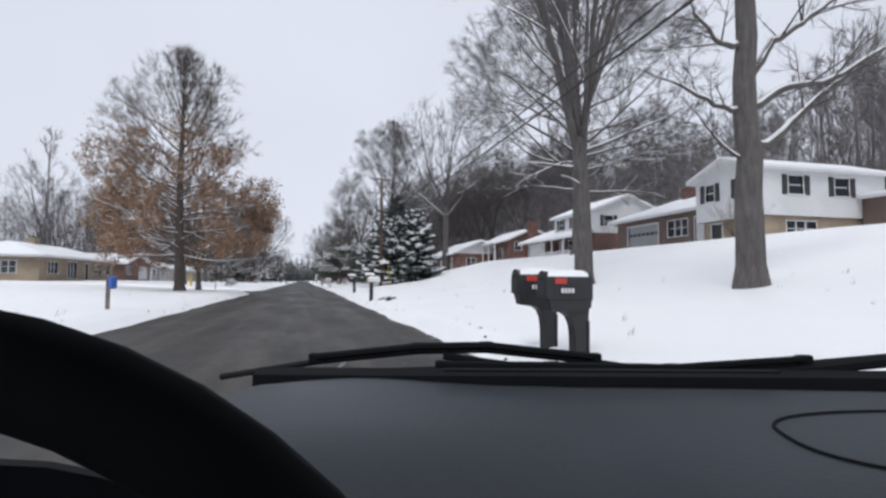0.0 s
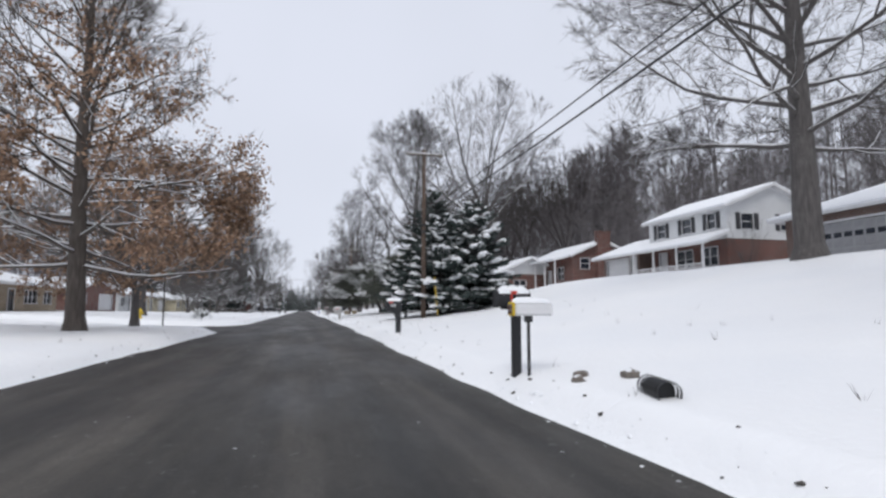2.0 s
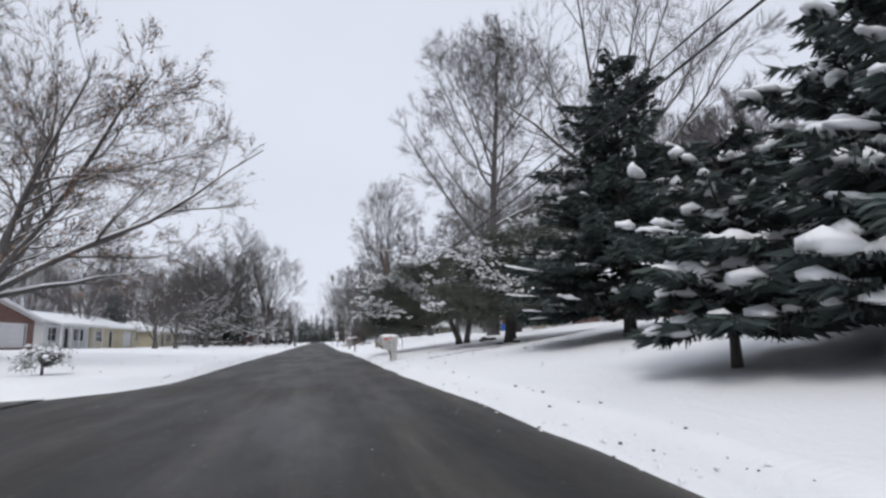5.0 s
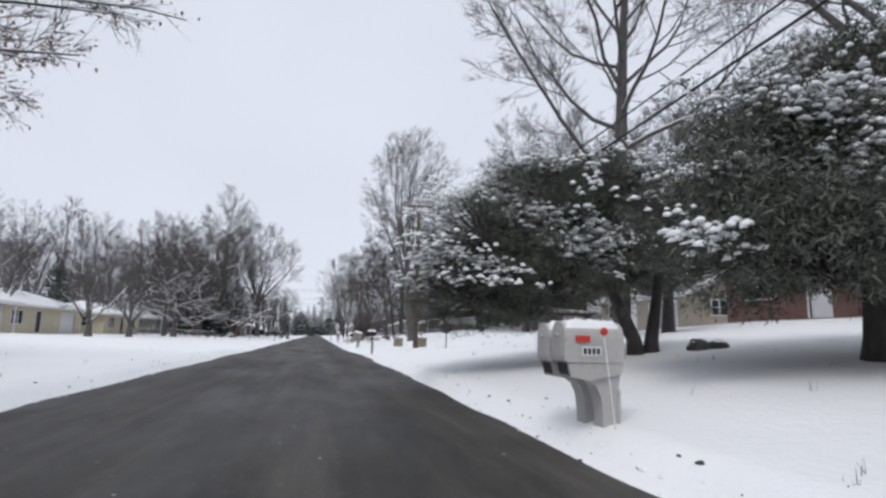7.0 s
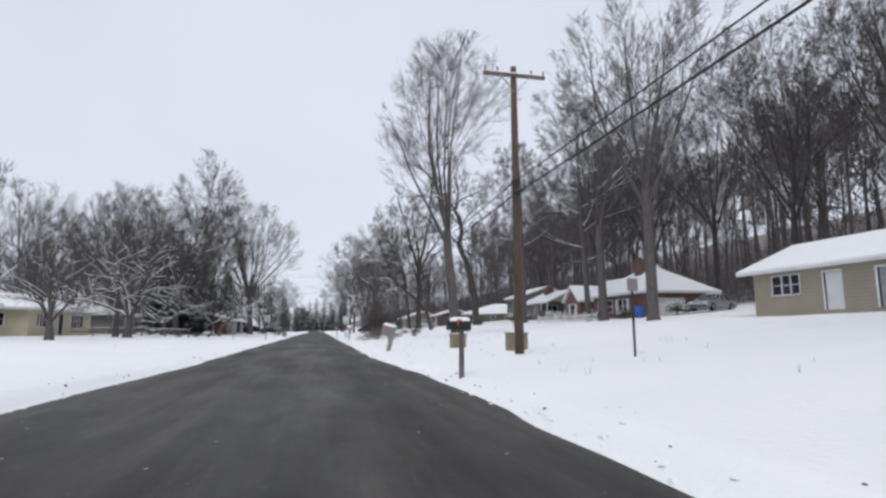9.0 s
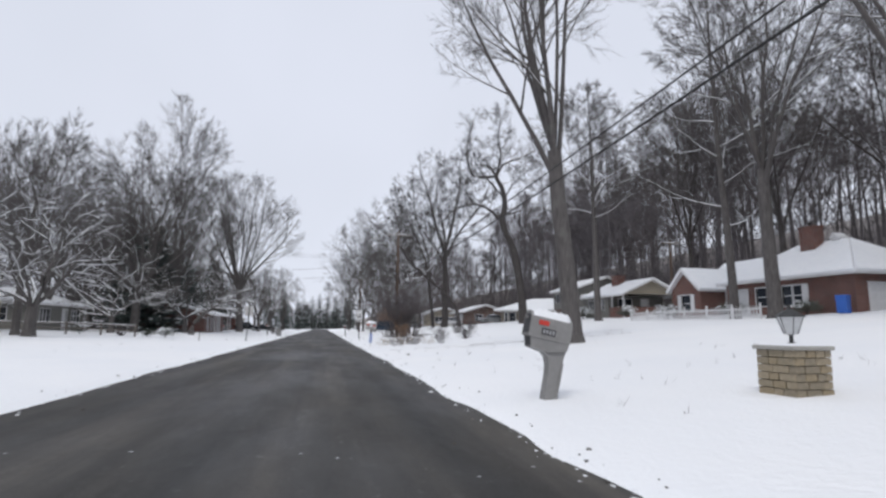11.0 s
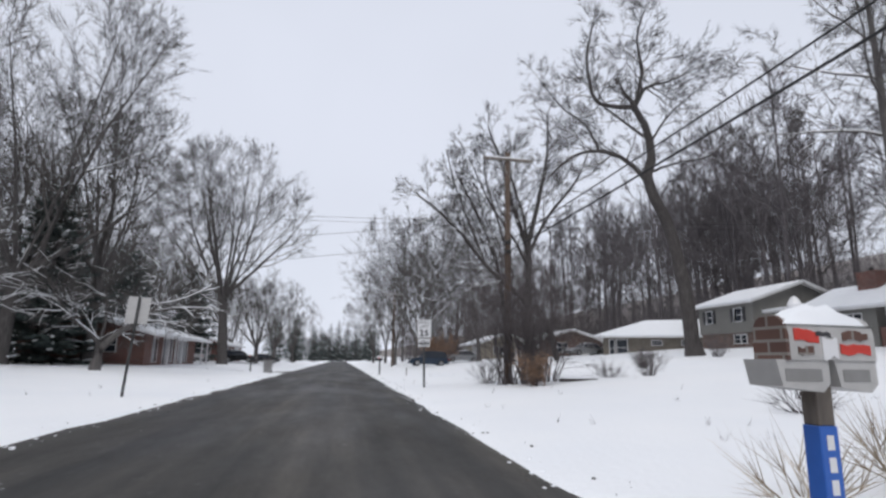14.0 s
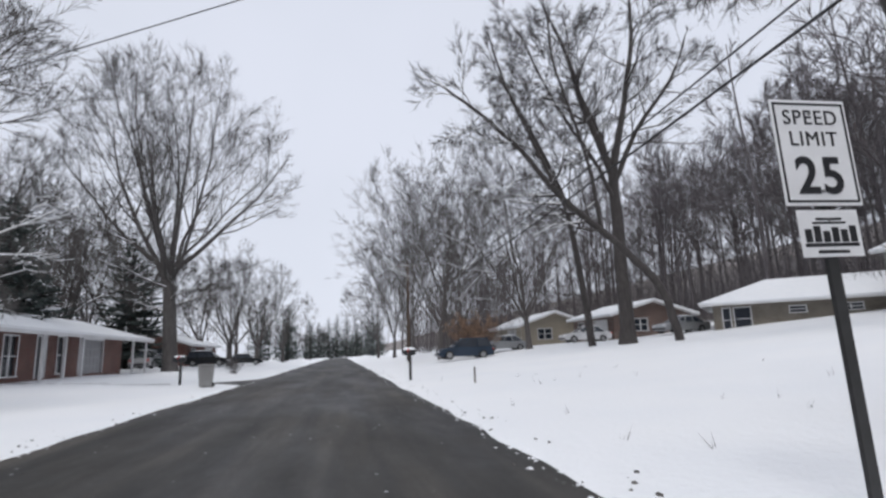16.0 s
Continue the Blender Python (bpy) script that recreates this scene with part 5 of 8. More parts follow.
class House:
    """A house on a local plan: x along the front, y back from it, z up. Openings go through the walls."""

    def __init__(self, m, label, name="house"):
        self.ob = thing(name, m, label, "house", "houses along the street")

    def wall(self, face, W, D, z0, z1, mat, holes=(), thick=0.2, x0=0.0, y0=0.0, name="wall"):
        a, b = {"f": (x0, x0 + W), "b": (x0, x0 + W), "l": (y0 + thick, y0 + D - thick), "r": (y0 + thick, y0 + D - thick)}[face]
        us = sorted({a, b, *[min(max(h[k], a), b) for h in holes for k in (0, 1)]})
        zs = sorted({z0, z1, *[min(max(h[k], z0), z1) for h in holes for k in (2, 3)]})
        put = {"f": lambda u, d, z: (u, y0 + d, z), "b": lambda u, d, z: (u, y0 + D - d, z),
               "l": lambda u, d, z: (x0 + d, u, z), "r": lambda u, d, z: (x0 + W - d, u, z)}[face]
        g = plate(us, zs, lambda u, z: not any(h[0] < u < h[1] and h[2] < z < h[3] for h in holes), put, thick)
        part(name, g, mat, self.ob)

    def shell(self, W, D, z0, z1, mat, f=(), r=(), l=(), x0=0.0, y0=0.0):
        for face, holes in (("f", f), ("r", r), ("l", l), ("b", ())):
            self.wall(face, W, D, z0, z1, mat, [h[:4] for h in holes], x0=x0, y0=y0)
        for face, holes in (("f", f), ("r", r), ("l", l)):
            for h in holes:
                self.fill(face, h, W, x0, y0)
        part("floor", Geo().box(x0 + 0.2, x0 + W - 0.2, y0 + 0.2, y0 + D - 0.2, z1 - 0.12, z1 - 0.02), DARK_PAINT, self.ob)

    def face_plane(self, face, W, x0, y0):
        if face == "f":
            return Matrix.Translation((0, y0, 0))
        if face == "r":
            return Matrix.Translation((x0 + W, 0, 0)) @ Matrix.Rotation(math.pi / 2, 4, "Z")
        return Matrix.Translation((x0, 0, 0)) @ Matrix.Rotation(-math.pi / 2, 4, "Z") @ Matrix.Diagonal((-1, 1, 1, 1))

    def fill(self, face, h, W, x0, y0):
        """Closes an opening. In the local frame y points into the house."""
        u0, u1, z0, z1, kind = h[:5]
        T = self.face_plane(face, W, x0, y0)
        if kind == "window":
            t = 0.07
            w = part("window", surround(u0, u1, z0, z1, t).move(T), WHITE, self.ob)
            n = max(1, round((u1 - u0) / 0.75))
            for i in range(1, n):
                c = u0 + (u1 - u0) * i / n
                part("mullion", Geo().box(c - 0.035, c + 0.035, 0.0, 0.09, z0, z1).move(T), WHITE, w)
            part("sash_rail", Geo().box(u0, u1, 0.02, 0.08, (z0 + z1) / 2 - 0.025, (z0 + z1) / 2 + 0.025).move(T), WHITE, w)
            part("sill", Geo().box(u0 - 0.12, u1 + 0.12, -0.08, 0.1, z0 - 0.06, z0).move(T), WHITE, w)
            part("pane", Geo().box(u0, u1, 0.1, 0.115, z0, z1).move(T), GLASS, w)
            if len(h) > 5:
                for a in (u0 - t - 0.4, u1 + t + 0.02):
                    s = part("shutter", Geo().box(a, a + 0.38, -0.05, -0.005, z0 - 0.05, z1 + 0.05).move(T), h[5], self.ob)
                    me = Geo().box(a + 0.05, a + 0.33, -0.065, -0.051, -0.03, 0.03).mesh("slat", h[5])
                    for k in range(9):
                        part("slat", me, None, s, at=T @ Matrix.Translation((0, 0, z0 + (z1 - z0) * (k + 0.5) / 9)))
        elif kind == "door":
            d = part("door", Geo().box(u0, u1, 0.08, 0.13, z0, z1).move(T), h[5] if len(h) > 5 else WHITE, self.ob)
            part("door_frame", surround(u0, u1, z0, z1, 0.1).move(T), WHITE, d)
            part("knob", Geo().lathe([(0.0, 0.0), (0.03, 0.01), (0.03, 0.04), (0.0, 0.06)], sides=8).move(T @ Matrix.Translation((u1 - 0.1, 0.05, (z0 + z1) / 2)) @ Matrix.Rotation(math.pi / 2, 4, "X")), STEEL, d)
        elif kind == "garage":
            mat = h[5] if len(h) > 5 else WHITE
            d = part("garage_door", Geo().box(u0, u1, 0.09, 0.13, z0, z1).move(T), mat, self.ob)
            part("garage_frame", surround(u0, u1, z0, z1, 0.12).move(T), WHITE, d)
            rows, cols = 4, max(3, round((u1 - u0) / 0.62))
            pw, ph = (u1 - u0) / cols, (z1 - z0) / rows
            me = Geo().cbox(0.05, pw - 0.05, 0.068, 0.092, 0.05, ph - 0.05, 0.012).mesh("panel", mat)
            lit = Geo().box(0.08, pw - 0.08, 0.075, 0.095, 0.1, ph - 0.1).mesh("panel", GLASS)
            for i in range(cols):
                for j in range(rows):
                    glazed = len(h) > 6 and j == rows - 2
                    part("panel", lit if glazed else me, mat, d, at=T @ Matrix.Translation((u0 + pw * i, 0, z0 + ph * j)))

    def slabs(self, polys, thick=0.16, snow=0.13, fascia=None, name="roof"):
        g, s = Geo(), Geo()
        for p in polys:
            g.slab(p, thick)
            q = [Vector(v) for v in p]
            c = sum(q, Vector()) / len(q)
            nrm = (q[1] - q[0]).cross(q[2] - q[0]).normalized()
            s.slab([v + (c - v).normalized() * 0.05 + nrm * snow for v in q], snow - 0.004)
        r = part(name, g, fascia or WHITE, self.ob)
        part("snow", s, SOFT, r, "thick even snow on the roof")

    def roof_x(self, W, D, z, rise, over=0.45, x0=0.0, y0=0.0, mat=None, fascia=None):
        """A gable roof whose ridge runs along the front."""
        a, b, k = x0 - over, x0 + W + over, rise / (D / 2)
        e = z - over * k + 0.14
        t = z + rise + 0.14
        c = y0 + D / 2
        self.slabs([[(a, y0 - over, e), (b, y0 - over, e), (b, c, t), (a, c, t)], [(b, y0 + D + over, e), (a, y0 + D + over, e), (a, c, t), (b, c, t)]], fascia=fascia)
        for x in (x0, x0 + W - 0.2):
            part("gable", Geo().prism([(y0, z), (y0 + D, z), (c, z + rise)], 0, x, x + 0.2), mat, self.ob)

    def roof_y(self, W, D, z, rise, over=0.45, x0=0.0, y0=0.0, mat=None, fascia=None):
        """A gable roof whose ridge runs back from the front."""
        a, b, k = y0 - over, y0 + D + over, rise / (W / 2)
        e, t, c = z - over * k + 0.14, z + rise + 0.14, x0 + W / 2
        self.slabs([[(x0 - over, b, e), (x0 - over, a, e), (c, a, t), (c, b, t)], [(x0 + W + over, a, e), (x0 + W + over, b, e), (c, b, t), (c, a, t)]], fascia=fascia)
        for y in (y0, y0 + D - 0.2):
            part("gable", Geo().prism([(x0, z), (x0 + W, z), (c, z + rise)], 1, y, y + 0.2), mat, self.ob)

    def roof_hip(self, W, D, z, rise, over=0.5, x0=0.0, y0=0.0, fascia=None):
        a, b, c, d = x0 - over, x0 + W + over, y0 - over, y0 + D + over
        h = D / 2 + over
        e, t, m = z + 0.05, z + rise + 0.14, y0 + D / 2
        p, q = (a + h * 0.9, m, t), (b - h * 0.9, m, t)
        self.slabs([[(a, c, e), (b, c, e), q, p], [(b, d, e), (a, d, e), p, q], [(a, d, e), (a, c, e), p], [(b, c, e), (b, d, e), q]], fascia=fascia)

    def chimney(self, x, y, w, d, z0, z1, mat):
        c = part("chimney", Geo().box(x, x + w, y, y + d, z0, z1 - 0.15), mat, self.ob, "brick chimney")
        part("cap", Geo().box(x - 0.05, x + w + 0.05, y - 0.05, y + d + 0.05, z1 - 0.15, z1), mat, c)
        part("flue", Geo().lathe([(0.13, z1 - 0.02), (0.13, z1 + 0.2), (0.16, z1 + 0.22), (0.16, z1 + 0.28)], x + w / 2, y + d / 2, 10), DARK_STEEL, c)

    def porch(self, xs, y, z0, z1, rail=True, mat=None):
        for x in xs:
            part("post", Geo().cbox(x - 0.07, x + 0.07, y - 0.07, y + 0.07, z0, z1, 0.015), mat or WHITE, self.ob)
        if rail:
            for a, b in zip(xs, xs[1:]):
                r = part("railing", Geo().box(a + 0.07, b - 0.07, y - 0.03, y + 0.03, z0 + 0.85, z0 + 0.92).box(a + 0.07, b - 0.07, y - 0.025, y + 0.025, z0 + 0.1, z0 + 0.15), WHITE, self.ob)
                n = int((b - a) / 0.16)
                me = Geo().box(-0.018, 0.018, y - 0.018, y + 0.018, z0 + 0.15, z0 + 0.85).mesh("baluster", WHITE)
                for k in range(1, n):
                    part("baluster", me, WHITE, r, at=Matrix.Translation((a + (b - a) * k / n, 0, 0)))


def facing_left(x, y, z):
    """Houses on the rise: the front looks down to the street."""
    return pose(x, y, z, 0, 0, -90)


def facing_right(x, y, z, turn=0.0):
    return pose(x, y, z, 0, 0, 90 + turn)


# white two-storey house, gable towards the street
h = House(facing_left(26, 34.3, 2.8), "white-sided two-storey house with black shutters above a brick base")
h.shell(5.0, 8.6, 0, 2.4, BRICK_TAN, x0=0.3, y0=0.4, f=[(1.0, 1.9, 0.3, 2.2, "door", DARK_PAINT)], r=[(2.0, 4.2, 1.2, 2.1, "window")])
h.shell(5.6, 9.4, 2.4, 5.2, WHITE_SIDING, f=[(0.95, 1.75, 3.7, 4.8, "window", DARK_PAINT), (3.7, 4.5, 3.7, 4.8, "window", DARK_PAINT)],
        r=[(1.9, 3.0, 3.7, 4.8, "window", DARK_PAINT), (5.4, 6.5, 3.7, 4.8, "window", DARK_PAINT)])
h.roof_y(5.6, 9.4, 5.2, 0.95, mat=WHITE_SIDING)
h.shell(3.5, 6, 0, 3.6, BRICK_BROWN, x0=5.6, y0=7.5)
h.slabs([[(5.6, 7.0, 3.7), (9.5, 7.0, 3.7), (9.5, 13.9, 5.0), (5.6, 13.9, 5.0)]])

# low brick house with a pale garage door
h = House(facing_left(28, 47.2, 4.0), "low brick house with a pale garage door under a snowy roof")
h.shell(11.8, 8.5, -0.6, 2.5, BRICK_BROWN, f=[(1.7, 5.9, 0.05, 1.95, "garage", GREY_PAINT, 1), (7.2, 9.5, 0.75, 2.0, "window"), (10.3, 11.2, 0.0, 2.0, "door", WHITE)], l=[(3, 4.2, 1, 2, "window")], r=[(3, 4.2, 1, 2, "window")])
h.roof_hip(11.8, 8.5, 2.5, 1.8, 0.7)
h.chimney(4.6, 3.4, 1.1, 0.8, 2.5, 5.2, BRICK)

# white house with a brick ground floor, porch and garage wing
h = House(facing_left(28.6, 61.4, 3.7), "white two-storey house with brick ground floor and railed porch")
h.shell(8.8, 7.6, -0.5, 2.5, BRICK, f=[(1.2, 2.1, 0, 2.05, "door", WHITE), (3.4, 5.2, 0.7, 2.0, "window"), (6.2, 7.8, 0.7, 2.0, "window")])
h.shell(8.9, 7.7, 2.5, 4.8, WHITE_SIDING, x0=-0.05, y0=-0.05, f=[(1.1, 2.1, 3.35, 4.45, "window", DARK_PAINT), (4.2, 5.2, 3.35, 4.45, "window", DARK_PAINT), (7.0, 7.8, 3.35, 4.45, "window", DARK_PAINT)],
        r=[(1.2, 2.2, 3.2, 4.3, "window", DARK_PAINT), (4.6, 5.6, 3.2, 4.3, "window", DARK_PAINT)])
h.roof_x(8.9, 7.7, 4.8, 1.6, x0=-0.05, y0=-0.05, mat=WHITE_SIDING)
h.shell(5.6, 7.2, -0.5, 2.25, BRICK_BROWN, x0=-5.62, y0=-1.2, f=[(-5.0, -1.6, 0.0, 1.9, "garage", WHITE), (-1.2, -0.4, 0.0, 1.95, "door", WHITE)])
h.slabs([[(-6.1, -2.3, 2.15), (9.2, -2.3, 2.15), (9.2, -0.06, 3.0), (-6.1, -0.06, 3.0)], [(-6.1, -0.06, 3.0), (-0.06, -0.06, 3.0), (-0.06, 2.6, 3.95), (-6.1, 2.6, 3.95)], [(-0.06, 6.6, 2.5), (-6.1, 6.6, 2.5), (-6.1, 2.6, 3.95), (-0.06, 2.6, 3.95)]], name="porch_roof")
h.porch([0.3, 3.0, 5.8, 8.6], -1.9, -0.15, 2.15)
part("deck", Geo().box(0.0, 8.8, -2.1, -0.0, -0.6, -0.12), CONCRETE, h.ob)

# red brick house with a big chimney on its gable end
h = House(facing_left(27, 83, 3.45), "red brick house with an end chimney and white porch posts")
h.shell(10.5, 7, -0.4, 3.4, BRICK, f=[(1.5, 2.7, 1, 2.3, "window"), (4.5, 5.4, 0, 2.05, "door", WHITE), (7, 8.4, 1, 2.3, "window")], r=[(0.9, 1.9, 2.0, 3.1, "window")])
h.roof_x(10.5, 7, 3.4, 1.5, mat=BRICK)
h.chimney(10.5, 2.6, 0.6, 1.5, -0.4, 6.0, BRICK)
h.slabs([[(-0.4, -2.2, 2.9), (10.4, -2.2, 2.9), (10.4, -0.3, 3.4), (-0.4, -0.3, 3.4)]], name="porch_roof")
h.porch([0.2, 2.7, 5.2, 7.7, 10.2], -1.9, -0.2, 2.8, rail=False)

# houses behind the evergreens
h = House(facing_left(21.0, 92, 2.3), "brick house with white trim behind dark cedars")
h.shell(13.0, 8, -0.3, 2.9, BRICK, f=[(1.5, 3.2, 1, 2.2, "window"), (5, 6, 0, 2.05, "door", WHITE), (8, 9.8, 1, 2.2, "window"), (11.3, 12.4, 0.1, 2.3, "door", WHITE)], r=[(2, 3.4, 1, 2.2, "window")])
h.roof_x(13.0, 8, 2.9, 1.8, 0.7, mat=WHITE_SIDING)
h = House(facing_left(27, 116, 2.2), "low grey house under a snowy roof on the slope")
h.shell(13.0, 8, -0.3, 2.6, TAN_SIDING, f=[(1.5, 3.4, 1, 2.1, "window"), (5, 6, 0, 2.05, "door", WHITE), (8, 11.5, 0.05, 2.0, "garage", GREY_PAINT)], r=[(2, 3.4, 1, 2.1, "window")])
h.roof_x(13.0, 8, 2.6, 1.7, 0.7, mat=TAN_SIDING)

# red brick house with a hipped roof, garage in its side
h = House(facing_left(29, 140.8, 1.95), "red brick house with a hipped snowy roof and white garage door")
h.shell(10.0, 7, -0.4, 2.55, BRICK, f=[(5.0, 6.5, 0.85, 2.1, "window", WHITE), (1.0, 2.0, 0, 2.05, "door", WHITE), (2.8, 3.9, 0.9, 2.1, "window")], r=[(1.0, 3.7, 0.0, 1.95, "garage", WHITE), (5.2, 6.2, 1, 2, "window")])
h.roof_hip(10.0, 7, 2.55, 2.4, 0.5)
h.chimney(4.3, 2.4, 1.1, 0.8, 3.2, 6.2, BRICK)
part("cupola", Geo().cbox(5.9, 6.5, 3.2, 3.8, 4.7, 5.25, 0.03).prism([(5.8, 5.25), (6.6, 5.25), (6.2, 5.6)], 1, 3.1, 3.9), WHITE, h.ob)
h.shell(3.5, 8, -0.4, 2.5, BRICK, x0=-5.6, y0=-0.6, f=[(-4.4, -3.3, 0.7, 2.0, "window", WHITE)])
h.roof_y(3.5, 8, 2.5, 1.5, 0.35, x0=-5.6, y0=-0.6, mat=BRICK)
h.shell(2.08, 6, -0.4, 2.5, WHITE_SIDING, x0=-2.09, y0=1.6, f=[(-1.9, -1.1, 0, 2.05, "door", WHITE), (-0.9, -0.2, 0.9, 2.0, "window")])
h.roof_x(5.2, 6, 2.5, 2.2, 0.3, x0=-5.2, y0=1.6, mat=WHITE_SIDING)

# dark house whose end is an open porch
h = House(facing_left(32, 172, 2.6), "dark low house ending in an open porch with brick wall")
h.shell(5.6, 7, -0.4, 2.5, GREY_SIDING, x0=3.0, f=[(4.0, 5.2, 0.9, 2.0, "window"), (6.4, 7.6, 0.9, 2.0, "window")], r=[(1.3, 3.0, 0.0, 2.1, "window"), (4.2, 5.1, 0, 2.05, "door", WHITE)])
h.roof_x(8.8, 7, 2.5, 1.6, 0.5, x0=3.0, mat=TAN_SIDING)
h.porch([9.2, 11.6], 0.15, -0.1, 2.5, rail=False)
h.porch([11.6], 6.8, -0.1, 2.5, rail=False)
part("low_wall", Geo().box(11.5, 11.7, 0.3, 6.7, -0.4, 1.1).box(8.7, 11.5, 0.05, 0.25, -0.4, 1.1), BRICK, h.ob, "low red brick wall")
h.chimney(5.6, 2.2, 1.4, 1.0, 3.0, 5.0, BRICK)

# grey split-level house
h = House(facing_left(34, 183.2, 2.9), "grey-sided split-level house with dark shutters")
h.shell(7.0, 9.3, -0.4, 1.2, BRICK_BROWN, x0=0.1, y0=0.15, f=[(4.5, 6.0, 0.3, 1.0, "window")])
h.shell(7.2, 9.6, 1.2, 3.8, GREY_SIDING, f=[(1.1, 1.9, 2.2, 3.3, "window", DARK_PAINT), (4.9, 5.8, 2.2, 3.3, "window", DARK_PAINT)], r=[(5, 6.4, 2.2, 3.3, "window")])
h.roof_x(7.2, 9.6, 3.8, 1.7, 0.5, mat=GREY_SIDING)
h.slabs([[(7.2, 0.8, 2.9), (9.6, 0.8, 2.9), (9.6, 5.0, 3.6), (7.2, 5.0, 3.6)]], name="porch_roof")

# tan ranch, its broad low gable turned to the street
h = House(pose(29.0, 193.4, 1.95, 0, 0, -40), "grey-tan brick ranch house with a broad low snowy roof")
h.shell(17, 9, -0.5, 2.2, BRICK_GREY, f=[(0.7, 1.2, 0.1, 1.9, "window"), (1.5, 2.6, 0.2, 1.9, "window"), (5.2, 6.2, 1.35, 1.8, "window"), (8.2, 9.6, 1.35, 1.8, "window"), (11.5, 12.5, 1.35, 1.8, "window")])
h.roof_hip(17, 9, 2.2, 1.9, 0.9)
h = House(facing_left(25, 211, 1.7), "brown brick house with a snowy gable beyond parked cars")
h.shell(9, 8, -0.4, 2.4, BRICK_BROWN, f=[(1.2, 2.6, 0.8, 2.0, "window"), (5, 7.6, 0.05, 1.95, "garage", WHITE)], r=[(2, 3.4, 0.9, 2.0, "window")])
h.roof_x(9, 8, 2.4, 1.2, 0.6, mat=BRICK_BROWN)
h = House(facing_left(20, 226, 1.4), "low tan house under snow behind roadside trees")
h.shell(12, 8, -0.4, 2.4, TAN_SIDING, f=[(1.2, 2.6, 0.8, 2.0, "window"), (7, 10, 0.05, 1.95, "garage", WHITE)], r=[(2, 3.6, 0.9, 2.0, "window")])
h.roof_x(12, 8, 2.4, 1.4, 0.6, mat=TAN_SIDING)

# houses across the street
h = House(facing_right(-26, 66, 0.95), "low tan brick house with dark windows under snow")
h.shell(22, 9, -0.3, 2.5, BRICK_TAN, f=[(2, 4.4, 0.8, 2.0, "window"), (7, 9.5, 0.3, 2.1, "window"), (12, 13, 0, 2.05, "door", DARK_PAINT), (15, 17.4, 0.8, 2.0, "window"), (19, 20.6, 0.8, 2, "window")], l=[(2, 4, 0.8, 2, "window")])
h.roof_hip(22, 9, 2.5, 1.5, 0.8)
h.chimney(9, 4.2, 1.2, 0.9, 3.2, 4.9, BRICK_TAN)
h = House(facing_right(-26, 93, 1.0), "brick house with a white double garage under snow")
h.shell(14, 9, -0.3, 2.5, BRICK, f=[(1, 3.2, 0.9, 2.0, "window"), (7.5, 12.5, 0.05, 2.05, "garage", WHITE)], l=[(2, 3.6, 0.9, 2, "window")])
h.roof_y(14, 9, 2.5, 1.5, 0.6, mat=BRICK)
h = House(facing_right(-26.5, 110, 0.9), "white house with slender porch posts under snow")
h.shell(11, 8, -0.3, 2.4, WHITE_SIDING, f=[(1, 2.6, 0.8, 2.0, "window"), (4.6, 5.5, 0, 2.05, "door", DARK_PAINT), (7, 9.4, 0.8, 2.0, "window")], l=[(2, 3.6, 0.9, 2, "window")])
h.roof_x(11, 9.4, 2.4, 1.3, 0.5, y0=-1.4, mat=WHITE_SIDING)
h.porch([0.2, 2.3, 4.4, 6.5, 8.6, 10.8], -1.5, -0.2, 2.1, rail=False)
h = House(facing_right(-27, 123, 0.8), "tan house with a white garage door under snow")
h.shell(17, 9, -0.3, 2.5, CREAM_SIDING, f=[(1.5, 3.4, 0.8, 2.0, "window"), (6, 7, 0, 2.05, "door", DARK_PAINT), (11.5, 15, 0.05, 2.05, "garage", WHITE)], l=[(2, 4, 0.9, 2, "window"), (5.5, 7, 0.9, 2, "window")])
h.roof_hip(17, 9, 2.5, 1.6, 0.6)
h = House(facing_right(-26, 144, 0.75), "low cream house under a snowy roof")
h.shell(14, 8, -0.3, 2.4, CREAM_SIDING, f=[(1.5, 3.4, 0.8, 2.0, "window"), (6, 7, 0, 2.05, "door", DARK_PAINT), (9, 12, 0.8, 2.0, "window")], l=[(2, 4, 0.9, 2, "window")])
h.roof_hip(14, 8, 2.4, 1.5, 0.6)
h = House(facing_right(-25.5, 162, 0.7), "low grey-green house under snow behind evergreens")
h.shell(11, 8, -0.3, 2.4, GREY_SIDING, f=[(1.5, 3.4, 0.8, 2.0, "window"), (6, 7, 0, 2.05, "door", WHITE), (8, 10, 0.8, 2.0, "window")], l=[(2, 4, 0.9, 2, "window")])
h.roof_hip(11, 8, 2.4, 1.4, 0.6)
h = House(facing_right(-14.5, 180.2, 0.5, 2), "long red brick house with white-framed windows and carport")
h.shell(17, 8.5, -0.3, 2.35, BRICK, f=[(2.0, 3.2, 0.2, 2.0, "window"), (5.0, 5.9, 0, 2.05, "door", DARK_PAINT), (7.2, 8.0, 0.2, 2.1, "window"), (10, 13.5, 0.05, 2.05, "garage", GREY_PAINT)], l=[(2.0, 3.6, 0.9, 1.9, "window"), (5.5, 6.7, 0.9, 1.9, "window")])
h.roof_x(20.6, 8.5, 2.35, 1.2, 0.9, mat=BRICK)
h.porch([4.2, 6.6, 8.8, 17.4, 20.4], -0.6, -0.2, 2.1, rail=False)
h = House(facing_right(-17, 222, 0.5), "far low house under snow beyond the bare trees")
h.shell(14, 8, -0.3, 2.4, BRICK, f=[(1.5, 3.4, 0.8, 2.0, "window"), (8, 12, 0.05, 2.05, "garage", WHITE)], l=[(2, 4, 0.9, 2, "window")])
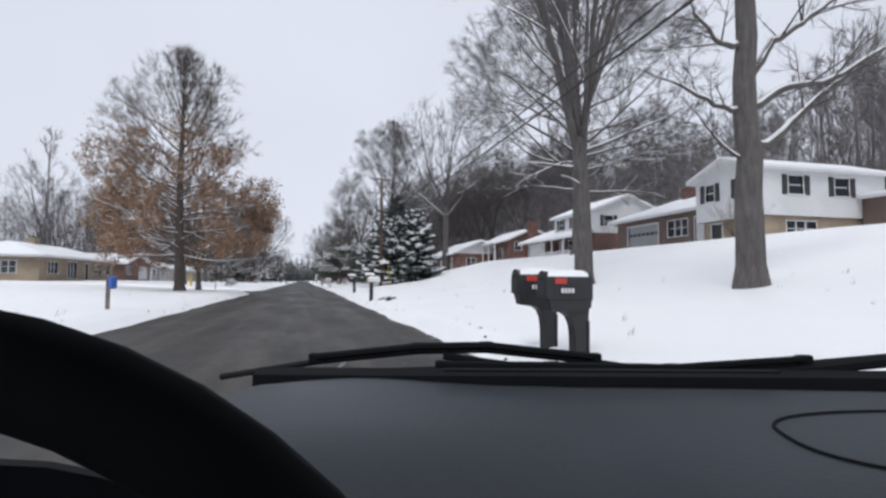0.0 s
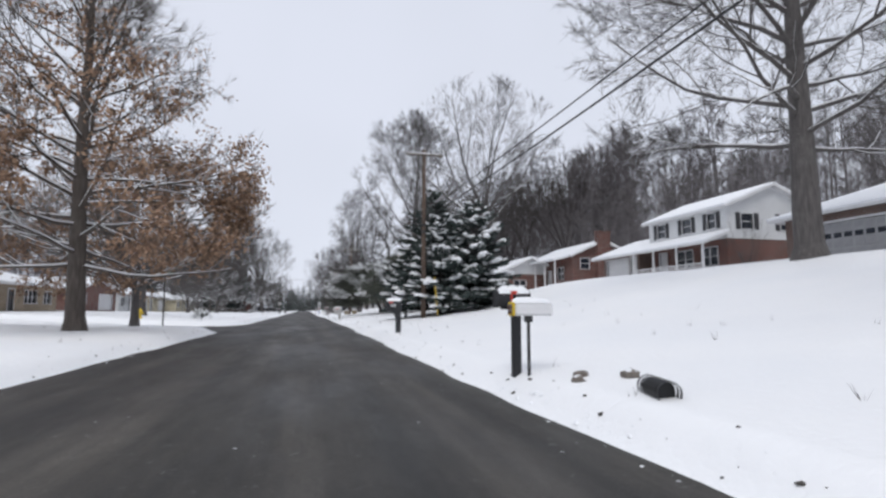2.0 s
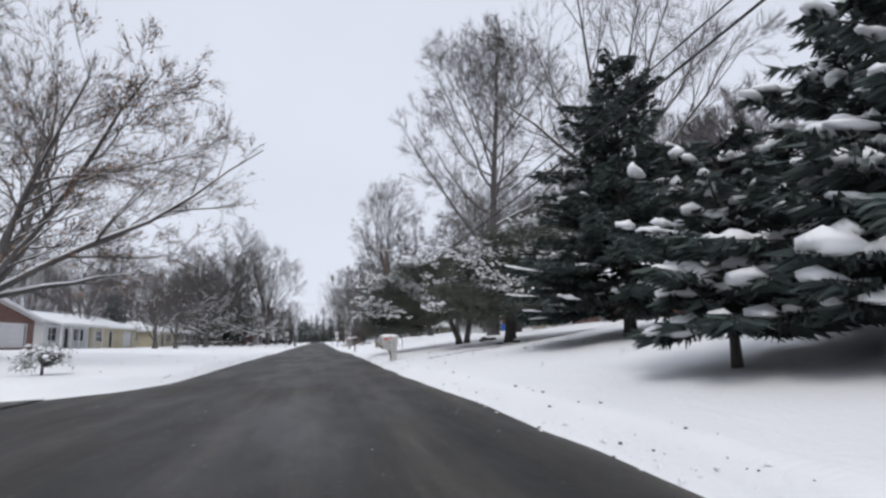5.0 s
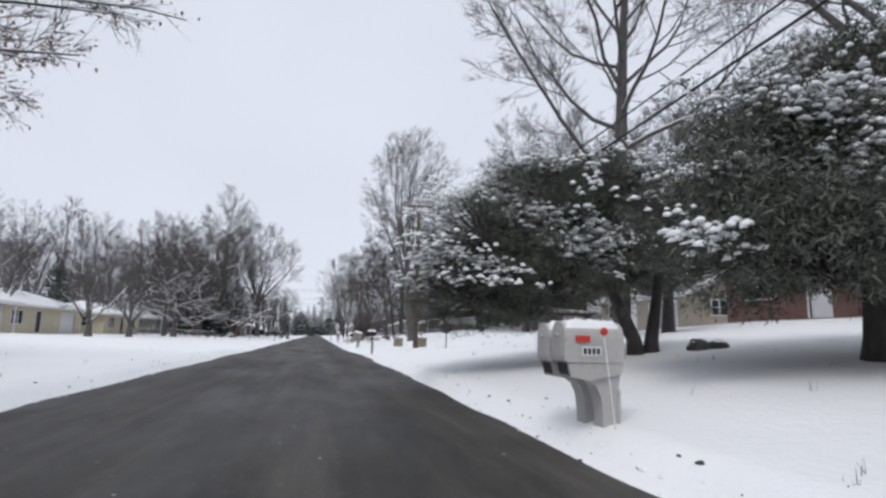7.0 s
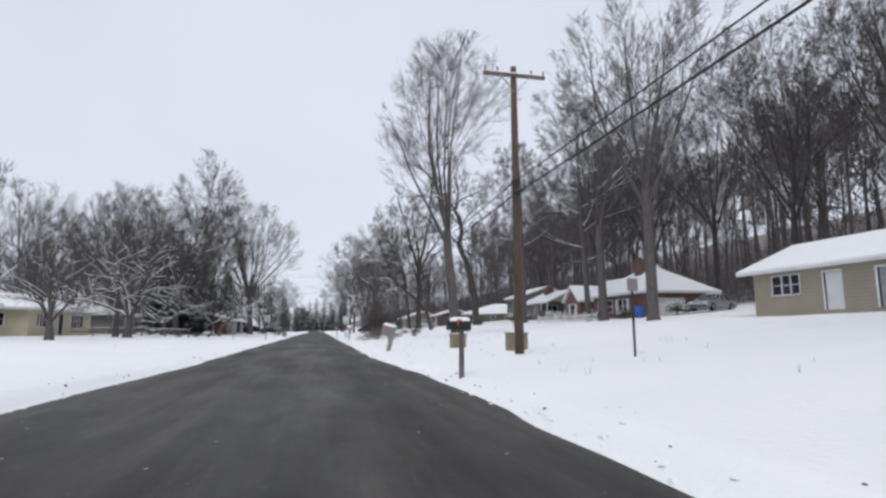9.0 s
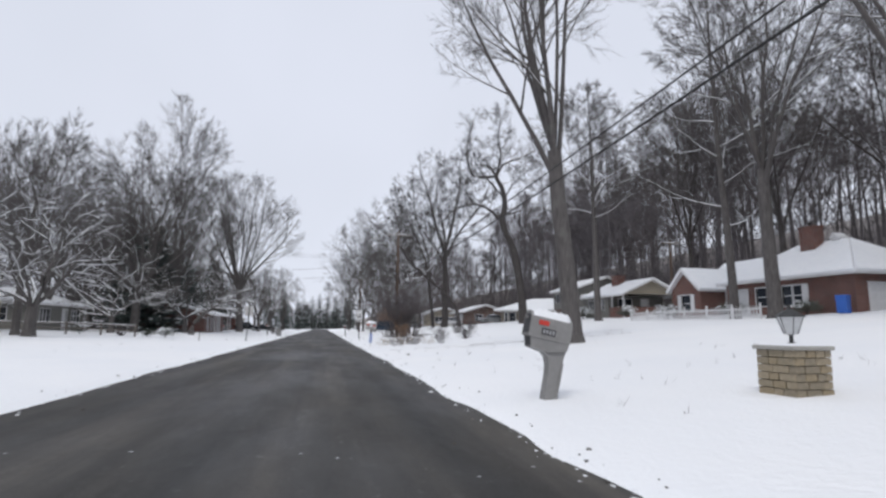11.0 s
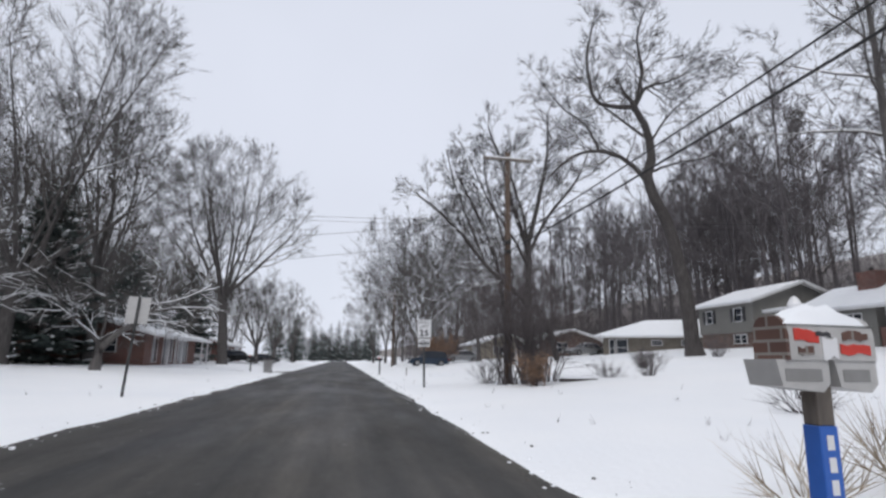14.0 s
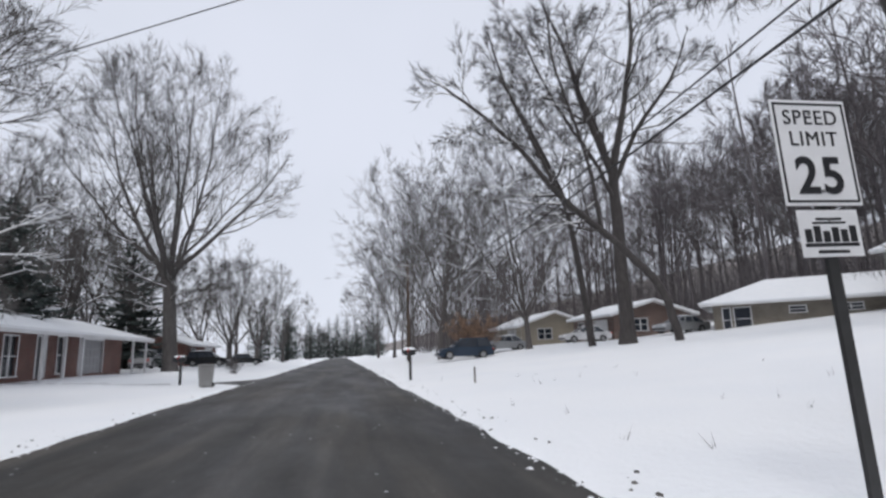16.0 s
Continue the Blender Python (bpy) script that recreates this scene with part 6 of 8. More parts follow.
h.roof_x(14, 8, 2.4, 1.4, 0.6, mat=BRICK)

# ---- street furniture, mailboxes, signs, cars ----


def bars(g, x0, x1, y, z0, z1, n, axis="x"):
    """Plain bars in place of figures."""
    w = (x1 - x0) / n
    for i in range(n):
        g.box(x0 + w * (i + 0.12), x0 + w * (i + 0.8), y - 0.003, y + 0.004, z0, z1)
    return g


def arch(w, h, n=8):
    """The outline of a mailbox end: straight sides, round top (y, z)."""
    pts = [(-w / 2, 0), (w / 2, 0), (w / 2, h - w / 2)]
    pts += [(math.cos(a) * w / 2, h - w / 2 + math.sin(a) * w / 2) for a in [math.pi * k / n for k in range(1, n)]]
    return pts + [(-w / 2, h - w / 2)]


def moulded_mailbox(x, y, mat, label, size=1.0, snow=0.04, tall=0.9, lean=0.0, plate=None, high=0.31):
    """A plastic mailbox in one piece with its hollow-backed post; door and paper slot look to the street."""
    ob = thing("mailbox", pose(x, y, gz(x, y) - 0.03, 0, lean, 0), label, "mailbox", "mailboxes along the street")
    s = size
    back = [(0.25 * s, tall - 0.09 * s), (0.235 * s, tall - 0.2 * s), (0.225 * s, 0.0)]
    neck = [(0.075 * s, 0.0), (0.07 * s, tall - 0.42 * s), (0.055 * s, tall - 0.3 * s), (0.01 * s, tall - 0.2 * s), (-0.08 * s, tall - 0.14 * s)]
    part("post", Geo().prism(back + neck, 1, -0.085 * s, 0.085 * s), mat, ob)
    part("post_rib", Geo().prism([(0.235 * s, 0.0), (0.21 * s, 0.0), (0.215 * s, tall - 0.25 * s), (0.24 * s, tall - 0.25 * s)], 1, -0.1 * s, -0.086 * s), mat, ob)
    holder = part("paper_holder", Geo().prism([(-0.27 * s, tall - 0.004), (-0.24 * s, tall - 0.13 * s), (-0.05 * s, tall - 0.16 * s), (0.25 * s, tall - 0.1 * s), (0.262 * s, tall - 0.004)], 1, -0.118 * s, 0.118 * s), mat, ob)
    # solid plate on the holder; its dark colour stands for the slot's shade
    part("slot", Geo().prism([(-0.276 * s, tall - 0.012), (-0.252 * s, tall - 0.11 * s), (-0.246 * s, tall - 0.11 * s), (-0.268 * s, tall - 0.012)], 1, -0.092 * s, 0.092 * s), DARK_PAINT, holder, "dark plate painted as a shaded open slot")
    part("box", Geo().prism([(a * s, tall + z * s) for a, z in arch(0.25, high)], 0, -0.28 * s, 0.27 * s), mat, ob)
    part("seam", Geo().cbox(-0.275 * s, 0.272 * s, -0.129 * s, 0.129 * s, tall - 0.005, tall + 0.008, 0.003), mat, ob)
    door = part("door", Geo().prism([(a * s * 1.06, tall + 0.012 + z * s * 0.99) for a, z in arch(0.25, high)], 0, -0.305 * s, -0.278 * s), mat, ob)
    # flat panel; beside a black number plate it is painted dark like a recess
    part("door_panel", Geo().prism([(a * s * 0.8, tall + 0.05 + z * s * 0.78) for a, z in arch(0.25, high)], 0, -0.311 * s, -0.3045 * s), DARK_PAINT if plate is SIGN_BLACK else mat, door)
    part("pull", Geo().cbox(-0.335 * s, -0.308 * s, -0.03, 0.03, tall + 0.22 * s, tall + 0.25 * s, 0.006), mat, door)
    part("flag", Geo().cbox(-0.2 * s, -0.06 * s, -0.14 * s, -0.13 * s, tall + 0.17 * s, tall + 0.23 * s, 0.004), RED, ob, "red signal flag")
    part("number_plate", Geo().cbox(-0.14 * s, 0.05 * s, -0.131 * s, -0.1255 * s, tall + 0.055 * s, tall + 0.135 * s, 0.002), plate or mat, ob)
    part("number", bars(Geo(), -0.13 * s, 0.04 * s, -0.131 * s, tall + 0.068 * s, tall + 0.12 * s, 4), GREY_PAINT if plate is SIGN_BLACK else SIGN_BLACK if plate is SIGN_WHITE else SIGN_WHITE, ob, "row of small bars")
    if snow:
        part("snow", Geo().dome(-0.29 * s, 0.265 * s, -0.105 * s, 0.105 * s, tall + (high - 0.058) * s, snow + 0.058 * s, 14, 8, int(y * 3), 0.14), SOFT, ob, "cap of snow", smooth=True)
    return ob


def post_mailbox(x, y, label, box=None, post=None, snow=0.06, h=1.05, width=0.1, flag=True):
    """A round-topped metal mailbox on a square post."""
    ob = thing("mailbox", pose(x, y, gz(x, y) - 0.03), label, "mailbox", "mailboxes along the street")
    box, post = box or BLACK_PLASTIC, post or GREY_WOOD
    part("post", Geo().cbox(-width / 2, width / 2, -width / 2, width / 2, 0, h, 0.008), post, ob)
    part("bracket", Geo().cbox(-0.22, 0.18, -0.06, 0.06, h - 0.02, h + 0.02, 0.005), post, ob)
    part("box", Geo().prism([(a, h + 0.02 + z) for a, z in arch(0.2, 0.24)], 0, -0.3, 0.2), box, ob)
    part("door", Geo().prism([(a * 1.08, h + 0.012 + z * 1.04) for a, z in arch(0.2, 0.24)], 0, -0.322, -0.299), box, ob)
    if flag:
        part("flag", Geo().cbox(-0.12, -0.09, -0.115, -0.108, h + 0.1, h + 0.24, 0.003).cbox(-0.12, -0.02, -0.115, -0.108, h + 0.2, h + 0.25, 0.003), RED, ob, "red signal flag")
    if snow:
        part("snow", Geo().dome(-0.3, 0.2, -0.1, 0.1, h + 0.21, snow + 0.02, 12, 8, int(y), 0.16), SOFT, ob, "cap of snow", smooth=True)
    return ob


moulded_mailbox(3.07, 8.45, BLACK_PLASTIC, "black plastic mailbox with a red flag, dusted with snow", 1.05, 0.015, 0.8)
moulded_mailbox(3.07, 9.3, BLACK_PLASTIC, "black plastic mailbox with a red flag, dusted with snow", 1.05, 0.015, 0.82)
post_mailbox(3.05, 28.2, "dark metal mailbox with a thick snow cap on black post", BLACK_PLASTIC, BLACK_PLASTIC, 0.09, 1.0, 0.12)
ob = thing("newspaper_box", pose(3.1, 27.85, gz(3.1, 27.85) - 0.14), "white newspaper box with a yellow front on a thin post", "newspaper box")
part("post", Geo().tube([(0, 0, -0.1), (0, 0, 0.95)], 0.025, 8), DARK_STEEL, ob)
part("collar", Geo().cbox(-0.05, 0.05, -0.05, 0.05, 0.88, 0.98, 0.008), DARK_STEEL, ob)
part("tube", Geo().cbox(-0.24, 0.34, -0.1, 0.1, 0.97, 1.16, 0.03), SIGN_WHITE, ob)
part("front", Geo().cbox(-0.27, -0.235, -0.105, 0.105, 0.965, 1.165, 0.015), YELLOW, ob, "yellow front band")
part("mouth", Geo().box(-0.28, -0.268, -0.08, 0.08, 1.0, 1.13), BRICK_BROWN, ob)
part("snow", Geo().dome(-0.25, 0.33, -0.1, 0.1, 1.15, 0.075, 12, 8, 5, 0.16), SOFT, ob, "cap of snow", smooth=True)
moulded_mailbox(3.25, 41.0, BLACK_PLASTIC, "black plastic mailbox with red flag and snow cap", 1.05, 0.05, 0.95, 0, SIGN_WHITE)
moulded_mailbox(3.0, 72.9, STONE_PLASTIC, "large pale grey plastic mailbox with a snowy top", 1.25, 0.02, 0.78, 0, SIGN_WHITE, 0.35)
moulded_mailbox(2.98, 73.28, STONE_PLASTIC, "large pale grey plastic mailbox with a red flag", 1.25, 0.02, 0.78, 0, None, 0.35)
ob = thing("reflector_stake", pose(3.12, 72.6, gz(3.12, 72.6), 0, -6, 0), "thin white stake with a round red reflector", "stake", "stakes in the snow")
part("stake", Geo().tube([(0, 0, -0.1), (0, 0, 1.0)], 0.009, 6), SIGN_WHITE, ob)
part("reflector", Geo().lathe([(0.0, 0), (0.045, 0.0), (0.045, 0.008), (0.03, 0.014), (0, 0.016)], sides=16).move(Matrix.Translation((0, -0.008, 1.03)) @ Matrix.Rotation(math.pi / 2, 4, "X")), RED, ob, "round red reflector")
post_mailbox(3.08, 98.3, "black mailbox with a snow cap on a wooden post", snow=0.06)
moulded_mailbox(3.2, 114.0, GREY_PLASTIC, "grey plastic mailbox on a leaning post with red flag", 1.2, 0.05, 0.95, 12, SIGN_BLACK, 0.33)
post_mailbox(2.9, 177.4, "black mailbox with a snow cap on a dark post", BLACK_PLASTIC, DARK_STEEL, 0.07)
post_mailbox(-7.0, 181.5, "small dark mailbox on a post by a driveway", BLACK_PLASTIC, DARK_STEEL, 0.05)

# the mailbox cluster on a blue post
ob = thing("mailbox", pose(2.75, 138.1, gz(2.75, 138.1)), "snow-topped mailbox with red and white wrap on a blue post", "mailbox", "mailboxes along the street")
part("post", Geo().cbox(-0.05, 0.05, -0.05, 0.05, -0.1, 1.0, 0.008), SIGN_WHITE, ob)
part("post_top", Geo().cbox(-0.056, 0.056, -0.056, 0.056, 0.8, 1.02, 0.006), GREY_WOOD, ob, "bare wooden top of the post")
sleeve = part("sleeve", Geo().cbox(-0.062, 0.062, -0.062, 0.062, 0.26, 0.8, 0.006), BLUE, ob, "blue painted number board")
g = Geo()
for k in range(4):
    g.box(-0.022, 0.022, -0.066, -0.061, 0.31 + 0.12 * k, 0.39 + 0.12 * k)
part("number", g, SIGN_WHITE, sleeve, "four small white bars")
for x0, x1 in ((-0.36, -0.02), (0.02, 0.3)):
    lower = part("paper_holder", Geo().prism([(x0, 1.17), (x0 + 0.03, 1.02), (x1 - 0.05, 0.99), (x1, 1.04), (x1, 1.17)], 1, -0.13, 0.13), STONE_PLASTIC, ob, "pale grey plastic newspaper holder")
    part("slot", Geo().cbox(x0 + 0.05, x1 - 0.05, -0.134, -0.128, 1.05, 1.12, 0.002), GREY_PLASTIC, lower)
part("box", Geo().prism([(a - 0.02, 1.17 + z) for a, z in arch(0.24, 0.26)], 0, -0.28, 0.3), STONE_PLASTIC, ob)
part("door", Geo().prism([(a * 1.08 - 0.02, 1.165 + z * 1.04) for a, z in arch(0.24, 0.26)], 0, -0.3, -0.279), BRICK_BROWN, ob, "brown door")
part("finial", Geo().lathe([(0.0, 1.44), (0.035, 1.46), (0.04, 1.5), (0.02, 1.54), (0, 1.55)], -0.08, 0.0, 10), SIGN_WHITE, ob)
wrap_rng = random.Random(6)
for k, (x0, x1, z0, z1, m) in enumerate(((-0.24, -0.08, 1.27, 1.34, RED), (0.06, 0.26, 1.2, 1.26, RED), (-0.22, -0.12, 1.19, 1.24, BRICK_BROWN), (-0.06, 0.04, 1.18, 1.3, SIGN_WHITE), (0.08, 0.25, 1.28, 1.33, BRICK_BROWN), (-0.1, 0.0, 1.305, 1.33, DARK_PAINT))):
    n = 5
    line = [(x0 + (x1 - x0) * i / (n - 1), -0.145, (z0 + z1) / 2 + wrap_rng.uniform(-0.012, 0.012)) for i in range(n)]
    g = Geo()
    for (ax, ay, az), (bx, by, bz) in zip(line, line[1:]):
        w = (z1 - z0) / 2 * wrap_rng.uniform(0.7, 1.1)
        g.prism([(ax, az - w), (bx, bz - w), (bx, bz + w), (ax, az + w)], 1, -0.146 - 0.0004 * k, -0.139)
    part("wrap_patch", g, m, ob, "patch of coloured wrap")
part("snow", Geo().dome(-0.3, 0.31, -0.14, 0.1, 1.37, 0.12, seed=9), SOFT, ob, "thick cap of snow", smooth=True)

# newspaper tube on a short post across the street
ob = thing("newspaper_box", pose(-5.75, 21.0, gz(-5.75, 21.0)), "blue plastic newspaper tube on a dark wooden post", "newspaper box")
part("post", Geo().cbox(-0.05, 0.05, -0.05, 0.05, -0.1, 1.05, 0.008), GREY_WOOD, ob)
part("tube", Geo().cbox(0.06, 0.2, -0.2, 0.2, 0.62, 1.0, 0.04), BLUE, ob)


def utility_pole(x, y, h, label, reach=1.15):
    ob = thing("utility_pole", pose(x, y, gz(x, y)), label, "utility pole", "utility poles")
    part("pole", Geo().tube([(0, 0, -0.4), (0, 0, h * 0.5), (0, 0, h)], [0.16, 0.14, 0.105], 12), POLE_WOOD, ob, smooth=True)
    part("crossarm", Geo().cbox(-reach, reach, -0.16, -0.06, h - 0.42, h - 0.3, 0.01), GREY_WOOD, ob)
    part("arm_snow", Geo().dome(-reach, reach, -0.16, -0.06, h - 0.302, 0.05, 14, 3, 3), SOFT, ob, "snow on the crossarm")
    for s in (-1, 1):
        part("brace", Geo().tube([(s * 0.55, -0.17, h - 0.4), (s * 0.05, -0.15, h - 1.0)], 0.018, 6), STEEL, ob)
        for u in (0.55, 0.95):
            part("insulator", Geo().lathe([(0.02, h - 0.3), (0.02, h - 0.24), (0.05, h - 0.22), (0.035, h - 0.17), (0.05, h - 0.14), (0.02, h - 0.1)], s * u * reach, -0.11, 8), GREY_PAINT, ob)
    part("clamp", Geo().cbox(-0.2, 0.1, -0.22, -0.1, 6.15 - gz(x, y), 6.3 - gz(x, y), 0.01), DARK_STEEL, ob)
    part("clamp", Geo().cbox(-0.2, 0.1, -0.22, -0.1, 5.75 - gz(x, y), 5.9 - gz(x, y), 0.01), DARK_STEEL, ob)
    for k in range(2):
        part("conduit", Geo().tube([(0.15, 0.02 + 0.06 * k, -0.1), (0.15, 0.02 + 0.06 * k, 2.6 + k)], 0.025, 6), DARK_STEEL, ob)
    return ob


utility_pole(6.8, 52.4, 10.2, "brown wooden utility pole with a crossarm beside spruces")
utility_pole(6.5, 103.8, 10.1, "brown wooden utility pole with a crossarm on snow")
utility_pole(6.8, 157.4, 10.0, "weathered wooden utility pole rising from leafless brush")
utility_pole(6.8, 210.0, 10.0, "distant wooden utility pole with a crossarm")
utility_pole(-32.0, 168.0, 10.5, "wooden utility pole among trees behind a house")
utility_pole(38.0, 160.0, 8.0, "wooden utility pole among trees behind the houses")
ob = thing("guy_wire", pose(7.35, 51.6, gz(7.35, 51.6)), "steel guy wire with a yellow marker sleeve", "guy wire")
part("wire", Geo().tube([(0.1, -0.2, 0), (-0.55, 0.75, 9.2)], 0.008, 5), STEEL, ob)
part("sleeve", Geo().tube([(0.09, -0.18, 0.1), (-0.06, 0.04, 2.3)], 0.035, 8), YELLOW, ob, "yellow plastic sleeve")


def cable(name, label, pts, r, sag):
    g = Geo()
    for a, b in zip(pts, pts[1:]):
        line = []
        for k in range(25):
            t = k / 24
            p = Vector(a).lerp(Vector(b), t)
            p.z -= sag * 4 * t * (1 - t)
            line.append(p)
        g.tube(line, r, 6, cap=False)
    tagged(new(name, g.mesh(name, CABLE, True)), label, "cable", "overhead cables")


for dz, r in ((0.0, 0.02), (-0.44, 0.028)):
    cable("overhead_cable", "thick black overhead cable strung between wooden poles", [(6.7, 0.0, 6.95 + dz), (6.7, 52.2, 6.92 + dz), (6.4, 103.6, 6.22 + dz), (6.7, 157.2, 6.22 + dz), (6.7, 209.8, 6.2 + dz), (6.7, 262, 6.2 + dz)], r, 0.35)
for a, b, sag in (((38, 160, 9.5), (-32, 167.9, 9.2), 0.9), ((38, 160.2, 9.9), (-32, 168.1, 9.4), 0.9), ((6.7, 157.3, 7.2), (-32, 173.0, 6.6), 0.4), ((6.7, 157.3, 6.45), (-24, 174.0, 5.9), 0.4)):
    cable("overhead_cable", "thin overhead wire crossing above the street", [a, b], 0.009, sag)


def lettering(text, size, x, z, y, bold=0.0):
    """Black letters standing on a sign, facing down the street."""
    cu = bpy.data.curves.new("lettering", "FONT")
    cu.body, cu.size, cu.align_x, cu.extrude = text, size, "CENTER", 0.002
    cu.offset, cu.space_character = bold * size, 1.12
    tmp = bpy.data.objects.new("lettering", cu)
    scene.collection.objects.link(tmp)
    me = bpy.data.meshes.new_from_object(tmp.evaluated_get(bpy.context.evaluated_depsgraph_get()))
    bpy.data.objects.remove(tmp)
    me.transform(Matrix.Translation((x, y, z)) @ Matrix.Rotation(math.pi / 2, 4, "X"))
    me.materials.clear()
    me.materials.append(SIGN_BLACK)
    me.name = "lettering"
    return me


ob = thing("speed_limit_sign", pose(3.35, 157.65, gz(3.35, 157.65), 0, -1.5, 0), "white speed limit sign on a dark steel post", "traffic sign")
zs = 2.09 - gz(3.35, 157.65)
part("post", Geo().prism([(-0.04, -0.02), (0.04, -0.02), (0.04, 0.015), (0.02, 0.015), (0.02, 0.0), (-0.02, 0.0), (-0.02, 0.015), (-0.04, 0.015)], 2, -0.3, zs + 0.74), DARK_STEEL, ob)
pl = part("plate", Geo().cbox(-0.305, 0.305, -0.034, -0.028, zs, zs + 0.76, 0.0025), SIGN_WHITE, ob)
g = Geo()
for b in ((-0.285, 0.285, zs + 0.722, zs + 0.737), (-0.285, 0.285, zs + 0.023, zs + 0.038), (-0.285, -0.27, zs + 0.038, zs + 0.722), (0.27, 0.285, zs + 0.038, zs + 0.722)):
    g.box(b[0], b[1], -0.038, -0.033, b[2], b[3])
part("border", g, SIGN_BLACK, pl)
part("lettering", lettering("SPEED", 0.15, 0, zs + 0.58, -0.038), SIGN_BLACK, pl)
part("lettering", lettering("LIMIT", 0.15, 0, zs + 0.425, -0.038), SIGN_BLACK, pl)
part("lettering", lettering("25", 0.36, 0, zs + 0.09, -0.038, 0.022), SIGN_BLACK, pl)
p2 = part("lower_plate", Geo().cbox(-0.24, 0.24, -0.034, -0.028, zs - 0.35, zs - 0.03, 0.0025), SIGN_WHITE, ob, "smaller white plate with dark pictograms")
g = Geo()
for i, hh in enumerate((0.09, 0.11, 0.075, 0.1, 0.085, 0.11)):
    g.box(-0.2 + 0.07 * i, -0.148 + 0.07 * i, -0.038, -0.033, zs - 0.25, zs - 0.25 + hh)
g.box(-0.21, 0.21, -0.038, -0.033, zs - 0.28, zs - 0.258)
g.box(-0.1, 0.1, -0.038, -0.033, zs - 0.1, zs - 0.085).box(-0.13, 0.13, -0.038, -0.033, zs - 0.125, zs - 0.112).box(-0.12, 0.12, -0.038, -0.033, zs - 0.325, zs - 0.305)
part("pictogram", g, SIGN_BLACK, p2)
for z in (zs + 0.1, zs + 0.66, zs - 0.1):
    part("bolt", Geo().lathe([(0.0, 0), (0.012, 0.0), (0.012, 0.006), (0, 0.008)], sides=8).move(Matrix.Translation((0, -0.038, z)) @ Matrix.Rotation(math.pi / 2, 4, "X")), STEEL, ob)

ob = thing("traffic_sign", pose(-5.88, 152.1, gz(-5.88, 152.1), 0, 3, 0), "grey back of a road sign on a dark post", "traffic sign")
part("post", Geo().cbox(-0.035, 0.035, -0.02, 0.02, -0.3, 2.75, 0.006), DARK_STEEL, ob)
part("plate", Geo().cbox(-0.305, 0.305, 0.022, 0.028, 2.0, 2.76, 0.0025), STONE_PLASTIC, ob, "bare aluminium back")
ob = thing("street_sign", pose(-7.4, 53.0, gz(-7.4, 53.0)), "thin dark street sign post on a snowy corner", "traffic sign")
part("post", Geo().tube([(0, 0, -0.2), (0, 0, 3.0)], 0.035, 8), DARK_STEEL, ob)
part("blade", Geo().cbox(-0.35, 0.35, -0.006, 0.006, 2.82, 3.0, 0.003), plain("green_sheeting", (0.02, 0.16, 0.08), 0.5), ob, "narrow green name blade")
ob = thing("marker_post", pose(7.3, 98.2, gz(7.3, 98.2)), "dark marker post with a small green plate in snow", "marker post")
part("post", Geo().tube([(0, 0, -0.2), (0, 0, 1.75)], 0.03, 8), DARK_STEEL, ob)
part("plate", Geo().cbox(-0.14, 0.14, -0.04, -0.03, 1.55, 1.85, 0.003), GREY_PLASTIC, ob)
for x, y, hh in ((-9.4, 152.4, 0.65), (4.3, 172, 0.5)):
    ob = thing("marker_stake", pose(x, y, gz(x, y)), "short pale stake standing in the snow", "stake", "stakes in the snow")
    part("stake", Geo().cbox(-0.025, 0.025, -0.025, 0.025, -0.2, hh, 0.006), GREY_WOOD, ob)

ob = thing("fire_hydrant", pose(-11.4, 63.9, gz(-11.4, 63.9)), "yellow fire hydrant standing in snow", "hydrant")
part("barrel", Geo().lathe([(0.16, -0.05), (0.16, 0.04), (0.11, 0.06), (0.105, 0.5), (0.14, 0.52), (0.14, 0.56), (0.12, 0.6), (0.09, 0.68), (0.04, 0.72), (0.03, 0.77)], sides=14), YELLOW, ob, smooth=True)
for a in (0, 90, 180):
    part("nozzle", Geo().lathe([(0.05, 0), (0.05, 0.07), (0.065, 0.07), (0.065, 0.12), (0.0, 0.13)], sides=10).move(Matrix.Rotation(radians(a), 4, "Z") @ Matrix.Translation((0, -0.1, 0.42)) @ Matrix.Rotation(math.pi / 2, 4, "X")), YELLOW, ob)


FROSTED = plain("frosted_glass", (0.6, 0.61, 0.62), 0.25)


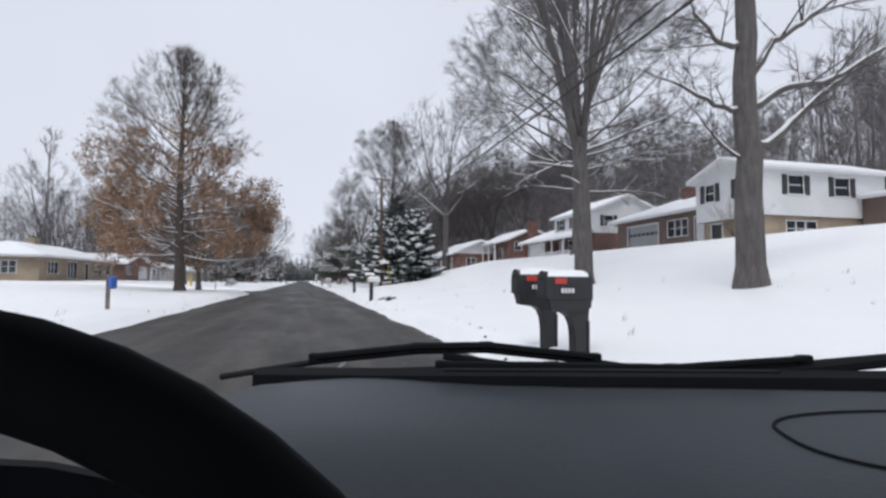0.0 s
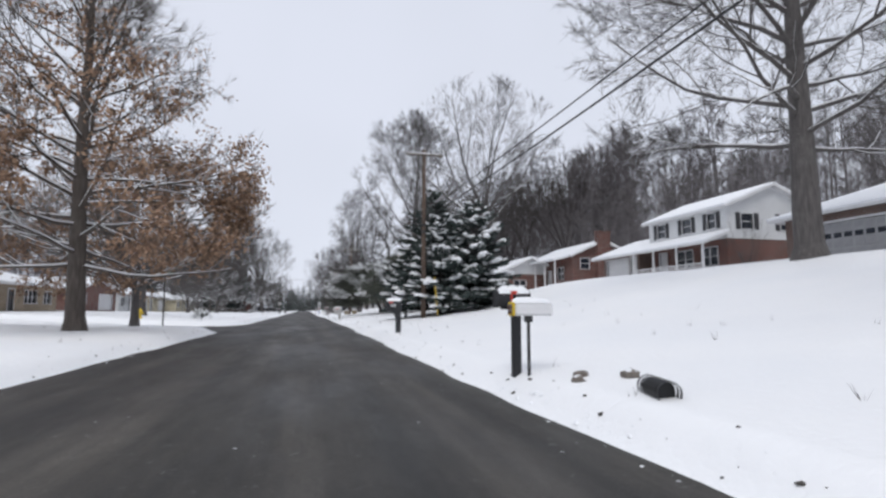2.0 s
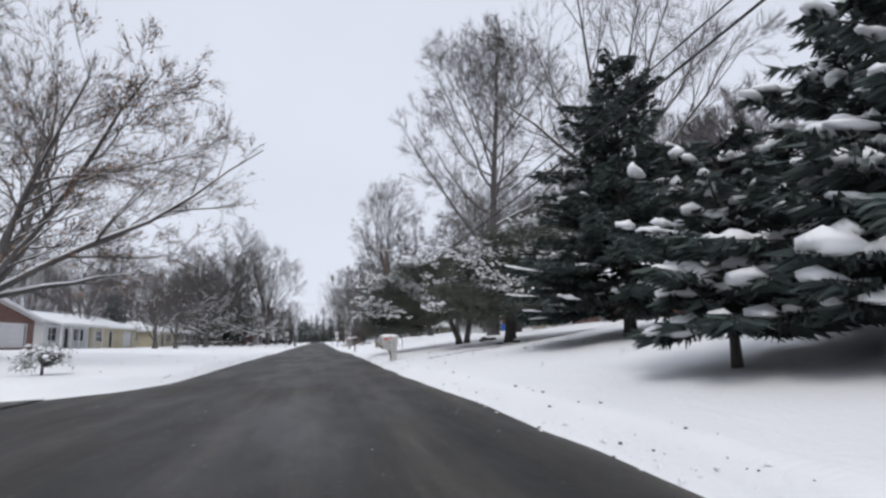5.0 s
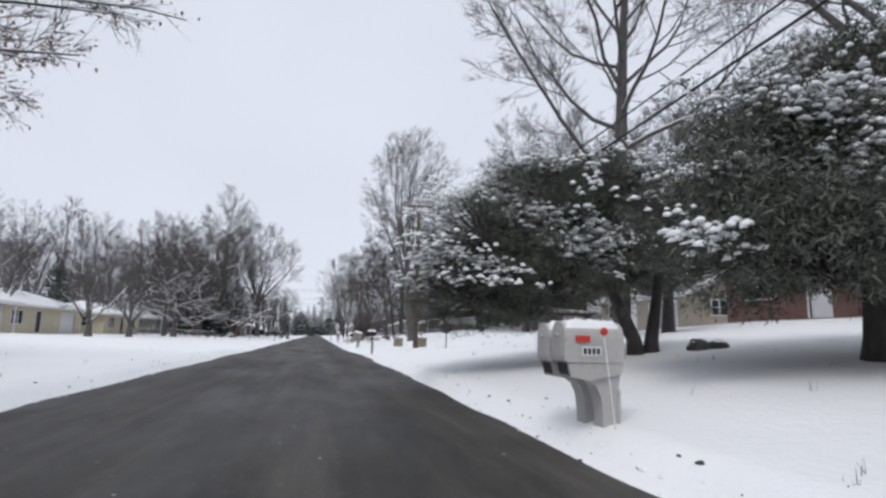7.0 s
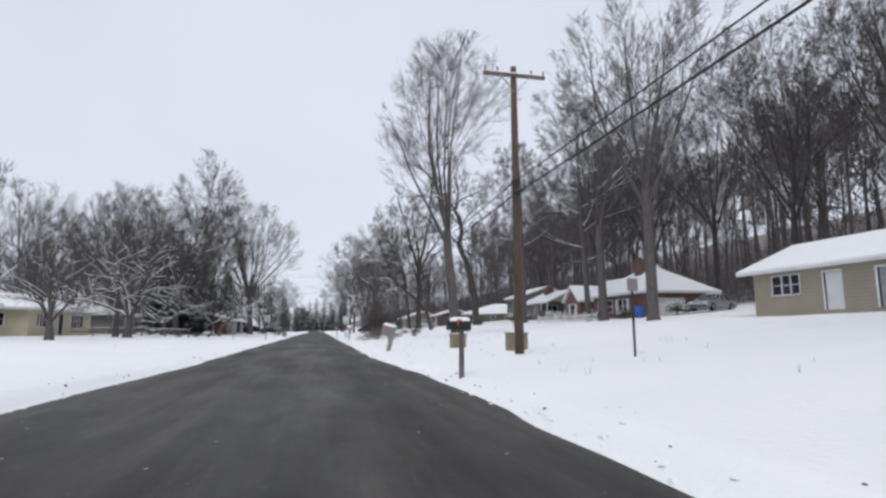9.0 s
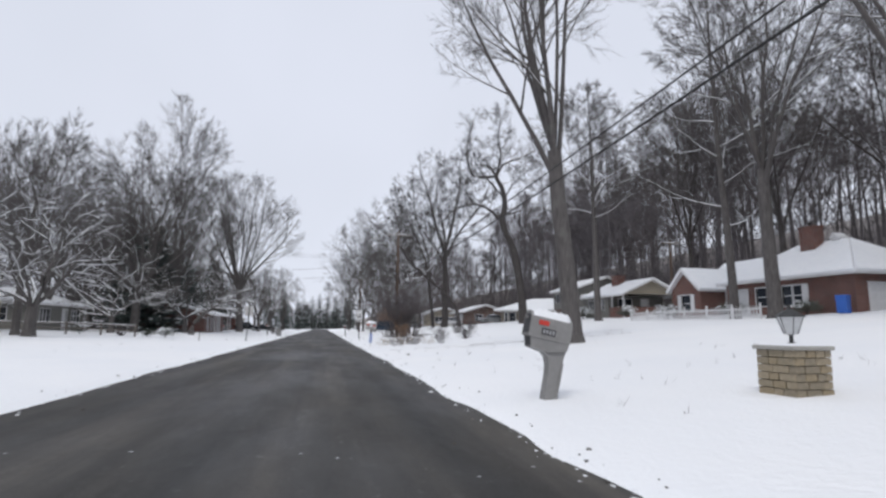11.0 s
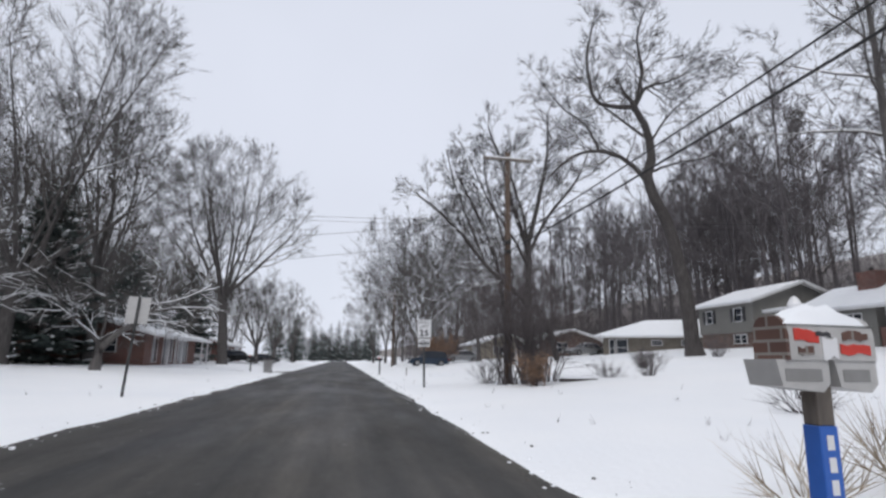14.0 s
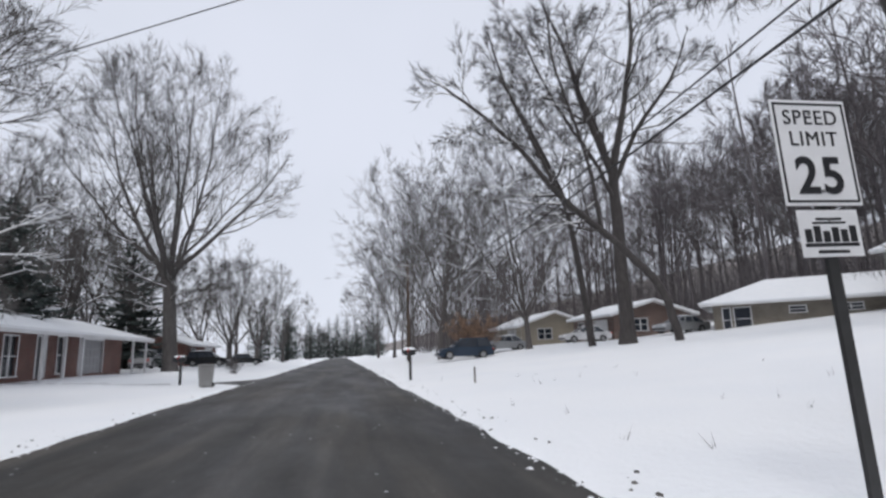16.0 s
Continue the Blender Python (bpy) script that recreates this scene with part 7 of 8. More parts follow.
# stone lamp pillars
def lamp_pillar(x, y, turn, seed):
    ob = thing("lamp_pillar", pose(x, y, gz(x, y) - 0.04, 0, 0, turn), "low sandstone pillar with a black lantern on top", "pillar", "lamp pillars by the driveway")
    rng = random.Random(seed)
    part("core", Geo().box(-0.28, 0.28, -0.28, 0.28, -0.15, 0.66), CONCRETE, ob)
    pool = {}
    for row in range(6):
        z0 = 0.015 + row * 0.108
        for side in range(4):
            u = -0.325
            while u < 0.30:
                w = min(rng.choice((0.16, 0.21, 0.27)), 0.325 - u)
                if 0.325 - u - w < 0.09:
                    w = 0.325 - u
                key = (round(w, 3), rng.randrange(4))
                if key not in pool:
                    pool[key] = Geo().cbox(0.006, w - 0.006, -0.05, 0.0, 0.005, 0.103, 0.009).mesh("stone", STONES[key[1]])
                part("stone", pool[key], None, ob, at=Matrix.Rotation(side * math.pi / 2, 4, "Z") @ Matrix.Translation((u, -0.277 - rng.uniform(0, 0.012), z0)))
                u += w
    part("cap", Geo().cbox(-0.365, 0.365, -0.365, 0.365, 0.66, 0.72, 0.012), CONCRETE, ob)
    part("snow", Geo().dome(-0.345, 0.345, -0.345, 0.345, 0.719, 0.03, seed=seed), SOFT, ob, "thin snow on the cap", smooth=True)
    part("lamp_stem", Geo().lathe([(0.09, 0.72), (0.07, 0.75), (0.03, 0.77), (0.025, 0.86), (0.06, 0.88)], sides=10), DARK_STEEL, ob)
    part("lantern_glass", Geo().lathe([(0.085, 0.885), (0.17, 1.13)], sides=6), FROSTED, ob)
    for k in range(6):
        a = math.pi / 3 * k
        part("lantern_bar", Geo().tube([(0.088 * math.cos(a), 0.088 * math.sin(a), 0.88), (0.174 * math.cos(a), 0.174 * math.sin(a), 1.13)], 0.007, 4), DARK_STEEL, ob)
    part("lantern_roof", Geo().lathe([(0.2, 1.13), (0.205, 1.145), (0.12, 1.2), (0.03, 1.25), (0.015, 1.31)], sides=6), DARK_STEEL, ob)
    return ob


lamp_pillar(6.65, 112.7, 3, 3)
lamp_pillar(7.4, 106.5, 5, 4)

# white picket fence before the brick house, rail fence across the street
ob = thing("picket_fence", pose(25.6, 134, 0), "low white board fence half buried in snow", "fence")
me = Geo().prism([(-0.04, -0.2), (0.04, -0.2), (0.04, 0.68), (0.0, 0.76), (-0.04, 0.68)], 0, -0.01, 0.01).mesh("picket", WHITE)
for k in range(60):
    y = k * 0.24
    part("picket", me, WHITE, ob, at=Matrix.Translation((-0.05, y, gz(25.6, 134 + y))))
for k in range(7):
    y = k * 2.36
    part("post", Geo().cbox(-0.05, 0.05, y - 0.05, y + 0.05, gz(25.6, 134 + y) - 0.2, gz(25.6, 134 + y) + 0.95, 0.01), WHITE, ob)
    if k < 6:
        for z in (0.25, 0.6):
            part("rail", Geo().tube([(0.0, y, gz(25.6, 134 + y) + z), (0.0, y + 2.36, gz(25.6, 136.36 + y) + z)], 0.04, 4), WHITE, ob)
ob = thing("rail_fence", pose(-14.2, 153.0, 0), "low grey rail fence along a snowy lawn", "fence")
for k in range(12):
    x = -k * 2.4
    z = gz(-14.2 + x, 153.0)
    part("post", Geo().cbox(x - 0.06, x + 0.06, -0.06, 0.06, z - 0.2, z + 0.95, 0.012), GREY_WOOD, ob)
    if k < 11:
        z2 = gz(-16.6 + x, 153.0)
        for u in (0.45, 0.82):
            part("rail", Geo().tube([(x, 0, z + u), (x - 2.4, 0, z2 + u)], 0.045, 6), GREY_WOOD, ob)
        part("rail_snow", Geo().tube([(x, 0, z + 0.87), (x - 2.4, 0, z2 + 0.87)], 0.03, 5), SOFT, ob, "snow on the top rail")

# drain pipe and stones at the verge
ob = thing("drain_pipe", pose(3.42, 25.2, gz(3.42, 25.2) - 0.06, 0, 0, -15), "black corrugated drain pipe end in the snow", "pipe")
g = Geo()
for k in range(7):
    g.tube([(0, 0.09 * k, 0.12), (0, 0.09 * k + 0.05, 0.12)], [0.12, 0.12], 16, cap=False).tube([(0, 0.09 * k + 0.05, 0.12), (0, 0.09 * k + 0.09, 0.12)], [0.108, 0.108], 16, cap=False)
part("pipe", g, BLACK_PLASTIC, ob)
# solid black plug; the shade inside the pipe is put in as colour
part("mouth", Geo().tube([(0, 0.12, 0.12), (0, 0.5, 0.12)], 0.1, 16), SIGN_BLACK, ob)


def rock(x, y, r, seed, label, mat=None, snow=True):
    rng = random.Random(seed)
    bm = bmesh.new()
    bmesh.ops.create_icosphere(bm, subdivisions=2, radius=r)
    for v in bm.verts:
        v.co *= 1 + 0.35 * noise.noise(v.co * (1.6 / r) + Vector((seed, 0, 0)))
        v.co.z *= 0.7
    me = bpy.data.meshes.new("stone")
    bm.to_mesh(me)
    bm.free()
    me.materials.append(mat or CONCRETE)
    ob = thing("stone", pose(x, y, gz(x, y) + r * 0.15, 0, 0, rng.uniform(0, 360)), label, "stone", "stones by the verge")
    part("body", me, None, ob)
    if snow:
        part("snow", Geo().dome(-r * 0.6, r * 0.6, -r * 0.6, r * 0.6, r * 0.45, r * 0.3, seed=seed), SOFT, ob, "snow on the stone", smooth=True)


for k, (x, y, r) in enumerate(((3.3, 26.8, 0.09), (3.5, 27.1, 0.1), (3.9, 26.6, 0.12), (9.3, 79.2, 0.3), (9.7, 79.0, 0.24), (9.2, 73.6, 0.2), (8.3, 73.4, 0.18), (3.4, 128.0, 0.07))):
    rock(x, y, r, 20 + k, "dark stone half covered with snow beside the verge", DARK_PAINT if 3 <= k <= 6 else GREY_WOOD)


# shrubs
def shrub(x, y, h, spread, stems, label, mat, seed, leaf=None, name="shrub", spray=3, wander=0.25, kids=(4, 3), order=2):
    L = Limbs(seed, kids=kids, levels=3, lift=0.05, wander=wander, twig=0.004, spray=spray)
    rng = L.rng
    for _ in range(stems):
        a, r = rng.uniform(0, 6.28), rng.uniform(0, 0.25) * spread
        d = unit(math.cos(a) * spread / h * rng.uniform(0.1, 1), math.sin(a) * spread / h * rng.uniform(0.1, 1), 1)
        L.branch((math.cos(a) * r, math.sin(a) * r, -0.1), d, h * rng.uniform(0.55, 1.05), 0.012 + 0.004 * h, order)
    ob = thing(name, pose(x, y, gz(x, y)), label, "shrub", "leafless shrubs" if name == "shrub" else "")
    stuff(part("stem_clump", fast_mesh("stem_clump", *tube_arrays(L.lines), mat), mat, ob))
    stuff(part("twig_spray", fast_mesh("twig_spray", *twig_arrays(L.tips, 0.005), mat), mat, ob))
    if leaf:
        lm, count, zlo, zhi, size = leaf
        rs = np.random.RandomState(seed)
        tips = [t for t in L.tips if zlo < t[0][2] < zhi]
        if tips:
            k = rs.randint(0, len(tips), count)
            c = np.array([tips[i][0] for i in k]) + rs.normal(size=(count, 3)) * 0.12
            stuff(part("dry_foliage", fast_mesh("dry_foliage", *slivers(c, normed(rs.normal(size=(count, 3)) + np.array([0, 0, 0.4])), rs.uniform(0.8, 2.0, count) * size, size * 0.16, seed), lm), lm, ob))
    return ob


for k, (x, y, h, sp, n) in enumerate(((4.3, 138.0, 0.6, 1.1, 30), (5.3, 138.4, 0.75, 1.0, 34), (6.9, 137.6, 0.5, 0.8, 26), (3.7, 139.3, 0.4, 0.8, 26), (4.9, 139.4, 0.6, 0.9, 30), (6.2, 138.6, 0.45, 0.9, 26))):
    shrub(x, y, h, sp, n, "dry leafless shrub and grass standing in snow", STRAW if k > 2 else PALE_TWIG, 200 + k)
for k, (x, y, h, sp) in enumerate(((12.4, 156.2, 1.0, 0.9), (10.9, 156.8, 0.55, 0.8), (15.2, 161.5, 1.0, 0.9), (24.0, 167.5, 1.6, 1.2), (9.6, 142.5, 0.9, 0.8), (-15.5, 153.8, 0.9, 0.8), (8.2, 144, 0.5, 0.8), (-7.5, 197, 1.0, 0.7))):
    shrub(x, y, h, sp, 40, "leafless upright shrub in a snowy lawn", TWIG, 220 + k)
for x, y, h, sp, n, seed in ((6.5, 156.7, 4.4, 1.5, 20, 240), (7.3, 156.4, 4.8, 2.2, 26, 241), (8.3, 156.8, 3.6, 1.9, 20, 246)):
    shrub(x, y, h, sp, n, "tall leafless thicket round a utility pole", TWIG, seed, name="thicket", spray=5, wander=0.34, kids=(6, 5, 4), order=1)
shrub(6.2, 158.3, 0.9, 1.0, 40, "low leafless bush in snow beside a utility pole", TWIG, 247)
shrub(7.0, 155.0, 1.25, 0.5, 26, "low bush with pale rusty dead leaves", TWIG, 242, leaf=(RUST, 1600, 0.1, 1.3, 0.1), name="rusty_bush")
shrub(12.2, 204.5, 4.0, 3.2, 60, "large bush with dull rusty brown leaves behind a car", TWIG, 243, leaf=(RUST, 6000, 0.3, 4.0, 0.16), name="rusty_bush")
shrub(29.2, 51.5, 3.2, 1.4, 20, "small leafless tree against a white house", BARK, 244, name="shrub")
shrub(24.6, 29.0, 2.6, 2.2, 30, "leafless spreading bush before a white house", BARK_OAK, 245, name="shrub")
for k, (x, y, r) in enumerate(((-12.2, 153.7, 0.5), (-13.6, 153.9, 0.4), (-7.8, 66.6, 0.5), (-18.5, 154.2, 0.5))):
    yew(x, y, [(0, 0, r * 0.75, r, r, r * 0.75)], [(0, 0, 0.03, r)], 260 + k, "small rounded evergreen bush dusted with snow", count=420, name="bush")
for k, (x, y, r) in enumerate(((30.6, 167.0, 1.0), (30.2, 169.5, 0.9), (28.0, 146.6, 0.8), (28.2, 139.5, 0.7), (27.9, 133.0, 0.6), (30.4, 128.6, 0.85), (31.6, 159.0, 0.8))):
    yew(x, y, [(0, 0, r * 0.7, r * 1.15, r * 1.2, r * 0.75)], [(0, 0, 0.05, r)], 270 + k, "rounded evergreen bush heaped with snow by a house", count=520, name="bush")
ob = thing("log", pose(9.2, 155.9, gz(9.2, 155.9) + 0.02, 0, 0, 97), "dark landscape timber lying in the snow", "log")
part("timber", Geo().cbox(-0.05, 0.05, -0.85, 0.85, -0.06, 0.07, 0.02), BARK_DARK, ob)

# bins
for x, y, hh, mat, lab in ((28.2, 130.9, 1.05, BLUE, "blue wheeled bin beside a brick garage"), (-5.4, 179.2, 0.95, GREY_PLASTIC, "grey wheeled bin standing by the street")):
    ob = thing("wheeled_bin", pose(x, y, gz(x, y), 0, 0, 20), lab, "bin", "wheeled bins")
    part("body", Geo().prism([(-0.22, 0.03), (0.22, 0.03), (0.29, hh - 0.1), (-0.29, hh - 0.1)], 1, -0.26, 0.26), mat, ob)
    part("lid", Geo().cbox(-0.31, 0.31, -0.29, 0.29, hh - 0.1, hh - 0.02, 0.02), mat, ob)
    for s in (-1, 1):
        part("wheel", Geo().tube([(0.22, s * 0.2, 0.1), (0.22, s * 0.26, 0.1)], 0.1, 10), RUBBER, ob)


def car(x, y, turn, paint, label, suv=False, snow=True):
    """A parked car; it points along its local x."""
    ob = thing("car", pose(x, y, gz(x, y) + 0.02, 0, 0, turn), label, "car", "parked cars")
    r, t = (0.35, 1.68) if suv else (0.32, 1.45)
    deck = 0.98 if suv else 0.9
    side = [(-2.2, 0.35), (-2.25, 0.6), (-2.15, deck), (1.0, deck + 0.02), (1.9, deck - 0.12), (2.2, deck - 0.3), (2.25, 0.4), (2.1, 0.24), (-2.05, 0.24)]
    g = Geo()
    n = len(side)
    rings = []
    for yy, k in ((-0.9, 0.94), (-0.82, 1.0), (0.82, 1.0), (0.9, 0.94)):
        rings.append([len(g.v) + i for i in range(n)])
        g.v += [(a * (0.985 if abs(yy) > 0.85 else 1), yy, 0.55 + (z - 0.55) * k) for a, z in side]
    for p, q in zip(rings, rings[1:]):
        for i in range(n):
            j = (i + 1) % n
            g.f.append((p[i], p[j], q[j], q[i]))
    g.f += [tuple(rings[0]), tuple(reversed(rings[-1]))]
    part("body", g, paint, ob, smooth=False)
    back = -2.05 if suv else -1.7
    lo = [(back, deck), (1.05, deck)]
    hi = [(back + (0.25 if suv else 0.65), t - 0.06), (0.3, t - 0.06)]
    g = Geo()
    a = [(lo[0][0], s * 0.8, deck - 0.01) for s in (-1, 1)] + [(lo[1][0], s * 0.8, deck - 0.01) for s in (1, -1)]
    b = [(hi[0][0], s * 0.62, t - 0.06) for s in (-1, 1)] + [(hi[1][0], s * 0.62, t - 0.06) for s in (1, -1)]
    k = len(g.v)
    g.v += a + b
    for i in range(4):
        j = (i + 1) % 4
        g.f.append((k + i, k + j, k + 4 + j, k + 4 + i))
    part("window", g, GLASS, ob)
    rf = part("roof", Geo().cbox(hi[0][0] - 0.04, hi[1][0] + 0.05, -0.64, 0.64, t - 0.07, t, 0.03), paint, ob)
    for u in (0.0, 0.36, 0.72, 1.0):
        for s in (-1, 1):
            p0 = Vector((lo[0][0] + (lo[1][0] - lo[0][0]) * u, s * 0.81, deck))
            p1 = Vector((hi[0][0] + (hi[1][0] - hi[0][0]) * u, s * 0.63, t - 0.05))
            part("pillar", Geo().tube([p0, p1], 0.035, 5), paint, ob)
    for wx in (-1.35, 1.38):
        for s in (-1, 1):
            w = part("tyre", Geo().tube([(wx, s * 0.72, r), (wx, s * 0.93, r)], r, 18), RUBBER, ob)
            part("rim", Geo().tube([(wx, s * 0.9, r), (wx, s * 0.94, r)], r * 0.62, 12), STEEL, w)
    for s in (-1, 1):
        part("headlight", Geo().cbox(2.12, 2.24, s * 0.68 - 0.16, s * 0.68 + 0.16, 0.58, 0.7, 0.02), SIGN_WHITE, ob)
        part("tail_light", Geo().cbox(-2.27, -2.14, s * 0.72 - 0.1, s * 0.72 + 0.1, 0.66, 0.86, 0.02), RED, ob)
        part("mirror", Geo().cbox(0.72, 0.86, s * 0.98 - 0.08, s * 0.98 + 0.08, deck + 0.02, deck + 0.14, 0.02), paint, ob)
    part("bumper", Geo().cbox(2.15, 2.32, -0.8, 0.8, 0.3, 0.48, 0.04), DARK_PAINT, ob)
    part("bumper", Geo().cbox(-2.33, -2.15, -0.8, 0.8, 0.32, 0.5, 0.04), DARK_PAINT, ob)
    if snow:
        part("snow", Geo().dome(hi[0][0], hi[1][0], -0.6, 0.6, t - 0.004, 0.07, seed=int(y)), SOFT, ob, "snow on the roof", smooth=True)
    return ob


WHITE_CAR = plain("white_car_paint", (0.62, 0.62, 0.63), 0.25)
BLUE_CAR = plain("dark_blue_car_paint", (0.02, 0.035, 0.06), 0.25)
SILVER_CAR = plain("silver_car_paint", (0.35, 0.36, 0.37), 0.3, 0.5)
BLACK_CAR = plain("black_car_paint", (0.015, 0.016, 0.018), 0.25)
car(9.9, 198.5, 180, BLUE_CAR, "dark blue sport utility car parked in a driveway", True, False)
car(22.3, 202.5, 175, WHITE_CAR, "white car parked before a house")
car(28.5, 197.0, 185, SILVER_CAR, "silver car parked beside a tan house")
car(15.5, 206.0, 180, SILVER_CAR, "pale car with snow parked behind trees")
car(33.2, 127.6, 200, SILVER_CAR, "silver car parked beside a brick garage", False)
car(-17.8, 211.0, 92, WHITE_CAR, "white pickup-sized car parked by a carport", True)
car(-14.5, 220.5, 0, BLACK_CAR, "dark car with snow parked beyond a bare tree", True)
car(-12.0, 229.0, 10, BLACK_CAR, "dark car with snow parked in a far driveway")

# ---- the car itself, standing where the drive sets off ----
# the camera's starting pose, from which wipers and steering wheel are laid out
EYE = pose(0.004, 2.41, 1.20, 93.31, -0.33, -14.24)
DASH = plain("dashboard_vinyl", (0.02, 0.026, 0.036), 0.5, amount=0.12, s1=3, s2=60, bump=0.12)
DASH_DARK = plain("black_trim", (0.009, 0.01, 0.012), 0.85, amount=0.2, s2=40)
for _m in (DASH_DARK, RUBBER):
    _m.node_tree.nodes["Principled BSDF"].inputs["Specular IOR Level"].default_value = 0.12
CAR_GREY = plain("grey_car_paint", (0.1, 0.1, 0.11), 0.3, 0.3)


def driving_car():
    # local frame: y ahead, x right, origin on the road below the eye
    base = pose(0.004, 2.41, 0.0, 0, 0, -14.24)
    ob = thing("car", base, "dark car with black dashboard, steering wheel and wet wipers", "car")
    # lower body with bonnet, open above the seats
    n = 13
    for name, lo, hi in (("bonnet", 1.62, 2.9), ("tail", -2.0, -1.0)):
        g = Geo()
        rows = []
        for j in range(7):
            y = lo + (hi - lo) * j / 6
            e = abs(j / 6 - (0 if lo > 0 else 1))
            top = 0.86 - 0.16 * e ** 2
            row = []
            for i in range(n):
                u = i / (n - 1) * 2 - 1
                x = 0.36 + 0.86 * u * (1 - 0.08 * e ** 3)
                row.append((x, y, top - 0.1 * abs(u) ** 4))
            rows.append(row)
        k = len(g.v)
        for row in rows:
            g.v += row
        for j in range(6):
            for i in range(n - 1):
                a = k + j * n + i
                g.f.append((a, a + 1, a + n + 1, a + n))
        part(name, g, CAR_GREY, ob, smooth=True)
    for s, x in ((-1, -0.5), (1, 1.22)):
        part("side_panel", Geo().cbox(x - 0.04, x + 0.04, -2.0, 2.85, 0.25, 0.78, 0.03), CAR_GREY, ob)
    part("bumper", Geo().cbox(-0.48, 1.2, 2.8, 2.98, 0.25, 0.62, 0.06), DASH_DARK, ob)
    part("bumper", Geo().cbox(-0.48, 1.2, -2.12, -1.95, 0.25, 0.75, 0.06), DASH_DARK, ob)
    part("floor_pan", Geo().box(-0.46, 1.18, -1.95, 2.8, 0.2, 0.26), DASH_DARK, ob)
    for wx in (-0.46, 1.18):
        for wy in (-1.35, 2.1):
            w = part("tyre", Geo().tube([(wx - 0.1, wy, 0.315), (wx + 0.1, wy, 0.315)], 0.315, 20), RUBBER, ob)
            part("rim", Geo().tube([(wx - 0.105, wy, 0.315), (wx + 0.105, wy, 0.315)], 0.2, 14), STEEL, w)
    # roof out of view, held by rear pillars, added to shade dashboard and wheel
    part("roof", Geo().cbox(-0.46, 1.18, -1.5, 0.4, 1.47, 1.53, 0.025), CAR_GREY, ob)
    for x in (-0.47, 1.19):
        for y0, y1 in ((-0.35, -0.42), (-1.7, -1.4)):
            part("pillar", Geo().tube([(x, y0, 0.76), (x, y1, 1.49)], 0.05, 8), CAR_GREY, ob)
    part("rear_panel", Geo().cbox(-0.44, 1.16, -1.62, -1.55, 0.7, 1.0, 0.02), DASH_DARK, ob)
    # dashboard: a broad rounded shelf that falls towards the seats
    g = Geo()
    prof = [(0.42, 0.60), (0.46, 0.78), (0.52, 0.868), (0.60, 0.912), (0.72, 0.94), (0.86, 0.955), (1.02, 0.962), (1.16, 0.962), (1.26, 0.95), (1.29, 0.90)]
    xs = [-0.42 + 1.56 * i / 40 for i in range(41)]
    first = len(g.v)
    for x in xs:
        hump = 0.02 * math.exp(-((x + 0.2) / 0.22) ** 2)
        nook = float(smooth(0.34, 0.2, x) if x > 0.2 else 1.0)
        for k, (y, z) in enumerate(prof):
            y += 0.17 * nook * (1.0, 1.0, 0.9, 0.72, 0.4, 0.1)[min(k, 5)]
            g.v.append((x, y + 0.05 * math.cos((x - 0.36) * 1.9), z + hump * min(1, (z - 0.6) / 0.3)))
    m = len(prof)
    for i in range(40):
        for j in range(m - 1):
            a = first + i * m + j
            g.f.append((a, a + m, a + m + 1, a + 1))
    part("dashboard", g, DASH, ob, smooth=True)
    # air-bag lid outline
    ring = []
    for i in range(41):
        a = math.pi * (0.5 + i / 40)
        x = 1.1 + 0.55 * math.copysign(abs(math.cos(a)) ** 0.7, math.cos(a))
        y = 0.84 + 0.17 * math.copysign(abs(math.sin(a)) ** 0.8, math.sin(a))
        z = float(np.interp(y, [q[0] for q in prof], [q[1] for q in prof]))
        ring.append((x, y + 0.05 * math.cos((x - 0.36) * 1.9), z + 0.001))
    part("airbag_lid", Geo().tube(ring, 0.0035, 5), DASH_DARK, ob, "curved seam of the air-bag lid")
    part("instrument_panel", Geo().cbox(-0.42, 0.2, 0.3, 0.47, 0.55, 0.86, 0.05), DASH_DARK, ob)
    part("demister_vent", Geo().cbox(0.0, 0.75, 1.22, 1.25, 0.999, 1.004, 0.002), DASH_DARK, ob)
    # cowl under the windscreen
    part("cowl", Geo().prism([(1.31, 0.86), (1.31, 0.975), (1.36, 0.985), (1.5, 0.955), (1.66, 0.87), (1.66, 0.8)], 0, -0.45, 1.17), DASH_DARK, ob)
    return ob


HOST = driving_car()
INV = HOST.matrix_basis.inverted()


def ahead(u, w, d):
    """A point d metres before the camera's starting pose, u and w metres aside and up for each metre, in the car's own
    axes.
    """
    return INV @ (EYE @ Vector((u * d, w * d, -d)))


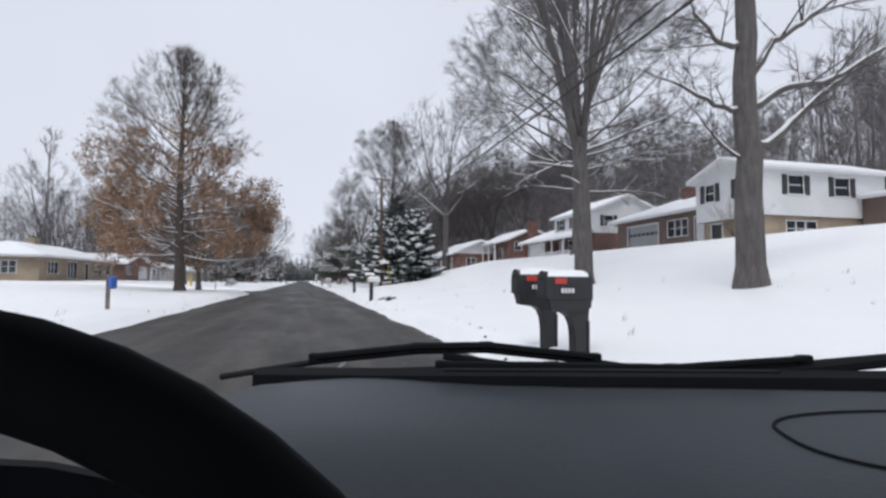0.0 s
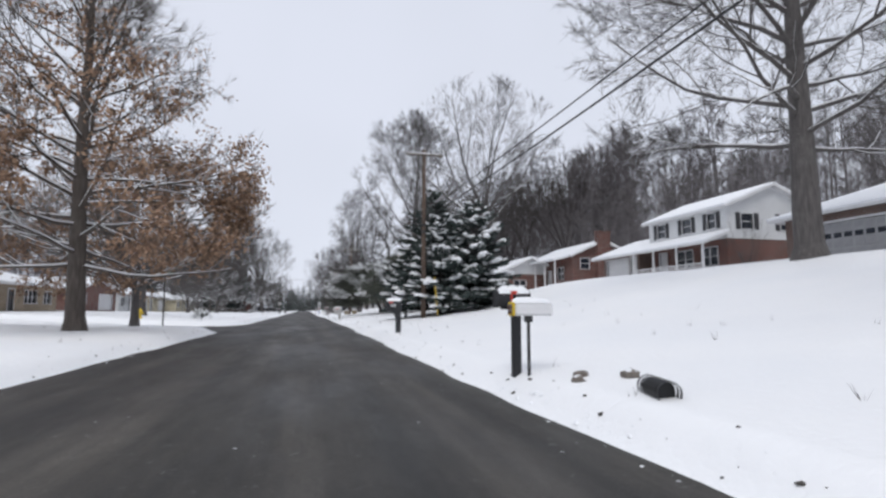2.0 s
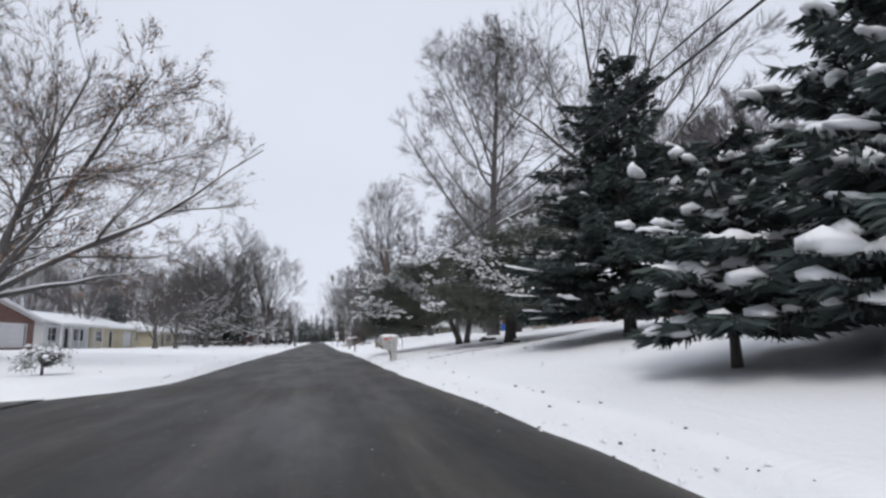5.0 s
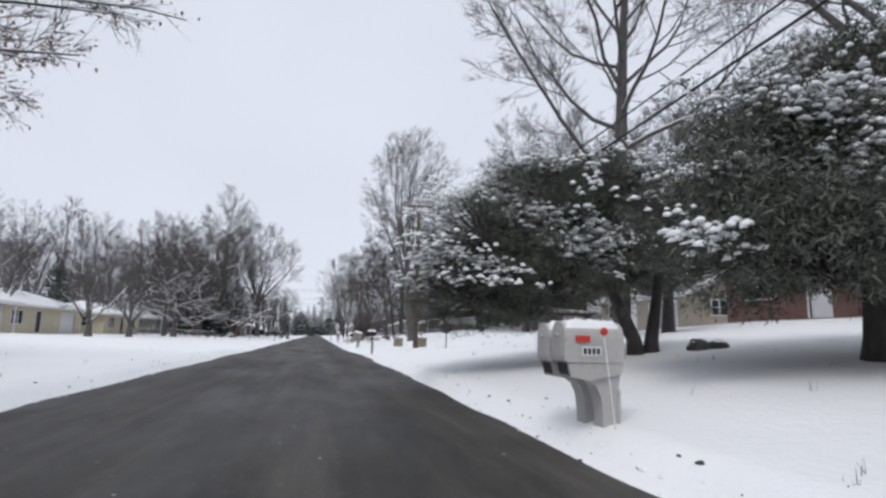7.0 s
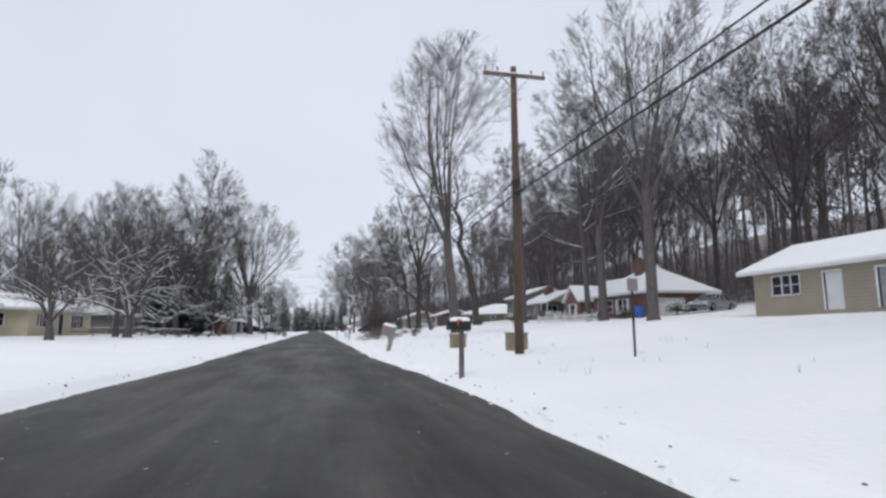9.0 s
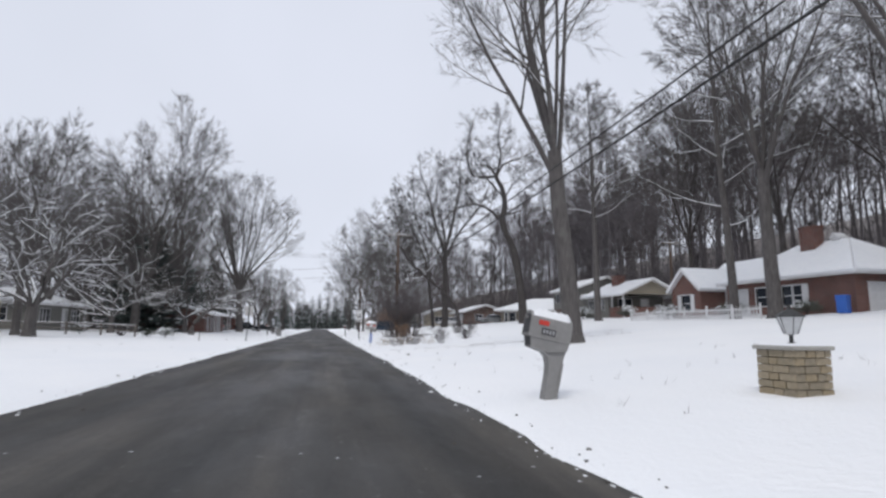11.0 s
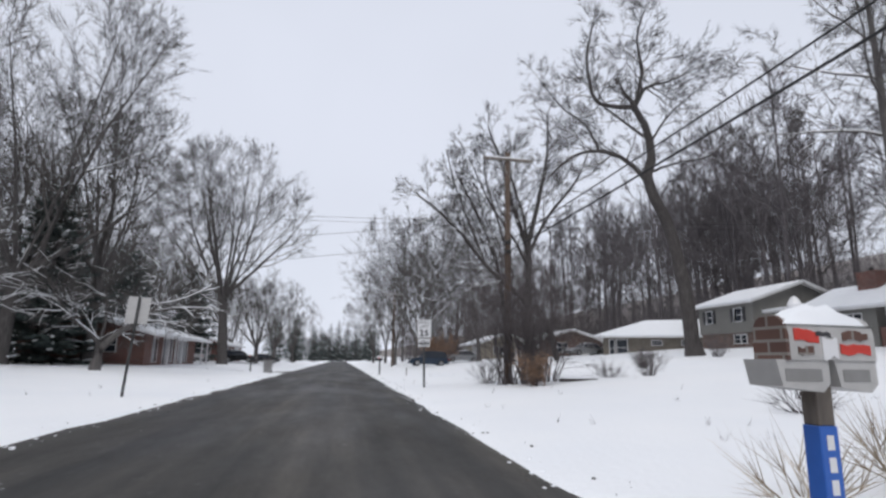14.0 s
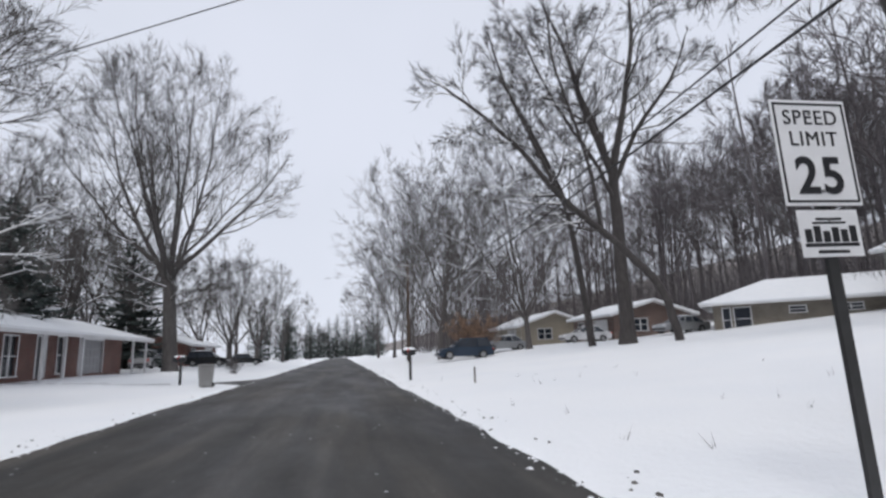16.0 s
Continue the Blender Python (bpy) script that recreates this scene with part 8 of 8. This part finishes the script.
def wiper(line, arm, d):
    blade = [ahead(u, w, d) for u, w in line]
    b = part("wiper", Geo().tube(blade, 0.008, 8), RUBBER, HOST, "black wiper blade wet with melted snow", smooth=True)
    part("wiper_frame", Geo().tube([p + Vector((0, -0.01, 0.014)) for p in blade[1:-1]], 0.009, 6), DASH_DARK, b)
    part("wiper_arm", Geo().tube([ahead(u, w, d - 0.01) for u, w in arm], [0.009, 0.012, 0.016], 6), DASH_DARK, b)
    for i in range(1, len(blade) - 1):
        part("wiper_joint", Geo().cbox(-0.02, 0.02, -0.012, 0.012, -0.006, 0.022, 0.004).move(Matrix.Translation(blade[i])), DASH_DARK, b)


wiper([(-0.407, -0.234), (-0.231, -0.206), (-0.045, -0.187), (0.079, -0.185), (0.275, -0.206), (0.42, -0.228)],
      [(0.0, -0.195), (0.2, -0.226), (0.42, -0.24)], 1.42)
wiper([(-0.2, -0.226), (0.0, -0.22), (0.2, -0.222), (0.42, -0.226), (0.66, -0.21), (0.95, -0.185)],
      [(0.42, -0.232), (0.62, -0.226), (0.82, -0.205)], 1.38)

# steering wheel, square to the camera's starting pose
turn = INV @ EYE @ Matrix.Translation((-0.171, -0.212, -0.156))
rim = [Vector((0.184 * math.cos(2 * math.pi * k / 48), 0.184 * math.sin(2 * math.pi * k / 48), 0)) for k in range(49)]
wheel = part("steering_wheel", Geo().tube([turn @ p for p in rim], 0.016, 12, cap=False), DASH_DARK, HOST, "black moulded steering wheel", smooth=True)
part("hub", Geo().lathe([(0.0, -0.05), (0.075, -0.045), (0.085, -0.02), (0.06, 0.0), (0.0, 0.006)], sides=20).move(turn), DASH_DARK, wheel, smooth=True)
for a in (200, 340, 270):
    c, s = math.cos(radians(a)), math.sin(radians(a))
    part("spoke", Geo().tube([turn @ Vector((0.06 * c, 0.06 * s, -0.02)), turn @ Vector((0.18 * c, 0.18 * s, 0))], [0.026, 0.018], 8), DASH_DARK, wheel)
# black disc close behind the rim, added to fill the wheel's inside dark
part("instrument_hood", Geo().tube([turn @ Vector((-0.02, -0.025, -0.016)), turn @ Vector((-0.05, -0.06, -0.045))], [0.172, 0.2], 40), DASH_DARK, HOST)
part("steering_column", Geo().tube([turn @ Vector((0, 0, -0.03)), turn @ Vector((0, 0.0, -0.28))], 0.045, 12), DASH_DARK, HOST)
